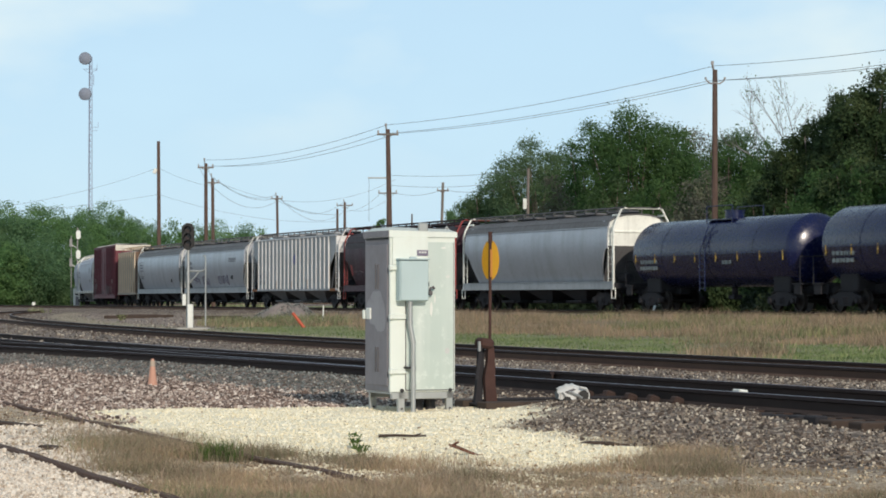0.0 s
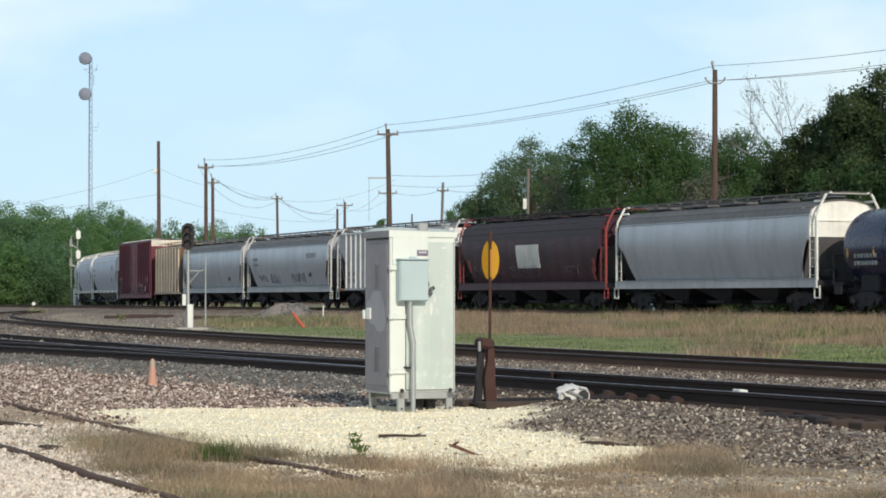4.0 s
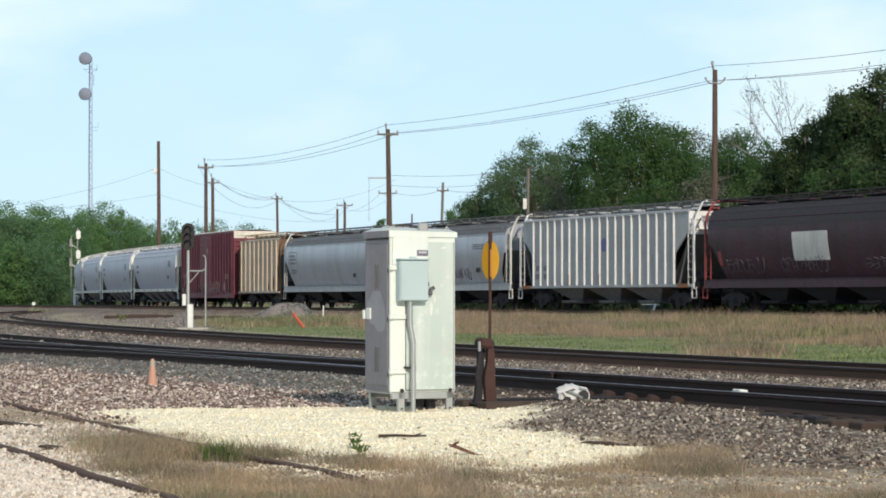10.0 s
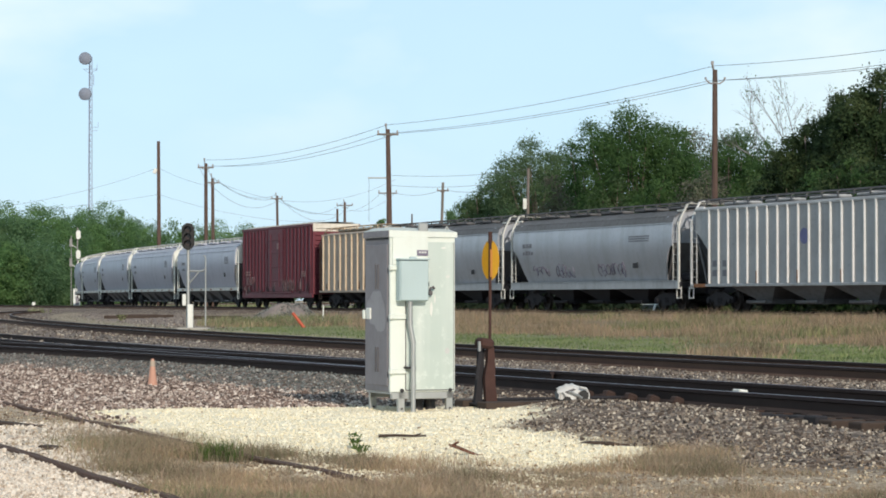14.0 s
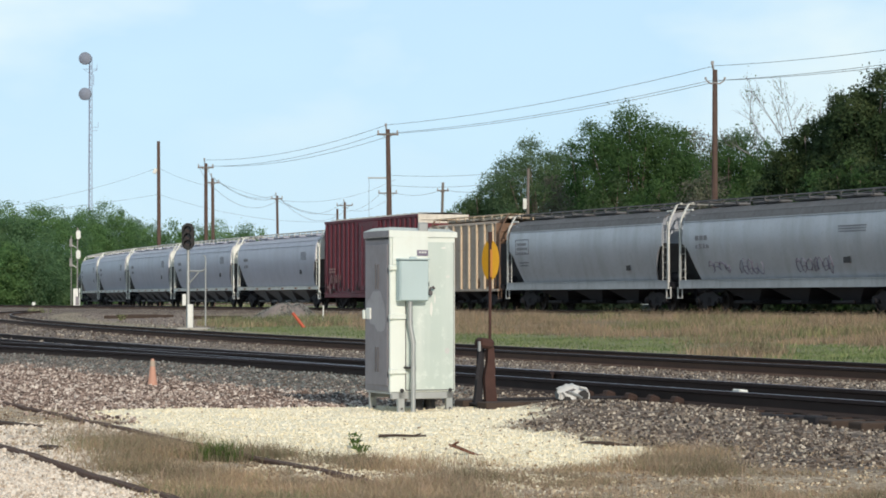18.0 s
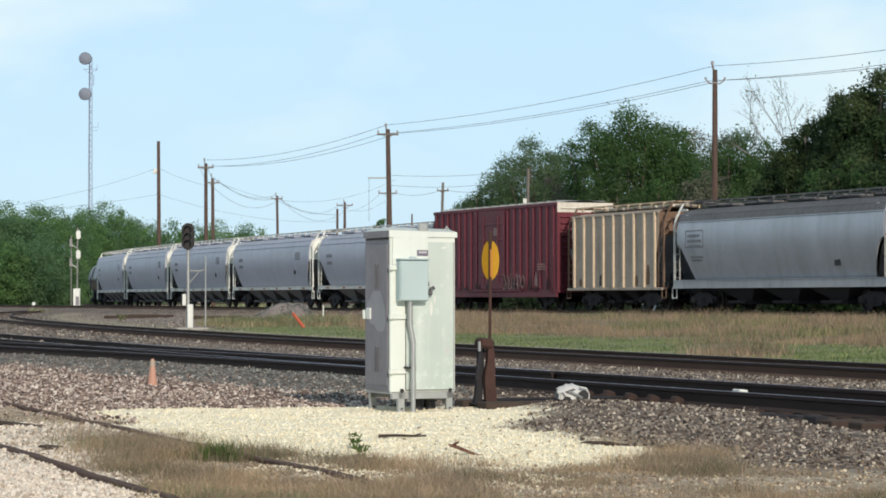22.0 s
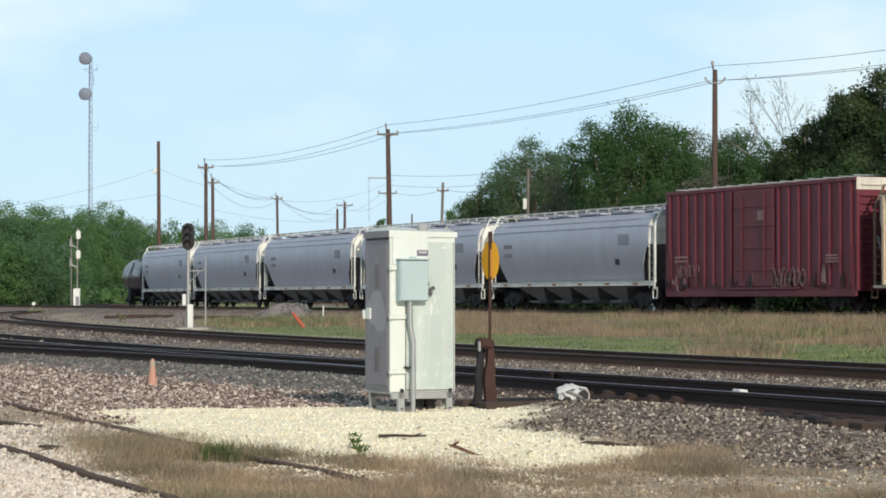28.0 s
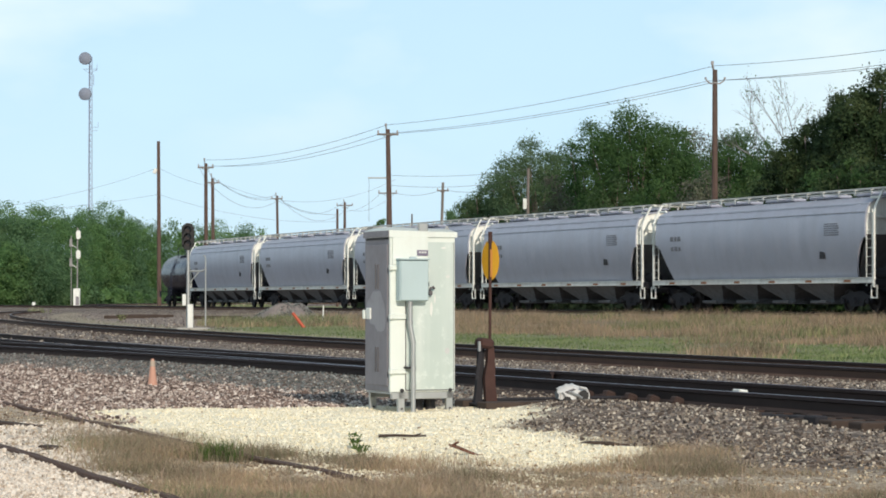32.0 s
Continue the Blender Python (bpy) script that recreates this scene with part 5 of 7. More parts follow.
def switch_stand():
    M_stand = plain("stand_rust", (0.066, 0.031, 0.025), 0.9, 0, 0.45, 9)
    x, y = (0.49, 26.25)
    z = ground_z(x, y) + 0.02
    root = thing("switch_stand", pose(x, y, z, 0, 0, 20), "rusty hand switch stand with a faded yellow oval target", "switch stand")
    g = Geo()
    g.prism([(-0.045, 0.0), (0.085, 0.0), (0.06, 0.22), (0.055, 0.50), (0.04, 0.64), (-0.02, 0.64), (-0.03, 0.45), (-0.06, 0.30)], -0.05, 0.02)
    part("front_leg", g, M_stand, root, "rust-brown cast leg")
    g = Geo().prism([(-0.14, 0.0), (-0.06, 0.0), (-0.035, 0.35), (-0.03, 0.64), (-0.085, 0.64), (-0.10, 0.35)], 0.05, 0.12)
    part("rear_leg", g, M_under, root)
    part("head", Geo().box((-0.04, 0.02, 0.66), (0.17, 0.20, 0.11), Matrix.Rotation(0.15, 3, "Y"), ch=0.03), M_stand, root)
    part("latch", Geo().box((-0.13, -0.06, 0.63), (0.025, 0.04, 0.11), ch=0.006), M_galv, root)
    part("lever", Geo().tube([(-0.10, -0.03, 0.66), (-0.13, -0.06, 0.48), (-0.16, -0.08, 0.36), (-0.17, -0.08, 0.28)], 0.02, 8), M_under, root)
    part("base_plate", Geo().box((-0.02, 0.04, 0.01), (0.30, 0.28, 0.025), ch=0.005), M_under, root)
    mast = part("mast", Geo().tube([(0.015, 0.0, 0.66), (0.02, 0.0, 1.86)], 0.017, 8), M_stand, root, "rusty target rod")
    n = 14
    for name, sg, turn, words in (("target_vane", 1, 0.25, "faded yellow half-oval vane"), ("target_vane", -1, -1.05, "shaded half-oval vane turned away")):
        g = Geo()
        for yy in (-0.005, 0.005):
            g.v += [(sg * 0.115 * math.cos(math.pi * i / n - math.pi / 2), yy, 1.555 + 0.215 * math.sin(math.pi * i / n - math.pi / 2)) for i in range(n + 1)]
        g.f += [tuple(range(n + 1))[::-1], tuple(range(n + 1, 2 * n + 2))] + [(i, (i + 1) % (n + 1), n + 1 + (i + 1) % (n + 1), n + 1 + i) for i in range(n + 1)]
        part(name, g, M_target, root, words, m=Matrix.Translation((0.02, 0, 0)) @ Matrix.Rotation(turn, 4, "Z"))
    part("target_fin", Geo().box((0.02, -0.022, 1.52), (0.026, 0.03, 0.30), ch=0.006), plain("orange_rust_edge", (0.55, 0.22, 0.04), 0.7, 0, 0.4, 14), root, "rusty orange centre strip")
    part("mast_tip", Geo().tube([(0.02, 0, 1.74), (0.02, 0, 1.86)], 0.024, 8), M_stand, mast)


switch_stand()

# long head-block timbers and the throw rod under the switch stand
for k in range(2):
    bx, by, ba = TRACK_A.at(5.3 + 0.6 * k, -1.9)
    part("head_block", Geo().box((0, 0, 0), (1.5, 0.24, 0.16), ch=0.012), M_tie, track_a, m=pose(bx, by, -0.03, 0, 0, math.degrees(ba) - 90))
bx, by, ba = TRACK_A.at(5.6, -1.3)
part("throw_rod", Geo().tube([(-1.1, 0, 0), (0.5, 0, 0)], 0.018, 8), M_under, track_a, m=pose(bx, by, 0.06, 0, 0, math.degrees(ba) - 90))


def cone():
    x, y = (-3.97, 33.40)
    root = thing("traffic_cone", pose(x, y, ground_z(x, y)), "small faded orange traffic cone in the ballast", "traffic cone")
    g = Geo().tube([(0, 0, 0.02), (0, 0, 0.14), (0, 0, 0.27), (0, 0, 0.385)], 0.068, 16, 0.022)
    part("cone_body", g, M_orange, root)
    part("cone_base", Geo().box((0, 0, 0.012), (0.19, 0.19, 0.028), ch=0.008), M_orange, root)
    part("cone_collar", Geo().tube([(0, 0, 0.28), (0, 0, 0.36)], 0.043, 16, 0.031), plain("grey_collar", (0.45, 0.36, 0.28), 0.7), root, "dull grey collar")


cone()


def litter():
    """A bleached, broken plastic housing: a domed shell with holes, standing on its rim."""
    x, y = (1.38, 26.10)
    root = thing("broken_housing", pose(x, y, ground_z(x, y) + 0.015, 0, 0, 8), "broken white plastic housing lying on the ballast", "litter")
    rings = []
    for i in range(11):
        q = i / 10
        top = 0.05 + 0.115 * math.sin(math.pi * min(1, 0.18 + 0.72 * q)) + 0.008 * math.sin(i * 2.7)
        w = 0.085 + 0.03 * math.sin(math.pi * q)
        rings.append([(-0.17 + 0.33 * q + 0.01 * math.sin(k * 2 + i), -w * math.cos(math.pi * k / 10), max(0.0, top * math.sin(math.pi * k / 10) ** 0.7)) for k in range(11)])
    part("shell", Geo().loft(rings, False, False), M_white, root)
    # Flat black plates paint the shade of the open end and lower gap.
    part("opening", Geo().prism([(0.02, 0.005), (0.15, 0.005), (0.155, 0.07), (0.11, 0.105), (0.06, 0.085), (0.03, 0.05)], -0.124, -0.118), M_black, root, "dark open end")
    part("gap", Geo().prism([(-0.125, 0.0), (-0.03, 0.0), (-0.05, 0.03), (-0.10, 0.035)], -0.122, -0.117), M_black, root, "dark gap below the shell")
    part("dent", Geo().prism([(-0.10, 0.085), (-0.01, 0.118), (0.02, 0.108), (-0.07, 0.068)], -0.120, -0.114), M_slot, root, "dull dark dent")
    part("rim", Geo().tube([(-0.16, -0.10, 0.01), (-0.155, -0.115, 0.07), (-0.12, -0.115, 0.085), (-0.09, -0.12, 0.04)], 0.013, 6), M_white, root)
    part("strut", Geo().tube([(-0.06, -0.12, 0.085), (0.03, -0.125, 0.045), (0.085, -0.128, 0.012)], 0.016, 6), M_galv, root)
    part("edge", Geo().tube([(0.06, -0.115, 0.13), (0.13, -0.11, 0.115), (0.16, -0.10, 0.05), (0.155, -0.1, 0.0)], 0.014, 6), M_white, root)


litter()

# a pale cover plate between the switch rails
cov = thing("cover_plate", pose(3.15, 25.90, 0.10, 0, 0, 113), "pale metal cover plate between the rails", "cover plate")
part("plate", Geo().box((0, 0, 0.065), (0.16, 0.11, 0.035), Matrix.Rotation(0.12, 3, "X"), ch=0.012), M_white_box, cov)
part("foot", Geo().box((0, 0, -0.03), (0.10, 0.10, 0.08)), M_under, cov)


def near_signal():
    x, y = (-9.29, 89.00)
    z = ground_z(x, y)
    root = thing("railway_signal", pose(x, y, z), "mast signal with a black oval backboard and white junction boxes", "railway signal", "signals beside the tracks")
    top = (-9.29, 89.00, 3.93)[2] - z
    part("mast", Geo().tube([(0, 0, 0), (0, 0, 1.2), (0, 0, top - 0.4)], 0.07, 12, 0.055), M_galv, root, "dull galvanised steel mast")
    n, g = 24, Geo()
    zc = top - 0.49
    for yy in (-0.10, -0.07):
        g.v += [(0.0 + 0.235 * math.cos(2 * math.pi * i / n), yy, zc + (0.24 if math.sin(2 * math.pi * i / n) > 0 else -0.24) + 0.25 * math.sin(2 * math.pi * i / n)) for i in range(n)]
    g.f += [tuple(range(n))[::-1], tuple(range(n, 2 * n))] + [(i, (i + 1) % n, n + (i + 1) % n, n + i) for i in range(n)]
    head = part("backboard", g, M_black, root, "flat black oval backboard")
    part("signal_housing", Geo().box((0, 0.06, zc), (0.30, 0.26, 0.80), ch=0.03), M_black, head)
    for dz in (0.25, -0.02, -0.27):
        part("lens", Geo().tube([(0, -0.115, zc + dz), (0, -0.125, zc + dz)], 0.095, 16), M_lens, head)
        g = Geo()
        rings = []
        for yy, r in ((-0.10, 0.13), (-0.34, 0.13)):
            rings.append([(r * math.cos(math.radians(a)), yy, zc + dz + r * math.sin(math.radians(a))) for a in range(-20, 201, 20)])
        g.loft(rings, False, False)
        part("hood", g, M_black, head)
    part("bracket", Geo().tube([(0.02, 0, 2.12), (0.52, 0, 2.12), (0.60, 0, 2.2)], 0.03, 8), M_galv, root)
    part("brace", Geo().tube([(0.02, 0, 1.65), (0.38, 0, 2.08)], 0.022, 8), M_galv, root)
    part("ladder_post", Geo().tube([(0.63, 0.05, 0.12), (0.63, 0.05, 2.55), (0.60, 0.05, 2.68), (0.52, 0.05, 2.68)], 0.028, 8), M_galv, root)
    part("junction_box", Geo().box((-0.14, -0.02, 1.07), (0.13, 0.14, 0.42), ch=0.015), M_white_box, root)
    part("junction_box", Geo().box((0.10, -0.14, 0.48), (0.20, 0.2, 0.86), ch=0.015), M_white_box, root, "white junction box")
    part("footing", Geo().box((0.2, 0, 0.0), (1.15, 0.9, 0.12), ch=0.03), plain("old_concrete", (0.42, 0.40, 0.36), 0.9), root)


near_signal()


def far_signal():
    x, y = (-40.74, 272.00)
    z = ground_z(x, y)
    root = thing("railway_signal", pose(x, y, z), "tall far signal with two white heads and a white box", "railway signal", "signals beside the tracks")
    part("mast", Geo().tube([(0, 0, 0), (0, 0, 8.7)], 0.08, 10, 0.07), M_pole_steel, root)
    for dz in (7.9, 5.7):
        n, g = 20, Geo()
        for yy in (-0.25, -0.15):
            g.v += [(0.13 + 0.25 * math.cos(2 * math.pi * i / n), yy, dz + (0.22 if math.sin(2 * math.pi * i / n) > 0 else -0.22) + 0.27 * math.sin(2 * math.pi * i / n)) for i in range(n)]
        g.f += [tuple(range(n))[::-1], tuple(range(n, 2 * n))] + [(i, (i + 1) % n, n + (i + 1) % n, n + i) for i in range(n)]
        part("signal_head", g, M_white_box, root, "sunlit white signal head")
    part("ladder_post", Geo().tube([(-0.7, 0.1, 0), (-0.7, 0.1, 7.8)], 0.05, 8), M_pole_steel, root)
    for dz in (7.0, 4.8):
        part("side_box", Geo().box((-0.72, 0, dz), (0.3, 0.3, 0.9), ch=0.03), M_pole_steel, root)
        part("arm", Geo().tube([(-0.7, 0.05, dz - 0.2), (0, 0.05, dz - 0.6)], 0.05, 8), M_galv, root)
    part("relay_box", Geo().box((0.0, -0.4, 0.97), (0.72, 0.6, 1.9), ch=0.03), M_white_box, root, "white relay box")
    part("box_door", Geo().box((0.1, -0.71, 0.55), (0.36, 0.03, 0.95), ch=0.01), M_alu_shaded, root)


far_signal()

# ---- small things on the grass strip ----
def parked_car():
    """A small saloon car: body, glasshouse with windows, wheels."""
    x, y = 11.55, 138.0
    root = thing("parked_car", pose(x, y, ground_z(x, y) + 0.02, 0, 0, -112), "white saloon car parked beyond the railway embankment", "car")
    body = [(-2.15, 0.45, 0.62), (-2.10, 0.80, 0.78), (-1.2, 0.92, 0.84), (-0.8, 0.95, 0.86), (0.9, 0.95, 0.86), (1.7, 0.86, 0.82), (2.1, 0.74, 0.74), (2.15, 0.45, 0.62)]
    rings = []
    for px, pz, hw in body:
        rings.append([(px, -hw, 0.28), (px, -hw - 0.02, 0.28 + (pz - 0.28) * 0.5), (px, -hw * 0.97, pz - 0.04), (px, -hw * 0.85, pz), (px, hw * 0.85, pz), (px, hw * 0.97, pz - 0.04), (px, hw + 0.02, 0.28 + (pz - 0.28) * 0.5), (px, hw, 0.28)])
    part("body", Geo().loft(rings), M_white_box, root)
    cab = [(-1.55, 0.90, 0.74), (-0.75, 1.36, 0.60), (-0.3, 1.42, 0.60), (0.3, 1.41, 0.60), (1.15, 0.90, 0.72)]
    part("roof", Geo().loft([[(px, -hw, pz - 0.02), (px, -hw * 0.9, pz + 0.03), (px, hw * 0.9, pz + 0.03), (px, hw, pz - 0.02)] for px, pz, hw in cab]), M_white_box, root)
    glass = plain("dark_car_glass", (0.02, 0.028, 0.024), 0.35, 0, 0.1, 3, 0)
    glass.node_tree.nodes["Principled BSDF"].inputs["Specular IOR Level"].default_value = 0.15
    part("windscreen", Geo().loft([[(px, -hw, pz), (px, hw, pz), (px - 0.02, hw, pz - 0.03), (px - 0.02, -hw, pz - 0.03)] for px, pz, hw in ((1.13, 0.955, 0.60), (0.38, 1.42, 0.50))]), glass, root)
    part("rear_window", Geo().loft([[(px, -hw, pz), (px, hw, pz), (px + 0.02, hw, pz - 0.03), (px + 0.02, -hw, pz - 0.03)] for px, pz, hw in ((-1.50, 0.965, 0.62), (-0.80, 1.38, 0.50))]), glass, root)
    for sg in (-1, 1):
        part("side_window", Geo().loft([[(px, sg * 0.76, 0.92), (px, sg * 0.62, pz - 0.06), (px, sg * 0.60, pz - 0.06), (px, sg * 0.74, 0.92)] for px, pz in ((-1.25, 1.05), (-0.7, 1.36), (0.3, 1.36), (0.95, 1.05))]), glass, root)
        for wx in (-1.3, 1.35):
            wheel = part("wheel", Geo().tube([(wx, sg * 0.66, 0.31), (wx, sg * 0.86, 0.31)], 0.31, 18), M_black, root)
            part("rim", Geo().tube([(wx, sg * 0.855, 0.31), (wx, sg * 0.875, 0.31)], 0.19, 14), M_galv, wheel)
    for sg in (-1, 1):
        part("headlight", Geo().box((2.10, sg * 0.55, 0.64), (0.08, 0.28, 0.12), ch=0.03), M_galv, root)


parked_car()
px, py = (-5.51, 93.00)
mk = thing("marker_post", pose(px, py, ground_z(px, py)), "leaning orange-red plastic marker post in the weeds", "marker post")
part("post", Geo().tube([(0.28, 0, -0.08), (-0.20, 0, 0.54)], 0.062, 12, 0.058), M_orange_red, mk)
part("cap", Geo().tube([(-0.20, 0, 0.54), (-0.22, 0, 0.565)], 0.066, 12, 0.04), M_orange_red, mk)
px, py = (-4.91, 100.00)
st = thing("survey_stake", pose(px, py, ground_z(px, py)), "thin white stake standing in the grass", "stake")
part("post", Geo().box((0, 0, 0.32), (0.05, 0.03, 0.72), Matrix.Rotation(0.04, 3, "Y"), ch=0.01), M_white_box, st)
part("point", Geo().box((0.012, 0, 0.70), (0.06, 0.03, 0.06), ch=0.012), M_white_box, st)
px, py = (-42.74, 255.00)
st = thing("whistle_post", pose(px, py, ground_z(px, py)), "small white trackside post far along the line", "trackside post")
part("post", Geo().box((0, 0, 0.45), (0.34, 0.15, 0.9), ch=0.05), M_white_box, st)
part("foot", Geo().box((0, 0, 0.05), (0.7, 0.3, 0.14), ch=0.05), M_white_box, st)
for i, (px, py, rz) in enumerate(((-18.12, 140.00) + (8,), (-16.96, 142.00) + (2,), (-11.82, 128.00) + (5,), (-17.97, 144.00) + (-3,))):
    old = thing("old_tie", pose(px, py, ground_z(px, py) + 0.09, 0, 0, rz), "discarded dark wooden tie lying on bare ground", "railway tie", "discarded ties")
    part("timber", Geo().box((0, 0, 0), (2.6, 0.24, 0.18), ch=0.02), M_tie, old)


def stone_cloud(name, pts, sizes, mat, parent, rnd, flat=0.95):
    """Many small broken stones as one mesh."""
    n = len(pts)
    wedge = np.array([(math.cos(k * 2.094) * 1.15, math.sin(k * 2.094) * 1.15, z) for z in (-1, 1) for k in range(3)], float)
    v = wedge[None] * rnd.uniform(0.4, 1.0, (n, 6, 3)) * sizes[:, None, None] * 0.5 * rnd.uniform(0.7, 1.3, (n, 1, 3))
    v[:, :, 2] *= flat
    a, e = rnd.uniform(0, 6.28, n), rnd.uniform(-1.2, 1.2, n)
    ca, sa, ce, se = np.cos(a)[:, None], np.sin(a)[:, None], np.cos(e)[:, None], np.sin(e)[:, None]
    x, y, z = v[:, :, 0], v[:, :, 1], v[:, :, 2]
    x, z = x * ce - z * se, x * se + z * ce
    v = np.stack([x * ca - y * sa, x * sa + y * ca, z], -1) + pts[:, None, :]
    q = np.array([(0, 1, 4), (0, 4, 3), (1, 2, 5), (1, 5, 4), (2, 0, 3), (2, 3, 5), (3, 4, 5)])
    f = (np.arange(n)[:, None, None] * 6 + q[None]).reshape(-1, 3)
    ob = new(name, quick_mesh(name, v.reshape(-1, 3), f, mat))
    if parent:
        ob.parent = parent
    return ob


def stone_material(name, stops):
    mat, nt, b = base_mat(name, 0.9)
    g = nt.nodes.new("ShaderNodeNewGeometry")
    c = ramp(nt, g.outputs["Random Per Island"], stops)
    n = noise_node(nt, coords(nt), 60, 4)
    c = mixed(nt, 0.6, c, mixed(nt, n, (0.45, 0.45, 0.45), (1.0, 1.0, 1.0)), "MULTIPLY")
    nt.links.new(c, b.inputs["Base Color"])
    return mat


M_stone_grey = stone_material("grey_ballast_stone", [(0.0, (0.045, 0.034, 0.029)), (0.35, (0.145, 0.112, 0.092)), (0.62, (0.275, 0.228, 0.185)), (0.85, (0.45, 0.39, 0.315)), (1.0, (0.74, 0.67, 0.56))])
M_stone_pink = stone_material("pinkish_ballast_stone", [(0.0, (0.07, 0.05, 0.043)), (0.35, (0.21, 0.15, 0.125)), (0.7, (0.47, 0.37, 0.315)), (1.0, (0.92, 0.83, 0.74))])
M_stone_slate = stone_material("slate_grey_ballast_stone", [(0.0, (0.055, 0.060, 0.058)), (0.4, (0.145, 0.158, 0.152)), (0.8, (0.255, 0.272, 0.262)), (1.0, (0.47, 0.47, 0.44))])
M_stone_lime = stone_material("yellow_limestone", [(0.0, (0.80, 0.70, 0.48)), (0.3, (0.93, 0.85, 0.64)), (1.0, (0.98, 0.94, 0.80))])
M_stone_stray = stone_material("stray_stone", [(0.0, (0.15, 0.102, 0.066)), (0.5, (0.36, 0.270, 0.18)), (0.85, (0.62, 0.51, 0.355)), (1.0, (0.90, 0.80, 0.61))])
M_stone_road = stone_material("pale_road_stone", [(0.0, (0.46, 0.37, 0.29)), (0.3, (0.78, 0.68, 0.57)), (1.0, (0.96, 0.89, 0.79))])


def gravel_pile():
    x0, y0 = (-7.50, 117.00)
    z0 = ground_z(x0, y0) - 0.03
    root = thing("gravel_pile", pose(x0, y0, z0), "low heap of grey-brown gravel beside the main track", "gravel pile")
    rnd = np.random.default_rng(11)
    rings = []
    for i in range(13):
        r = i / 12
        ring = []
        for k in range(36):
            a = 2 * math.pi * k / 36
            w = 1 + 0.12 * math.sin(2 * a + 0.6) + 0.08 * math.sin(5 * a)
            h = 0.74 * min(1.0, max(0.0, 1 - r) * 1.55) ** 0.9 * (1 + 0.10 * math.sin(3 * a + r * 5)) + 0.04 * noise.noise(Vector((math.cos(a) * r * 4, math.sin(a) * r * 4, 2)))
            ring.append((1.62 * r * w * math.cos(a) + 0.18 * (1 - r), 1.5 * r * w * math.sin(a), max(h, 0) if i < 12 else -0.02))
        rings.append(ring)
    g = Geo().loft(rings, True, False)
    part("heap", g, M_pile, root)
    n = 2600
    r, a = np.sqrt(rnd.uniform(0, 1, n)), rnd.uniform(0, 6.283, n)
    pts = np.stack([1.62 * r * np.cos(a) * (1 + 0.12 * np.sin(2 * a + 0.6)) + 0.18 * (1 - r), 1.5 * r * np.sin(a) * (1 + 0.12 * np.sin(2 * a + 0.6)), 0.74 * np.minimum(1.0, (1 - r) * 1.55) ** 0.9 * (1 + 0.1 * np.sin(3 * a + r * 5)) + 0.01], -1)
    ob = stone_cloud("loose_gravel", pts, rnd.uniform(0.03, 0.075, n), M_stone_slate, root, rnd)
    tagged(ob, kind="stuff")


M_pile = plain("pile_gravel", (0.25, 0.215, 0.20), 0.95, 0, 0.5, 12, 0.6)
gravel_pile()


# ---- poles, wires and the radio mast ----
def utility_pole(top, base_dx=0.0, arms=(), r=0.17, mat=None, ground=None, tip=0.0, label="brown wooden utility pole with a crossarm"):
    """A tapered pole up to the point top; arms are (metres below the top, half length, height of its pins)."""
    x, y, z = top
    zb = ground_z(x + base_dx, y) - 0.2
    root = thing("utility_pole", pose(x + base_dx, y, zb), label, "utility pole", "utility poles along the line")
    H = z - zb
    d = -base_dx
    pts = [(d * k / 6, 0, H * k / 6) for k in range(7)]
    part("pole", Geo().tube(pts, r, 12, r * 0.68), mat or M_pole, root)
    if tip:
        part("top_pin", Geo().tube([(d - 0.05, 0, H - 0.1), (d - 0.12, 0, H + tip)], 0.045, 6), M_pole_grey, root)
        part("insulator", Geo().tube([(d - 0.12, 0, H + tip), (d - 0.12, 0, H + tip + 0.16)], 0.07, 8), M_ceramic, root)
    for drop, half, pin in arms:
        zz = H - drop
        xx = d * zz / H
        if half < 0.5:
            for q in (-half, half):
                horn = part("insulator_horn", Geo().tube([(xx, -0.1, zz - 0.05), (xx + q * 0.45, -0.1, zz - 0.10), (xx + q * 0.85, -0.1, zz + 0.02), (xx + q, -0.1, zz + 0.14)], 0.035, 6), M_ceramic, root, "pale curved insulator bracket")
                part("insulator", Geo().tube([(xx + q, -0.1, zz + 0.10), (xx + q, -0.1, zz + 0.20)], 0.05, 8), M_ceramic, horn)
            continue
        arm = part("crossarm", Geo().box((xx, -0.14, zz), (half * 2, 0.10, 0.12), ch=0.015), M_pole_grey, root)
        for q in (-half + 0.07, half - 0.07):
            part("insulator", Geo().tube([(xx + q, -0.14, zz), (xx + q, -0.14, zz + pin * 0.6), (xx + q, -0.14, zz + pin)], 0.06, 8, 0.05), M_ceramic, arm)
        part("arm_brace", Geo().tube([(xx - half * 0.5, -0.16, zz), (xx, -0.16, zz - half * 0.5)], 0.02, 5), M_pole_grey, arm)
        part("arm_brace", Geo().tube([(xx + half * 0.5, -0.16, zz), (xx, -0.16, zz - half * 0.5)], 0.02, 5), M_pole_grey, arm)
    return root


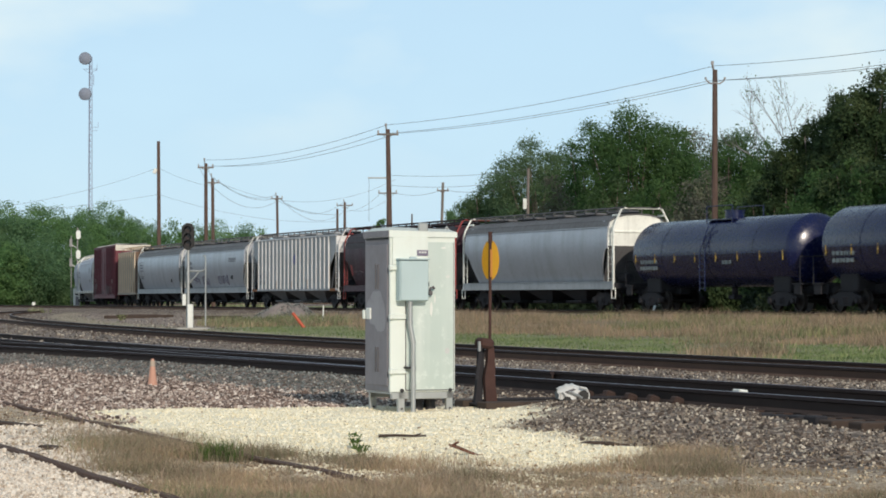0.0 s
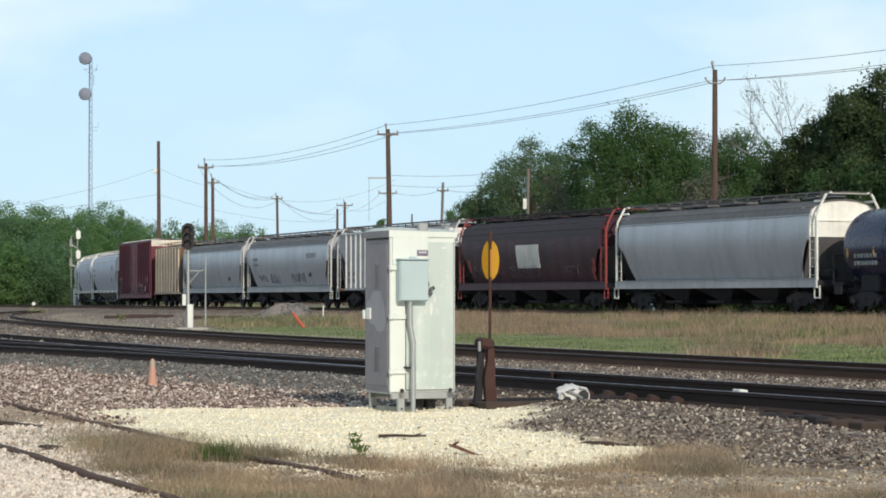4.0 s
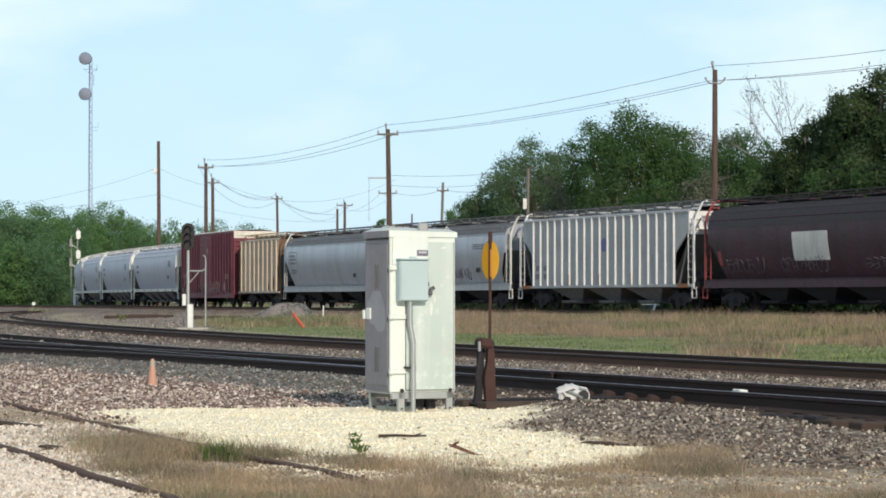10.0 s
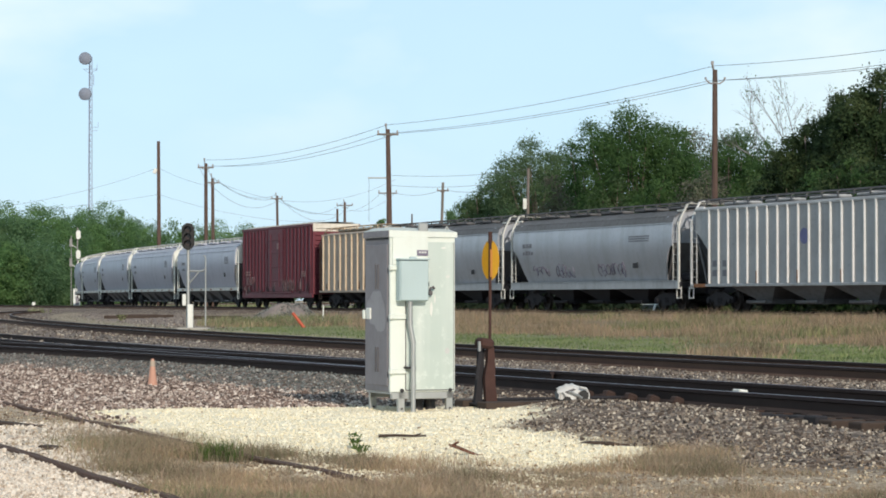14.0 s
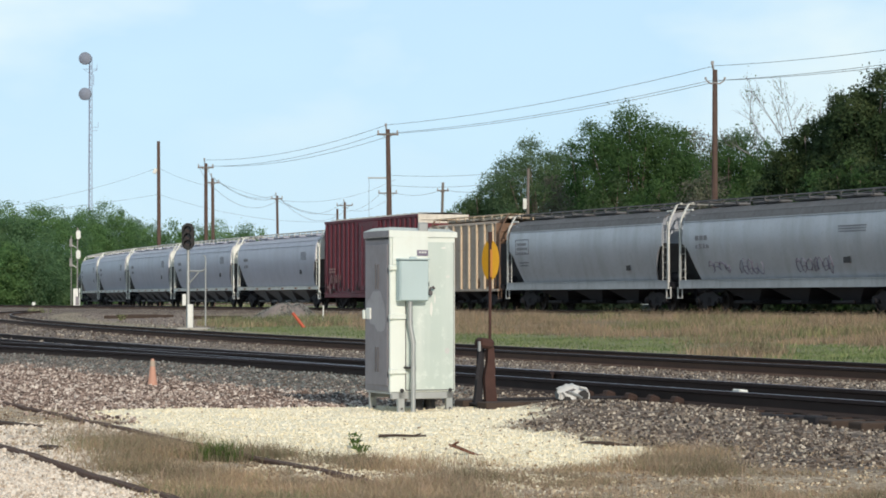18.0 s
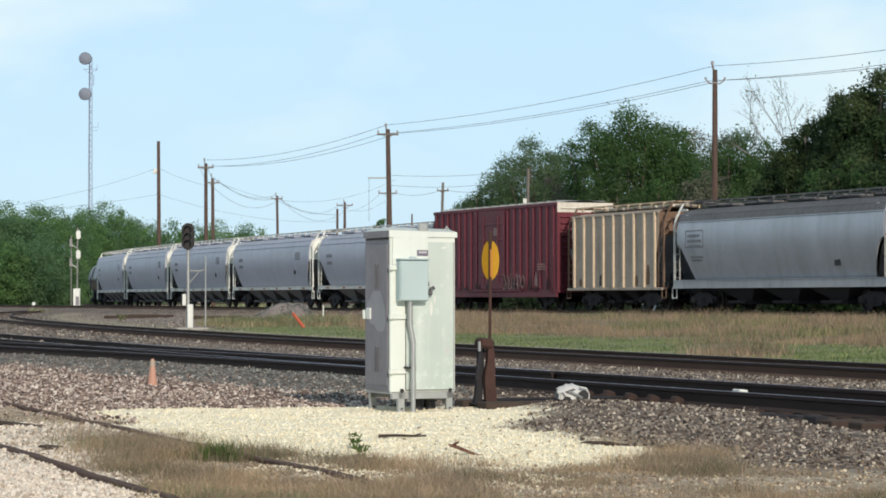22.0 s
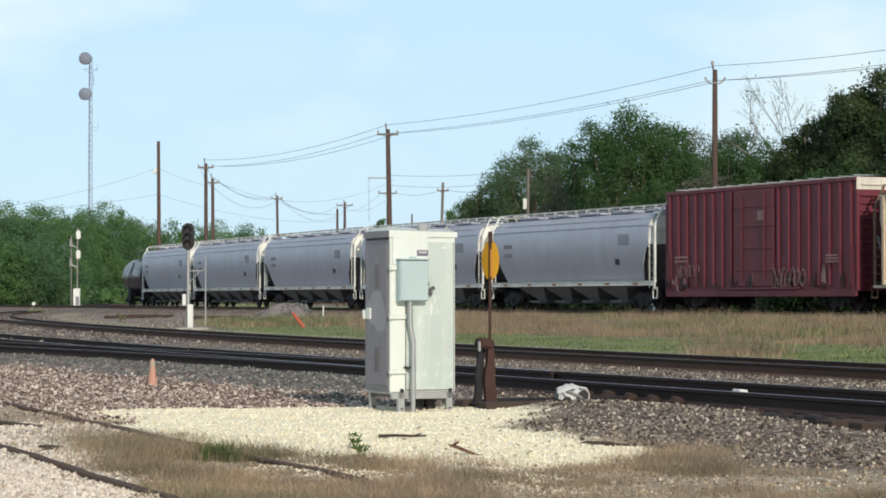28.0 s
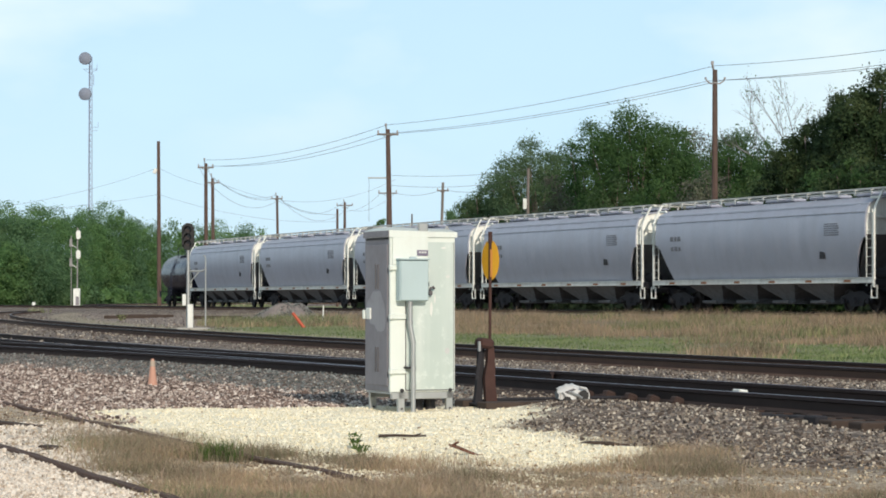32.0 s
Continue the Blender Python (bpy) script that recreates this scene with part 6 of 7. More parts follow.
utility_pole((12.50, 112.00, 11.70), -0.05, [(0.55, 0.44, 0.25)], 0.165, tip=0.24)
near_pole = utility_pole((-3.40, 150.00, 11.62), 0.22, [(0.32, 0.66, 0.26)], 0.20, tip=0.2)
utility_pole((-19.06, 196.00, 12.11), 0.05, [(0.36, 0.64, 0.28)], 0.19, tip=0.25)
utility_pole((-20.97, 222.00, 12.18), 0.1, [(0.4, 0.62, 0.3)], 0.20, tip=0.3)
utility_pole((-27.07, 232.00, 16.22), 0.12, (), 0.22, label="tall bare brown wooden pole with a lamp bracket")
utility_pole((-17.83, 262.00, 12.29), 0.2, [(0.3, 0.62, 0.3)], 0.18, tip=0.2)
utility_pole((-11.69, 270.00, 11.19), 0.0, (), 0.18, label="short brown wooden pole")
utility_pole((-12.08, 300.00, 13.14), 0.0, [(0.4, 1.0, 0.3)], 0.22, tip=0.2)
utility_pole((0.00, 205.00, 11.00), -0.32, [(0.7, 0.50, 0.2)], 0.16, M_pole_grey, label="leaning grey wooden utility pole")
utility_pole((5.94, 170.00, 10.30), -0.1, (), 0.15, M_pole_grey, label="weathered wooden pole before the trees")
utility_pole((-5.33, 235.00, 11.90), 0.0, [(0.5, 0.90, 0.3)], 0.16, label="distant wooden utility pole with a wide crossarm")
utility_pole((-3.82, 300.00, 11.69), 0.0, (), 0.14, label="far small wooden pole")

bx, by, bz = (-27.28, 232.00, 13.37)
lamp = thing("pole_lamp", pose(bx, by, bz), "grey lamp housing clamped to the wooden pole", "lamp")
part("housing", Geo().box((-0.1, 0, 0), (0.35, 0.3, 0.5), Matrix.Rotation(0.4, 3, "Y"), ch=0.05), M_white_box, lamp)
part("clamp", Geo().box((0.14, 0, 0.1), (0.25, 0.12, 0.12), ch=0.02), M_dark_steel, lamp)
bx, by, bz = (5.69, 169.60, 7.80)
bxo = thing("meter_box", pose(bx, by, bz), "pale metal box fixed to a wooden pole", "box")
part("box_body", Geo().box((0, 0, 0), (0.26, 0.2, 0.75), ch=0.03), M_white_box, bxo)
part("bracket", Geo().box((0.12, 0.15, 0), (0.1, 0.3, 0.1)), M_galv, bxo)
part("side_arm", Geo().box((-0.82, 0, 8.63 - near_pole.location.z), (1.25, 0.08, 0.09), ch=0.02), M_galv, near_pole, "grey steel arm reaching out from the pole")


def wire(a, b, sag, r=0.02):
    a, b = Vector(a), Vector(b)
    pts = []
    for i in range(17):
        q = i / 16
        p = a.lerp(b, q)
        p.z -= 4 * sag * q * (1 - q)
        pts.append(p)
    me = Geo().tube(pts, r, 5).mesh("overhead_wire", M_wire)
    tagged(new("overhead_wire", me), "thin dark overhead wire strung between poles", "wire", "overhead wires")


for a, b, sag, r in (
    ((12.50, 112.00, 11.89), (-3.47, 150.00, 11.89), 0.35, 0.014),
    ((12.19, 112.00, 11.19), (-3.92, 150.00, 11.34), 0.35, 0.014),
    ((12.86, 112.00, 11.22), (-2.81, 150.00, 11.37), 0.35, 0.014),
    ((12.50, 112.00, 11.89), (19.50, 90.00, 10.82), 0.15, 0.013),
    ((12.19, 112.00, 11.19), (19.40, 90.00, 10.28), 0.15, 0.013),
    ((12.86, 112.00, 11.22), (20.02, 90.00, 10.23), 0.15, 0.013),
    ((-3.47, 150.00, 11.89), (-19.19, 196.00, 12.38), 0.6, 0.016),
    ((-3.92, 150.00, 11.34), (-19.60, 196.00, 11.88), 0.6, 0.016),
    ((-2.81, 150.00, 11.37), (-18.47, 196.00, 11.88), 0.6, 0.016),
    ((-19.19, 196.00, 12.38), (-21.07, 222.00, 12.38), 0.15, 0.016),
    ((-19.60, 196.00, 11.88), (-21.38, 222.00, 11.97), 0.2, 0.016),
    ((-20.40, 222.00, 11.92), (-18.19, 262.00, 11.99), 0.7, 0.019),
    ((-21.07, 222.00, 12.38), (-17.89, 262.00, 12.41), 1.0, 0.019),
    ((-21.38, 222.00, 11.87), (-17.47, 262.00, 11.99), 1.6, 0.019),
    ((-18.19, 262.00, 11.99), (-11.69, 270.00, 10.57), 0.5, 0.019),
    ((-17.47, 262.00, 11.99), (-11.25, 300.00, 12.87), 2.2, 0.020),
    ((-17.89, 262.00, 12.41), (-12.08, 300.00, 13.28), 1.8, 0.020),
    ((-27.07, 232.00, 13.70), (-48.55, 232.00, 9.45), 0.9, 0.013),
    ((-27.07, 232.00, 11.17), (-48.55, 232.00, 9.35), 0.5, 0.013),
    ((-27.07, 232.00, 13.70), (-20.97, 222.00, 11.46), 0.25, 0.013),
    ((-27.07, 232.00, 11.17), (-11.50, 270.00, 9.82), 0.9, 0.013),
    ((-20.97, 222.00, 12.08), (-4.57, 235.00, 12.72), 2.1, 0.013),
    ((-3.33, 150.00, 8.80), (5.90, 170.00, 10.26), 0.25, 0.013),
    ((-3.26, 150.00, 8.18), (5.90, 170.00, 9.67), 0.35, 0.013),
    ((-4.57, 235.00, 11.41), (-0.33, 205.00, 10.29), 0.3, 0.016),
    ((-5.98, 235.00, 11.41), (-12.57, 300.00, 12.17), 0.7, 0.013),
    ((-4.57, 235.00, 11.41), (-11.39, 300.00, 12.17), 0.7, 0.013),
    ((0.28, 205.00, 10.34), (5.94, 170.00, 9.35), 0.4, 0.02),
    ((-4.55, 150.00, 8.63), (-4.55, 150.00, 5.96), 0.0, 0.014),
):
    wire(a, b, sag, r * 0.85)


def radio_mast():
    x, y, top = (-75.23, 520.00, 53.01)
    zb = ground_z(x, y)
    root = thing("radio_mast", pose(x, y, zb), "slender lattice radio mast with two large drum dishes", "radio mast")
    H, w = top - zb, 0.42
    legs = [(w * math.cos(a), w * math.sin(a)) for a in (0.4, 2.5, 4.6)]
    for lx, ly in legs:
        part("leg", Geo().tube([(lx * 1.25, ly * 1.25, 0), (lx * 0.85, ly * 0.85, H)], 0.075, 6), M_lattice, root)
    g = Geo()
    k, z = 0, 1.0
    while z < H - 1.2:
        for i in range(3):
            (x1, y1), (x2, y2) = legs[i], legs[(i + 1) % 3]
            if k % 2:
                x1, y1, x2, y2 = x2, y2, x1, y1
            g.tube([(x1, y1, z), (x2, y2, z + 1.2)], 0.035, 4)
        k, z = k + 1, z + 1.2
    part("lattice_bracing", g, M_lattice, root)
    for zd in (52.53, 44.94):
        zz = zd - zb
        d = Geo().tube([(-0.9, -0.6, zz), (-1.0, -1.3, zz)], 1.3, 24, 1.35)
        d.tube([(-1.0, -1.3, zz), (-1.05, -1.75, zz + 0.02)], 1.35, 24, 0.6)
        dish = part("drum_dish", d, M_dish, root, "grey drum-shaped microwave dish")
        part("dish_bracket", Geo().box((-0.35, -0.3, zz), (0.9, 0.2, 0.2)), M_lattice, dish)
    zz = 50.36 - zb
    part("antenna_arm", Geo().tube([(-1.5, 0, zz), (1.5, 0, zz)], 0.05, 6).tube([(1.4, 0, zz - 0.5), (1.4, 0, zz + 1.0)], 0.04, 6), M_lattice, root)
    part("antenna_arm", Geo().tube([(-1.5, 0, zz), (0, 0, zz - 1.0)], 0.04, 6).tube([(1.5, 0, zz), (0, 0, zz - 1.0)], 0.04, 6), M_lattice, root)
    zz = 37.96 - zb
    part("antenna_arm", Geo().tube([(0, 0, zz), (1.7, 0, zz), (1.7, 0, zz + 1.0)], 0.05, 6).tube([(0.5, 0, zz - 0.8), (1.5, 0, zz - 0.7)], 0.04, 6), M_lattice, root)
    zz = 47.95 - zb
    part("whip_antenna", Geo().tube([(0.7, 0, zz - 1), (0.7, 0, zz + 1.2)], 0.07, 6), M_lattice, root)


radio_mast()


# ---- trees and bushes ----
def leaf_material(name, dark, light, dry=(0.10, 0.12, 0.035), through=0.36):
    mat, nt, b = base_mat(name, 0.7)
    g = nt.nodes.new("ShaderNodeNewGeometry")
    v = coords(nt)
    big, spray = noise_node(nt, v, 0.42, 3), noise_node(nt, v, 1.7, 3)
    c = mixed(nt, ramp(nt, spray, [(0.36, grey(0)), (0.64, grey(1))]), rgb(dark), rgb(light))
    c = mixed(nt, 0.30, c, ramp(nt, g.outputs["Random Per Island"], [(0.0, dark), (0.7, light), (1.0, dry)]))
    c = mixed(nt, ramp(nt, big, [(0.50, grey(0)), (0.68, grey(0.65))]), c, rgb(dry, 1.15))
    # Dark noise patches paint clump shading into the leaf colour.
    c = mixed(nt, ramp(nt, big, [(0.32, grey(0.6)), (0.48, grey(0))]), c, rgb(dark, 0.85))
    nt.links.new(c, b.inputs["Base Color"])
    b.inputs["Specular IOR Level"].default_value = 0.25
    tr = nt.nodes.new("ShaderNodeBsdfTranslucent")
    nt.links.new(c, tr.inputs["Color"])
    mx = nt.nodes.new("ShaderNodeMixShader")
    mx.inputs[0].default_value = through
    out = nt.nodes["Material Output"]
    nt.links.new(b.outputs[0], mx.inputs[1])
    nt.links.new(tr.outputs[0], mx.inputs[2])
    nt.links.new(mx.outputs[0], out.inputs["Surface"])
    return mat


# Far wood: paler leaf greens that put haze into the colour.
M_leaf_wood = leaf_material("hazed_wood_edge_leaves", (0.100, 0.200, 0.078), (0.190, 0.335, 0.118), (0.21, 0.32, 0.125), 0.5)
M_leaf_wood2 = leaf_material("hazed_wood_leaves", (0.088, 0.175, 0.088), (0.160, 0.280, 0.125), (0.17, 0.26, 0.13), 0.5)
M_leaf = leaf_material("oak_leaves", (0.048, 0.104, 0.040), (0.106, 0.200, 0.064), (0.115, 0.19, 0.064), through=0.55)
# Light green leaves, paled further to take haze into their colour.
M_leaf_fresh = leaf_material("fresh_leaves", (0.080, 0.142, 0.072), (0.148, 0.230, 0.108), (0.16, 0.215, 0.11), through=0.5)
# The dark and the deep green leaves put shade into their colour.
M_leaf_dark = leaf_material("shade_dark_leaves", (0.028, 0.057, 0.025), (0.060, 0.100, 0.038), (0.09, 0.115, 0.046))
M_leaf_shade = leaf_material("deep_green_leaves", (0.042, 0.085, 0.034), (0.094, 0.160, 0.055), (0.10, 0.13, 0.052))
M_leaf_dull = leaf_material("sparse_dull_leaves", (0.090, 0.092, 0.075), (0.170, 0.172, 0.130), (0.16, 0.19, 0.10))
# Near-black scrub leaves: darkness below the train put into the leaf colour.
M_scrub_shade = leaf_material("shade_dark_scrub_leaves", (0.016, 0.030, 0.016), (0.034, 0.056, 0.024), (0.04, 0.055, 0.026), 0.25)
M_bark = plain("grey_brown_bark", (0.20, 0.165, 0.135), 0.95, 0, 0.4, 4, 0.6)
M_twig = plain("pale_twigs", (0.24, 0.23, 0.23), 0.9, 0, 0.3, 4, 0.2)


def leaf_cards(pts, size, rnd, outward=None, single=False):
    """A small bent leaf clump (two triangles hinged, or a single one) at each point."""
    n = len(pts)
    d = rnd.normal(size=(n, 3))
    if outward is not None:
        d += outward * 2.6
    d /= np.linalg.norm(d, axis=1, keepdims=True) + 1e-9
    h = rnd.normal(size=(n, 3))
    u = np.cross(d, h)
    u /= np.linalg.norm(u, axis=1, keepdims=True) + 1e-9
    w = np.cross(d, u)
    s = size * rnd.uniform(0.55, 1.35, (n, 1))
    k = rnd.uniform(0.35, 0.75, (n, 1))
    if single:
        v = np.stack([pts - u * s, pts + u * s * 0.9, pts + w * s * k * 1.5 + u * s * rnd.uniform(-0.6, 0.6, (n, 1))], 1)
        return v.reshape(-1, 3), np.arange(n * 3).reshape(n, 3)
    v = np.stack([pts - u * s, pts + w * s * k + d * s * 0.2, pts + u * s, pts - w * s * k - d * s * 0.15], 1)
    f = np.arange(n * 4).reshape(n, 4)
    return v.reshape(-1, 3), f


def tree(name, x, y, H, R, n, mat, label, seed, lift=0.25, leaf=0.22, category="tree", trunk=True, group="trees behind the train"):
    """Trunk, limbs and a crown of boughs, each a shell of leafy sprays with gaps between."""
    rnd = np.random.default_rng(seed)
    zb = ground_z(x, y) - 0.15
    root = thing(name, pose(x, y, zb), label, category, group)
    m = 30
    half = H * (1 - lift) / 2
    # boughs spread evenly over an uneven egg, heavier towards the top
    k = np.arange(m)
    up = 1 - 2 * (k + 0.5) / m
    turn = k * 2.39996 + rnd.uniform(0, 6.28)
    out = np.sqrt(1 - up ** 2)
    lr = R * rnd.uniform(0.17, 0.36, m)
    reach = rnd.uniform(0.62, 1.05, m)
    cx, cy = np.cos(turn) * out * (R - lr * 0.6) * reach, np.sin(turn) * out * (R - lr * 0.6) * reach
    cz = H * lift + half + up * (half - lr * 0.75) * np.where(up > 0.5, rnd.uniform(0.8, 1.0, m), 1.0)
    top = int(np.argmax(cz))
    cz[top] = H - lr[top] * 0.8
    lobes = np.stack([cx, cy, np.minimum(cz, H - lr * 0.75), lr], -1)
    if trunk:
        fork = H * max(lift, 0.12) * 1.1
        part("trunk", Geo().tube([(0, 0, 0), (0.08, 0.03, fork * 0.5), (0.02, -0.04, fork), (0.1, 0.05, H * 0.7)], 0.03 * H, 10, 0.008 * H), M_bark, root)
        for lx, ly, lz, q in lobes[:14]:
            a, b2 = Vector((0, 0, fork * rnd.uniform(0.75, 1.3))), Vector((lx, ly, lz))
            c = a.lerp(b2, 0.5) + Vector((rnd.uniform(-0.4, 0.4), rnd.uniform(-0.4, 0.4), 0.1 * H * rnd.uniform(-0.2, 0.5)))
            part("limb", Geo().tube([a, a.lerp(c, 0.6), c, b2], 0.011 * H, 5, 0.003 * H), M_bark, root)
    # sprays of leaves over each bough, the leaves of one spray facing nearly one way
    ns = max(40, n // 26)
    w = lobes[:, 3] ** 2
    pick = rnd.choice(m, ns, p=w / w.sum())
    L = lobes[pick]
    d = rnd.normal(size=(ns, 3))
    d[:, 2] = np.where(rnd.uniform(0, 1, ns) < 0.45, np.abs(d[:, 2]), d[:, 2])
    d /= np.linalg.norm(d, axis=1, keepdims=True)
    rad = L[:, 3:4] * rnd.uniform(0.55, 1.0, (ns, 1)) ** 0.6 * (1 + 0.20 * np.sin(d[:, :1] * 6 + d[:, 1:2] * 5 + pick[:, None]))
    rad = rad * rnd.choice([1.0, 1.12, 1.22], (ns, 1), p=[0.86, 0.12, 0.02])
    hub = L[:, :3] + d * rad * np.array([1.0, 1.0, 0.80])
    each = n // ns
    size = np.repeat(rnd.uniform(0.6, 1.35, (ns, 1)) * max(0.24, 0.10 * R), each, 0)
    face = np.repeat(d + np.array([0, 0, 0.35]), each, 0)
    spread = rnd.normal(size=(ns * each, 3)) * size
    face_n = face / (np.linalg.norm(face, axis=1, keepdims=True) + 1e-9)
    spread -= face_n * (spread * face_n).sum(1, keepdims=True) * 0.55
    pts = np.repeat(hub, each, 0) + spread
    # shaded leaves inside, so that the crown is not hollow
    ni = n // 4
    inner = lobes[rnd.integers(0, m, ni)]
    pi = inner[:, :3] * np.array([0.8, 0.8, 1.0]) + rnd.normal(size=(ni, 3)) * inner[:, 3:4] * 0.42
    low = rnd.uniform(0, 1, (max(60, n // 40), 2))
    ang = low[:, 0] * 6.283
    skirt = np.stack([R * 0.8 * low[:, 1] * np.cos(ang), R * 0.8 * low[:, 1] * np.sin(ang), 0.12 + 0.5 * low[:, 0]], -1)
    pts = np.concatenate([pts, pi, skirt])
    face_n = np.concatenate([face_n, rnd.normal(size=(ni, 3)) * 0.3, skirt * 0])
    keep = pts[:, 2] > 0.05
    v, f = leaf_cards(pts[keep], leaf, rnd, face_n[keep], True)
    ob = new("crown", quick_mesh("crown", v, f, mat))
    ob.parent = root
    return root


def bare_tree(x, y, H, R, seed):
    rnd = random.Random(seed)
    zb = ground_z(x, y) - 0.1
    root = thing("bare_tree", pose(x, y, zb), "nearly leafless pale tree with fine twigs", "tree", "trees behind the train")
    limbs, twigs, tips = Geo(), Geo(), []

    def grow(p, d, length, r, level):
        """A bough with side shoots all along it, each finer than the last."""
        bend = Vector((rnd.uniform(-1, 1), rnd.uniform(-1, 1), rnd.uniform(0.0, 0.8))) * 0.16 * length
        pts = [p + d * length * q + bend * q * q for q in (0, 0.33, 0.66, 1)]
        (limbs if level < 1 else twigs).tube(pts, r, 6 if level < 1 else 3, r * 0.55)
        if level >= 4:
            tips.append(pts[-1])
            return
        for k in range(5 if level < 3 else 4):
            at = pts[1].lerp(pts[3], (k + 1) / (5 if level < 3 else 4))
            side = Vector((rnd.uniform(-1, 1), rnd.uniform(-1, 1), rnd.uniform(0.0, 0.5)))
            grow(at, (d * 0.85 + side * 0.62).normalized(), length * rnd.uniform(0.36, 0.50), max(r * 0.5, 0.010), level + 1)

    limbs.tube([(0, 0, 0), (0.1, 0, H * 0.3), (0, 0.05, H * 0.56)], 0.13, 8, 0.08)
    for k in range(7):
        fan = -0.96 + 0.32 * k + rnd.uniform(-0.08, 0.08)
        grow(Vector((0, 0, H * (0.50 + 0.02 * (k % 3)))), Vector((math.sin(fan), rnd.uniform(-0.4, 0.4), math.cos(fan))).normalized(), H * 0.25 * rnd.uniform(0.9, 1.1), 0.042, 1)
    part("trunk_and_limbs", limbs, M_twig, root)
    part("twig_crown", twigs, M_twig, root)
    nr = np.random.default_rng(seed)
    pts = np.array([tuple(t) for t in tips])
    pts = pts + nr.normal(size=pts.shape) * 0.15
    v, f = leaf_cards(pts, 0.06, nr)
    ob = new("sparse_leaves", quick_mesh("sparse_leaves", v, f, M_leaf_fresh))
    ob.parent = root


RIGHT_TREES = (
    ((3.69, 190.00, 11.47), 2.1, 4200, M_leaf_fresh, 0.05), ((2.76, 192.00, 10.60), 1.5, 2600, M_leaf, 0.05), ((5.27, 188.00, 11.71), 1.9, 3200, M_leaf_fresh, 0.05),
    ((6.71, 180.00, 13.34), 2.6, 6500, M_leaf_fresh, 0.15), ((8.56, 184.00, 12.59), 2.0, 4200, M_leaf_fresh, 0.1), ((8.89, 170.00, 10.22), 2.2, 3800, M_leaf_dull, 0.05),
    ((10.62, 165.00, 13.58), 2.2, 5200, M_leaf, 0.2), ((12.63, 160.00, 14.06), 3.1, 9500, M_leaf, 0.2), ((14.85, 162.00, 12.98), 2.4, 6200, M_leaf, 0.15),
    ((17.71, 170.00, 13.45), 2.4, 5000, M_leaf_dull, 0.1), ((17.92, 150.00, 12.00), 2.2, 5200, M_leaf, 0.15), ((19.46, 148.00, 11.17), 2.0, 4600, M_leaf, 0.1),
    ((15.64, 145.00, 9.22), 2.0, 3200, M_leaf_dull, 0.05), ((17.69, 140.00, 8.62), 2.0, 3600, M_leaf_shade, 0.05), ((11.37, 158.00, 9.58), 2.0, 3200, M_leaf_fresh, 0.05),
    ((13.58, 152.00, 8.91), 2.1, 3200, M_leaf, 0.05),
    ((18.09, 156.00, 10.84), 2.0, 3600, M_leaf_fresh, 0.05), ((19.18, 154.00, 10.51), 2.0, 3600, M_leaf_shade, 0.05), ((20.31, 146.00, 10.56), 1.9, 4200, M_leaf_shade, 0.05), ((18.08, 126.00, 8.98), 1.4, 3000, M_leaf_dark, 0.03), ((17.69, 130.00, 8.53), 1.5, 3000, M_leaf_shade, 0.03),
    ((15.97, 142.00, 8.00), 1.8, 2600, M_leaf_dull, 0.03), ((9.72, 164.00, 9.06), 2.0, 2600, M_leaf_dull, 0.03),
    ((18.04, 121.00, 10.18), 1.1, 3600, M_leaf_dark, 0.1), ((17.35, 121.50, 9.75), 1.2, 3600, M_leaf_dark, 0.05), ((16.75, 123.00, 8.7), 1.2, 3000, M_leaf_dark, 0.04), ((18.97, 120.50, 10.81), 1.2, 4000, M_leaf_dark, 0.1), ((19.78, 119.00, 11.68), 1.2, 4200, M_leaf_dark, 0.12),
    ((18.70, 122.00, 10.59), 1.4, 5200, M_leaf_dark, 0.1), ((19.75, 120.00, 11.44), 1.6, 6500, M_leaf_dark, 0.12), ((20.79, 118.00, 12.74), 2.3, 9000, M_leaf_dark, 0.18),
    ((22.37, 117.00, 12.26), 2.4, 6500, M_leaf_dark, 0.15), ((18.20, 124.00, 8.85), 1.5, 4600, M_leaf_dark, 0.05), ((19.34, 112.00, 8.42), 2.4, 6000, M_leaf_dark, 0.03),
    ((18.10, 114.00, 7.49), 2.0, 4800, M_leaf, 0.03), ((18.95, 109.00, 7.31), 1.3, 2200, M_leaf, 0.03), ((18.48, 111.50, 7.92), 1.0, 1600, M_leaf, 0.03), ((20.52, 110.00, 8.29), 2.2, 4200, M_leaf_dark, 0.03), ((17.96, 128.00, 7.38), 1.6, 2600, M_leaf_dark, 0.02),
)
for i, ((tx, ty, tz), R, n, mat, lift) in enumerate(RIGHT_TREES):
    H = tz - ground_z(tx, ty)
    words = {"oak_leaves": "broad green tree in leaf behind the railway", "fresh_leaves": "light green tree in fresh spring leaf", "shade_dark_leaves": "dark green dense tree, shade in its leaf colour", "deep_green_leaves": "deep green leafy tree beside the bare one",
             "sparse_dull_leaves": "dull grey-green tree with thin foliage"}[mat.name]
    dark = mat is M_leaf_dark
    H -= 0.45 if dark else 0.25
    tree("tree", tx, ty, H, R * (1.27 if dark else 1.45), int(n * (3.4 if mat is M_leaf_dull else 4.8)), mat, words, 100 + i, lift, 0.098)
bt = (22.08, 150.00, 14.36)
bare_tree(bt[0] + 0.2, bt[1], (bt[2] - ground_z(bt[0], bt[1])) * 1.13, 3, 4)

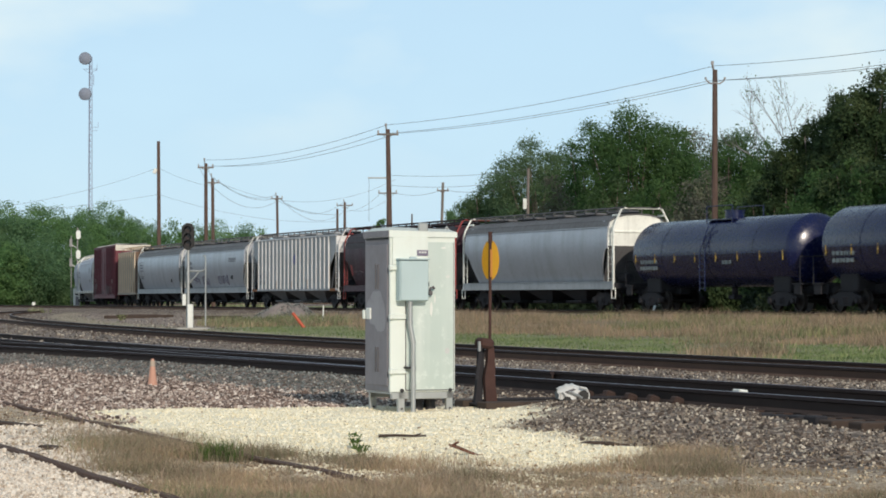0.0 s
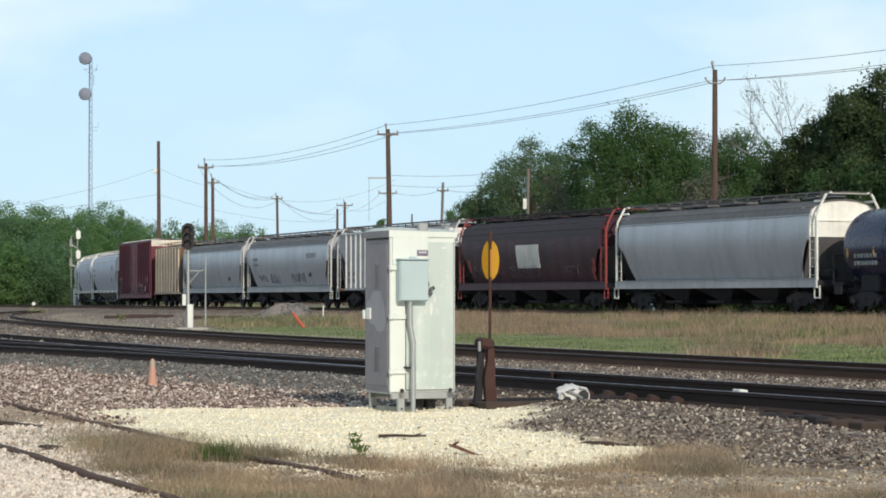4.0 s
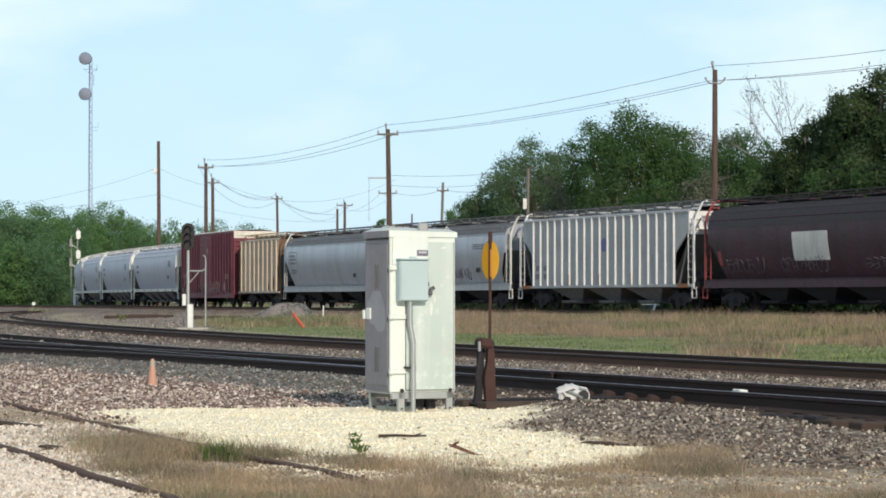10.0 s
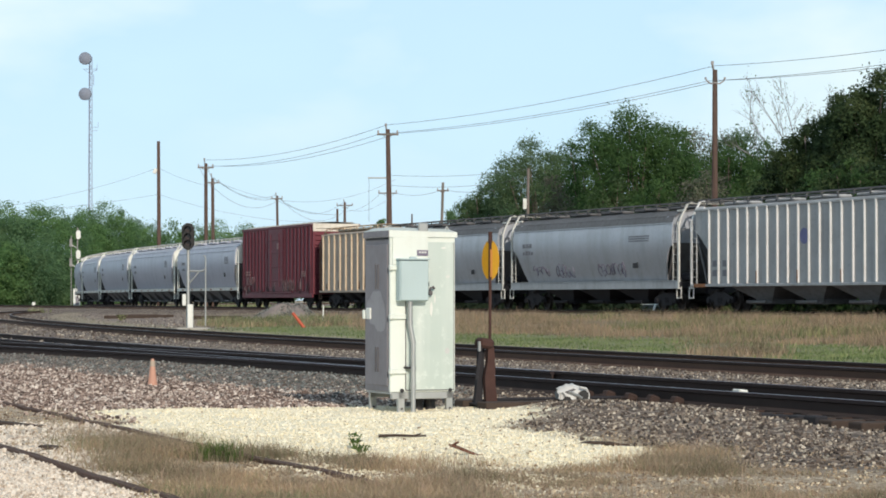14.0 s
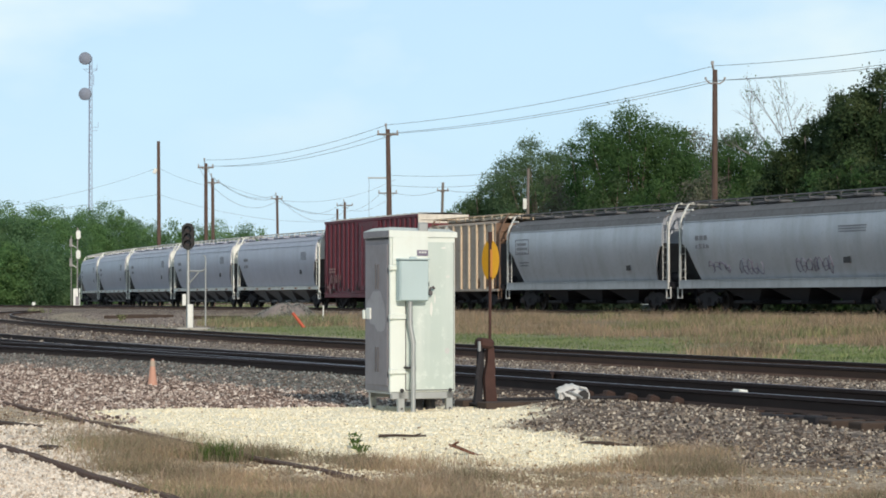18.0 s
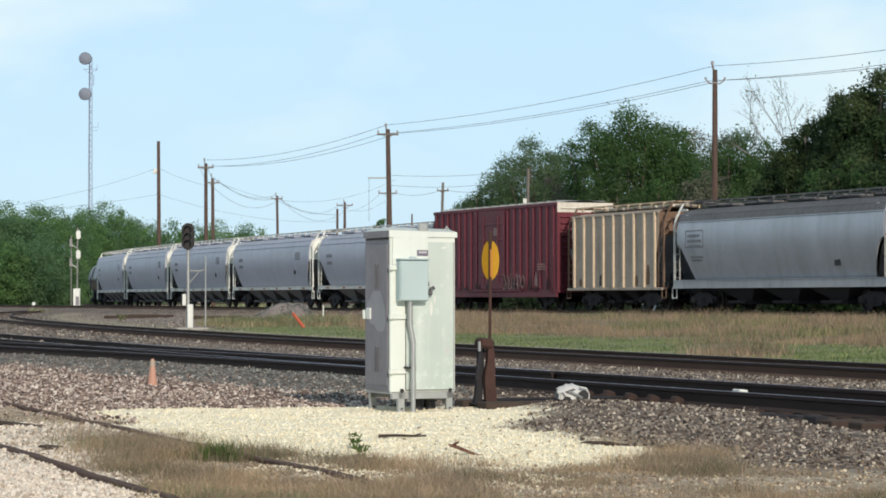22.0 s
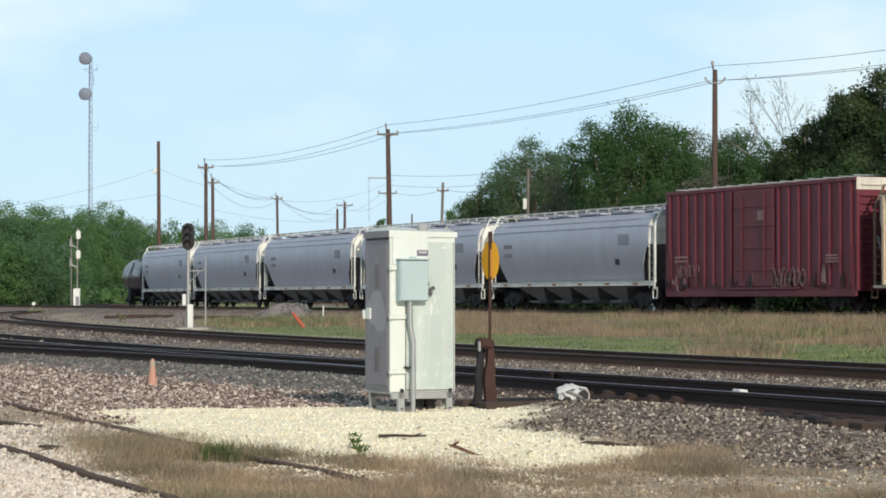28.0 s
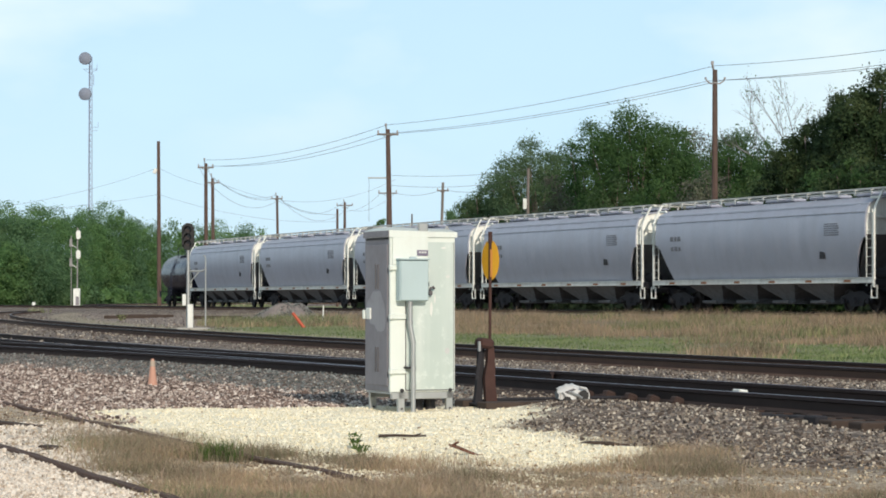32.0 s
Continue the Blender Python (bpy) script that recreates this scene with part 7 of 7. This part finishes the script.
# undergrowth between the trunks, in dark leaf tones that carry the shade there
for i in range(22):
    q = i / 21
    ux, uy = 4.0 + 19.5 * q + random.uniform(-0.4, 0.4), 176.0 - 62.0 * q + random.uniform(-2, 2)
    if abs(float(TRACK_T.side(np.array([ux]), np.array([uy]))[0])) < 6.0:
        uy += 8.0
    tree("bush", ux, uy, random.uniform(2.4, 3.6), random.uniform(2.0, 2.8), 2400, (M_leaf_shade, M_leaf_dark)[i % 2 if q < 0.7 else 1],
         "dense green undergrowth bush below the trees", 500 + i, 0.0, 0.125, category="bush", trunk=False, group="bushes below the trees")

# dark trees added unseen at right, to shade the strip behind the main track
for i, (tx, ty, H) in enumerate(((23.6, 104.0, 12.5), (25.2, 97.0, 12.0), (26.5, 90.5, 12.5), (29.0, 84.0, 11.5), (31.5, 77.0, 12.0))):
    tree("tree", tx, ty, H, 3.2, 5000, M_leaf_dark, "dark green dense tree, shade in its leaf colour", 160 + i, 0.03, 0.22)

# low scrub added close behind the main track; near-black leaves stand for shade
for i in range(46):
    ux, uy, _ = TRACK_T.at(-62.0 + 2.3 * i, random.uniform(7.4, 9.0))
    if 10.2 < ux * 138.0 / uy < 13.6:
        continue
    tree("bush", ux, uy, random.uniform(1.9, 2.5), random.uniform(1.5, 2.1), 1800, M_scrub_shade, "low scrub added behind the main track, shade in its leaf colour", 820 + i, 0.0, 0.15, category="bush", trunk=False, group="scrub behind the main track")

# Bush added to cover the sunlit pole foot; dark leaves stand for shade.
px, py = (12.26, 110.80)
tree("bush", px, py, 1.7, 1.0, 3000, M_leaf_dark, "dark low scrub added at the foot of a utility pole", 610, 0.0, 0.13, category="bush", trunk=False, group="bushes below the trees")

LEFT_TREES = (
    (-61.5, 315, 13.0, 6.0), (-55.8, 300, 11.9, 5.2), (-54.3, 305, 12.3, 5.0), (-51.1, 300, 11.6, 4.8), (-52.0, 318, 12.5, 5.0), (-51.3, 326, 12.5, 5.0),
    (-51.0, 338, 12.7, 4.6), (-51.0, 352, 13.6, 5.0), (-49.6, 362, 14.7, 5.0), (-48.5, 366, 14.0, 4.4), (-47.0, 372, 12.6, 4.6), (-45.9, 380, 12.2, 4.6),
    (-49.6, 350, 11.3, 4.0), (-48.8, 285, 8.0, 4.2), (-50.9, 282, 7.6, 4.2), (-47.2, 292, 7.5, 4.0), (-48.2, 312, 7.3, 3.6), (-51.5, 348, 7.2, 4.0),
    (-48.8, 352, 8.1, 4.0), (-47.3, 362, 8.3, 4.0), (-46.0, 372, 8.1, 4.0), (-45.7, 400, 9.1, 5.0), (-48.5, 440, 14.4, 6.0), (-45.7, 450, 14.3, 6.0),
    (-42.5, 460, 15.3, 6.0), (-39.1, 470, 14.9, 6.0), (-36.9, 480, 14.3, 5.0), (-45.2, 430, 8.7, 5.0), (-41.7, 440, 8.4, 5.0), (-38.4, 450, 8.1, 5.0),
    (-13.5, 520, 17.4, 2.4), (1.2, 330, 11.9, 2.4), (2.4, 330, 11.1, 2.8), (-31.6, 480, 7.5, 6.0), (-24.9, 480, 7.5, 6.0), (-18.2, 480, 7.5, 6.0),
    (-4.9, 480, 8.6, 6.0),
)
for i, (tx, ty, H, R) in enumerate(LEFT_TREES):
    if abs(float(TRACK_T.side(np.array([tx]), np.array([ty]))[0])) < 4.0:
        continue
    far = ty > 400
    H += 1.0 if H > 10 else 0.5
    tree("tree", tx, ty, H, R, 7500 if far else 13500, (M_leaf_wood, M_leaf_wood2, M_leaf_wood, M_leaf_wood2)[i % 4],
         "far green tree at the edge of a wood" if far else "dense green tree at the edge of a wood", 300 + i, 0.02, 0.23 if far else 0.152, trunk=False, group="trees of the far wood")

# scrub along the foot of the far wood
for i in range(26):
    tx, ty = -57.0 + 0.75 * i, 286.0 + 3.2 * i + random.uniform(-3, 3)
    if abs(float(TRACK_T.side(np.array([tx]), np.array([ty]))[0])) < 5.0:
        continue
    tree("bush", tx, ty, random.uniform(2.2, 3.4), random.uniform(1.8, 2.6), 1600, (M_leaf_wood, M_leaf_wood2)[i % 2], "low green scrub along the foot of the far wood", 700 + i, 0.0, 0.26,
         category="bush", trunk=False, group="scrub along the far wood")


# ---- grass, weeds and loose stones ----
def grass_material(name, stops):
    mat, nt, b = base_mat(name, 0.85)
    g = nt.nodes.new("ShaderNodeNewGeometry")
    c = ramp(nt, g.outputs["Random Per Island"], stops)
    patch = mixed(nt, 0.45, noise_node(nt, coords(nt), 0.45, 3), noise_node(nt, coords(nt), 1.9, 3))
    c = mixed(nt, 1.0, c, ramp(nt, patch, [(0.37, (0.52, 0.58, 0.52)), (0.5, grey(1.0)), (0.63, (1.6, 1.48, 1.38))]), "MULTIPLY")
    nt.links.new(c, b.inputs["Base Color"])
    tr = nt.nodes.new("ShaderNodeBsdfTranslucent")
    nt.links.new(c, tr.inputs["Color"])
    mx = nt.nodes.new("ShaderNodeMixShader")
    mx.inputs[0].default_value = 0.25
    nt.links.new(b.outputs[0], mx.inputs[1])
    nt.links.new(tr.outputs[0], mx.inputs[2])
    nt.links.new(mx.outputs[0], nt.nodes["Material Output"].inputs["Surface"])
    return mat


M_dry = grass_material("dry_grass", [(0.0, (0.25, 0.182, 0.125)), (0.4, (0.32, 0.240, 0.168)), (0.80, (0.40, 0.31, 0.22)), (0.82, (0.22, 0.20, 0.11)), (1.0, (0.27, 0.24, 0.14))])
M_dry_near = grass_material("near_dry_grass", [(0.0, (0.19, 0.138, 0.094)), (0.4, (0.30, 0.226, 0.155)), (0.82, (0.47, 0.375, 0.26)), (0.85, (0.20, 0.20, 0.11)), (1.0, (0.28, 0.27, 0.16))])
M_near_green = grass_material("near_green_grass", [(0.0, (0.12, 0.15, 0.07)), (0.6, (0.21, 0.235, 0.12)), (1.0, (0.36, 0.34, 0.21))])
M_green = grass_material("green_grass", [(0.0, (0.125, 0.175, 0.068)), (0.6, (0.155, 0.215, 0.085)), (1.0, (0.23, 0.255, 0.12))])
M_weed = grass_material("green_weed", [(0.0, (0.045, 0.085, 0.018)), (1.0, (0.12, 0.19, 0.04))])


M_stalk = grass_material("pale_stalks", [(0.0, (0.30, 0.22, 0.17)), (0.6, (0.42, 0.33, 0.25)), (1.0, (0.34, 0.31, 0.20))])
M_verge = grass_material("verge_weed", [(0.0, (0.11, 0.13, 0.06)), (0.7, (0.21, 0.23, 0.11)), (1.0, (0.34, 0.30, 0.17))])


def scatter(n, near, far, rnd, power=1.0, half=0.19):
    """Random points of the yard in a wedge that widens from the camera, more of them at its near end where power is
    above 1.
    """
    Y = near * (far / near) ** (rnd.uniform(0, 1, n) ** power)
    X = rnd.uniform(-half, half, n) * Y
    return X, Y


def blades(name, X, Y, tall, wide, mat, rnd, label, lean=0.35):
    n = len(X)
    Z = height(X, Y) - 0.01
    a = rnd.uniform(0, 6.283, n)
    h = tall * rnd.uniform(0.5, 1.2, n)
    w = wide * rnd.uniform(0.6, 1.3, n)
    lx, ly = rnd.normal(0, lean, n) * h, rnd.normal(0, lean, n) * h
    b = np.stack([X, Y, Z], -1)
    side = np.stack([np.cos(a), np.sin(a), np.zeros(n)], -1) * w[:, None] / 2
    mid = b + np.stack([lx * 0.35, ly * 0.35, h * 0.6], -1)
    tip = b + np.stack([lx, ly, h], -1)
    v = np.stack([b - side, b + side, mid + side * 0.75, mid - side * 0.75, tip], 1).reshape(-1, 3)
    k = np.arange(n)[:, None] * 5
    f = np.concatenate([k + np.array([[0, 1, 2]]), k + np.array([[0, 2, 3]]), k + np.array([[3, 2, 4]])])
    tagged(new(name, quick_mesh(name, v, f, mat)), label, "grass", kind="stuff")


rg = np.random.default_rng(21)
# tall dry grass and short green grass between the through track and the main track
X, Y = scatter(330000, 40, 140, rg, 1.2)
db, dt = TRACK_B.side(X, Y), TRACK_T.side(X, Y)
lime, road, pink, greyb, green, bare = ground_kinds(X, Y)
zone, clump = dry_zone(X, Y)
left_thin = 1 - 0.75 * smooth(-3.0, -8.0, X)
keep = rg.uniform(0, 1, len(X)) < zone * (0.16 + 0.84 * np.clip(1.4 * clump + 0.4 + 0.5 * wob(X, Y, 1.1, 3.0), 0, 1)) * (1 - bare) * left_thin
blades("dry_grass", X[keep], Y[keep], np.maximum(0.05, 0.20 + 0.32 * clump + 0.10 * wob(X, Y, 3.7, 0.1) + 0.14 * wob(X, Y, 0.31, 2.0))[keep], 0.013, M_dry, rg, "tall dry tan grass along the main track", 0.55)
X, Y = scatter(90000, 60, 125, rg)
db, dt = TRACK_B.side(X, Y), TRACK_T.side(X, Y)
rank = smooth(0.38, 0.75, wob(X, Y, 0.42, 4.1) + 0.4 * wob(X, Y, 1.3, 0.6)) * smooth(9.0, 11.0, db) * smooth(-3.0, -4.5, dt) * smooth(-3.0, 2.0, X)
keep = rg.uniform(0, 1, len(X)) < rank
blades("rank_grass", X[keep], Y[keep], 0.34, 0.016, M_verge, rg, "rank green-brown grass clumps among the dry grass", 0.5)
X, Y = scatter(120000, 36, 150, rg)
db, dt = TRACK_B.side(X, Y), TRACK_T.side(X, Y)
clump = wob(X, Y, 0.8, 0.7)
green, bare = ground_kinds(X, Y)[4:]
keep = rg.uniform(0, 1, len(X)) < green * (1 - bare) * (1 - 0.85 * dry_zone(X, Y)[0]) * smooth(2.4, 3.4, db) * (0.4 + 0.6 * smooth(-0.6, 0.4, clump)) * smooth(0.2, 0.8, green + 0.3)
blades("green_grass", X[keep], Y[keep], 0.065, 0.026, M_green, rg, "short green grass beside the through track", 0.4)
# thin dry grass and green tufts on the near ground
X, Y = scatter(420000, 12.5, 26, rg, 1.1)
lime, road, pink, greyb, green, bare = ground_kinds(X, Y)
dsp = SPUR.side(X, Y)
clump = wob(X, Y, 1.3, 0.5) * 0.5 + wob(X, Y, 3.1, 1.9) * 0.3 + wob(X, Y, 7.7, 0.7) * 0.2
# grass thickens between the old rails and along the limestone's near edge
thick = np.exp(-((dsp + 0.05) / 0.60) ** 4) * smooth(-0.168, -0.125, X / Y) + 0.9 * smooth(0.0, 0.5, dsp - 0.7) * smooth(-0.12, -0.07, X / Y)
edge = np.exp(-((inside(X, Y, LIME_POLY) + 0.05) / 0.35) ** 2) * smooth(22.5, 19.5, Y) * smooth(0.02, -0.03, X / Y)
open_soil = (1 - lime) * (1 - road) * (1 - pink) * (1 - greyb) * smooth(-3.5, -4.5, TRACK_A.side(X, Y))
thick = np.maximum(thick, 1.0 * smooth(-0.05, 0.0, X / Y) * smooth(0.13, 0.09, X / Y) * smooth(20.0, 18.5, Y))
soil = np.clip(open_soil * thick + 0.8 * edge * (1 - road) * smooth(0.8, 1.0, dsp), 0, 1)
tuft = smooth(-0.3, 0.35, clump + 0.30 * smooth(0.9, 0.5, np.abs(dsp)) * smooth(-0.02, -0.07, X / Y)) * (1 - 0.75 * smooth(-0.06, 0.0, X / Y) * smooth(0.0, -0.4, wob(X, Y, 2.6, 3.3) + 0.5 * wob(X, Y, 6.5, 1.2)))
keep = rg.uniform(0, 1, len(X)) < np.clip(soil * (0.03 + 0.85 * tuft), 0, 0.95)
tall = ((0.045 + 0.080 * tuft) * (1 - 0.35 * smooth(-0.02, 0.03, X / Y)) * (1 - 0.45 * smooth(17.0, 15.0, Y) * smooth(-0.03, -0.06, X / Y)))[keep]
blades("dry_grass", X[keep], Y[keep], tall, 0.0036, M_dry_near, rg, "fine dry brown grass on the near gravel", 0.55)
keep = rg.uniform(0, 1, len(X)) < soil * smooth(0.0, 0.5, clump + 0.25 * wob(X, Y, 0.9, 4.0)) * smooth(0.9, 0.1, np.abs(dsp) - 0.9) * 0.55 * (1 - 0.85 * smooth(-0.07, 0.0, X / Y))
blades("green_grass", X[keep], Y[keep], 0.085, 0.0045, M_near_green, rg, "grey-green grass tufts between the old rails", 0.5)
stalk = rg.uniform(0, 1, len(X)) < np.clip(soil, 0, 1) * smooth(-0.1, 0.5, clump) * 0.05
blades("seed_stalks", X[stalk], Y[stalk], 0.20, 0.0028, M_stalk, rg, "thin pale grass stalks standing over the near grass", 0.45)
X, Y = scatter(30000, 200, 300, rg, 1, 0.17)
dt = TRACK_T.side(X, Y)
keep = (np.abs(dt) > 3.0) & (np.abs(TRACK_C.side(X, Y)) > 3.2) & (X < -20)
blades("dry_grass", X[keep], Y[keep], 0.5, 0.08, M_near_green, rg, "rough grass at the foot of the far wood", 0.4)


def weed(x, y, h, r, n, seed, label, mat=None):
    rnd = np.random.default_rng(seed)
    z = ground_z(x, y)
    root = thing("weed", pose(x, y, z), label, "weed", "weeds on the gravel")
    for i in range(9):
        a = rnd.uniform(0, 6.28)
        part("stem", Geo().tube([(0, 0, -0.02), (math.cos(a) * r * 0.4, math.sin(a) * r * 0.4, h * 0.55), (math.cos(a) * r * 0.8, math.sin(a) * r * 0.8, h * rnd.uniform(0.7, 1.0))], 0.012 * h / 0.3, 4, 0.003), M_weed, root)
    q = rnd.uniform(0, 1, n)
    a = rnd.uniform(0, 6.28, n)
    rr = r * np.sqrt(rnd.uniform(0, 1, n)) * (0.4 + 0.6 * q)
    pts = np.stack([rr * np.cos(a), rr * np.sin(a), h * q], -1)
    v, f = leaf_cards(pts, 0.09 * h / 0.3 * 0.6, rnd)
    ob = new("leaves", quick_mesh("leaves", v, f, mat or M_weed))
    ob.parent = root


for i, ((wx, wy), h, r, n) in enumerate((
    ((-0.69, 19.20), 0.12, 0.07, 40), ((-0.61, 18.30), 0.10, 0.08, 40),
    ((-16.86, 128.00), 0.5, 0.4, 100), ((-6.98, 108.00), 0.45, 0.35, 110), ((-8.31, 100.00), 0.45, 0.4, 110))):
    weed(wx, wy, h if wy < 30 else 0.7 * h, r, n if wy < 30 else n // 2, 60 + i, "leafy green weed growing out of the gravel" if wy < 30 else "clump of dull green weeds on the verge", None if wy < 30 else M_verge)
# rough grass at the foot of the gravel pile and round the signal
tg = np.random.default_rng(8)
for mat, num, words in ((M_dry, 5200, "tan grass at the foot of the gravel pile"), (M_near_green, 3600, "dull green grass at the foot of the gravel pile")):
    cx, cy = np.array([(-8.23, 99.00), (-7.46, 98.00), (-6.84, 104.00), (-5.70, 101.00), (-4.63, 98.00), (-9.27, 103.00)])[tg.integers(0, 6, num)].T
    blades("rough_grass", cx + tg.normal(0, 0.55, num), cy + tg.normal(0, 1.6, num), (0.28 if mat is M_dry else 0.42) * tg.uniform(0.5, 1.2, num), 0.022, mat, tg, words, 0.5)
# a tussock beside the old spur
tx, ty = (-1.64, 17.90)
tus = np.random.default_rng(5)
X, Y = tx + tus.normal(0, 0.085, 260), ty + tus.normal(0, 0.09, 260)
blades("grass_tussock", X, Y, 0.17, 0.006, M_weed, tus, "thick green grass tussock beside the old spur", 0.45)
X, Y = tx - 0.1 + tus.normal(0, 0.35, 420), ty + 0.2 + tus.normal(0, 0.3, 420)
blades("dry_tussock", X, Y, 0.15, 0.005, M_dry, tus, "dry grass round the green tussock", 0.5)


def stones(name, n, near, far, which, lo, hi, mat, label, seed, power=1.0, half=0.19):
    rnd = np.random.default_rng(seed)
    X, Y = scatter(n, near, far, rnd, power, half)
    keep = rnd.uniform(0, 1, n) < which(X, Y)
    X, Y = X[keep], Y[keep]
    s = rnd.uniform(lo, hi, len(X)) * rnd.choice([0.8, 1.0, 1.0, 1.25], len(X))
    pts = np.stack([X, Y, height(X, Y) + s * 0.12], -1)
    tagged(stone_cloud(name, pts, s, mat, None, rnd), label, "gravel", kind="stuff")


def not_lime(X, Y, k):
    q = ground_kinds(X, Y)
    return q[k] * (1 - q[0])


def slate(X, Y):
    """The greyer strip of ballast on the near side of the turnout, away from the heap."""
    return smooth(1.2, -1.2, X) * smooth(0.3, -0.5, TRACK_A.side(X, Y))


stones("ballast_stones", 76000, 17, 60, lambda X, Y: not_lime(X, Y, 3) * (1 - 0.8 * slate(X, Y)), 0.014, 0.040, M_stone_grey, "loose grey-brown ballast stones round the tracks", 31, 0.9)
stones("slate_ballast_stones", 60000, 22, 75, lambda X, Y: not_lime(X, Y, 3) * slate(X, Y), 0.018, 0.046, M_stone_slate, "slate-grey ballast stones below the turnout rails", 37)
stones("far_ballast_stones", 30000, 60, 240, lambda X, Y: np.maximum(not_lime(X, Y, 3), not_lime(X, Y, 5)), 0.03, 0.075, M_stone_grey, "coarse ballast and bare gravel along the far tracks", 36)
stones("pink_ballast_stones", 150000, 23, 60, lambda X, Y: not_lime(X, Y, 2) * (1 - 0.6 * ground_kinds(X, Y)[3]), 0.020, 0.052, M_stone_pink, "loose pinkish brown ballast stones", 32, 1.0)
stones("limestone_gravel", 64000, 16, 27.5, lambda X, Y: ground_kinds(X, Y)[0], 0.009, 0.024, M_stone_lime, "bright yellow-white limestone gravel round the cabinet", 33)
stones("road_gravel", 80000, 12.5, 24, lambda X, Y: ground_kinds(X, Y)[1], 0.010, 0.030, M_stone_road, "pale crushed stone of the access road", 34)
stones("scattered_stones", 70000, 12.5, 28, lambda X, Y: 0.5 * (1 - 0.45 * smooth(0.05, 0.10, X / Y)) * (1 - ground_kinds(X, Y)[1]) * (1 - 0.9 * ground_kinds(X, Y)[0]) * (1 - 0.8 * ground_kinds(X, Y)[2]) * smooth(-3.0, -4.2, TRACK_A.side(X, Y)), 0.009, 0.026, M_stone_stray, "stray pale stones on the near ground", 35)

def spill(X, Y):
    """Limestone strewn in patches past the near edge of its bed."""
    d = inside(X, Y, LIME_POLY)
    patch = smooth(-0.15, 0.45, wob(X, Y, 1.9, 2.7) + 0.6 * wob(X, Y, 5.1, 0.9))
    return smooth(-2.6, -0.2, d) * smooth(0.1, -0.1, d) * smooth(21.5, 19.5, Y) * smooth(-0.09, -0.05, X / Y) * smooth(0.075, 0.045, X / Y) * patch * (1 - ground_kinds(X, Y)[1])


stones("limestone_spill", 52000, 12.5, 22, spill, 0.008, 0.022, M_stone_lime, "limestone chips strewn past the edge of their bed", 39)

# ---- scraps on the near gravel ----
sx, sy = (0.17, 18.40)
scrap = thing("scrap_metal", pose(sx, sy, ground_z(sx, sy) + 0.015, 0, 6, -22), "twisted rusty scrap metal on the limestone", "scrap")
part("bent_plate", Geo().box((0, 0, 0.02), (0.20, 0.07, 0.012), Matrix.Rotation(0.25, 3, "Y"), ch=0.004).box((-0.10, 0.01, 0.055), (0.07, 0.05, 0.012), Matrix.Rotation(-0.7, 3, "Y"), ch=0.004), M_rust, scrap)
part("bent_rod", Geo().tube([(-0.13, -0.02, 0.05), (-0.02, -0.05, 0.03), (0.10, -0.03, 0.0), (0.17, -0.06, 0.005)], 0.010, 6), M_rust, scrap)
sx, sy = (-0.34, 20.40)
stick = thing("stick", pose(sx, sy, ground_z(sx, sy) + 0.018), "dark broken stick lying on the limestone", "stick")
part("twig", Geo().tube([(-0.20, 0.01, 0), (-0.05, 0, 0.006), (0.10, 0.012, 0.0), (0.20, 0.0, 0.004)], 0.014, 6, 0.008), M_tie, stick)
part("side_twig", Geo().tube([(0.08, 0.01, 0.0), (0.16, 0.04, 0.02)], 0.006, 5), M_tie, stick)
sx, sy = (-0.61, 18.20)
plank = thing("board", pose(sx, sy, ground_z(sx, sy) + 0.012, 0, 0, -8), "grey weathered board half hidden in dry grass", "board")
part("timber", Geo().box((0, 0, 0), (0.26, 0.05, 0.02), ch=0.004), M_tie, plank)
part("nail", Geo().tube([(0.1, 0, 0.01), (0.1, 0, 0.03)], 0.004, 5), M_rust, plank)
for sx, sy, size, turn in ((1.30, 19.6, 0.42, 12), (1.75, 19.1, 0.2, -15)):
    clod = thing("rotten_wood", pose(sx, sy, ground_z(sx, sy) + 0.01, 0, 5, turn), "dark rotten wood scrap on the near ground", "wood scrap", "rotten wood scraps")
    part("piece", Geo().prism([(-size / 2, 0.0), (size * 0.4, -0.01), (size / 2, 0.012), (size * 0.1, 0.028), (-size * 0.3, 0.02)], -0.05, 0.04), M_tie, clod)
    part("splinter", Geo().box((size * 0.2, -0.06, 0.012), (size * 0.5, 0.03, 0.02), ch=0.005), M_tie, clod)
for (sx, sy), ln, words in (((-4.01, 22.90), 0.60, "dark rotten tie remnant in the gravel"), ((-3.08, 19.20), 0.17, "charred broken timber beside the old rail")):
    plank = thing("board", pose(sx, sy, ground_z(sx, sy) + 0.006, 0, 4, -24), words, "board")
    part("timber", Geo().box((0, 0, 0), (ln, 0.13, 0.05), ch=0.012), M_tie, plank)
    part("splinter", Geo().box((ln * 0.6, -0.03, 0.0), (ln * 0.5, 0.05, 0.035), ch=0.008), M_tie, plank)

motions()
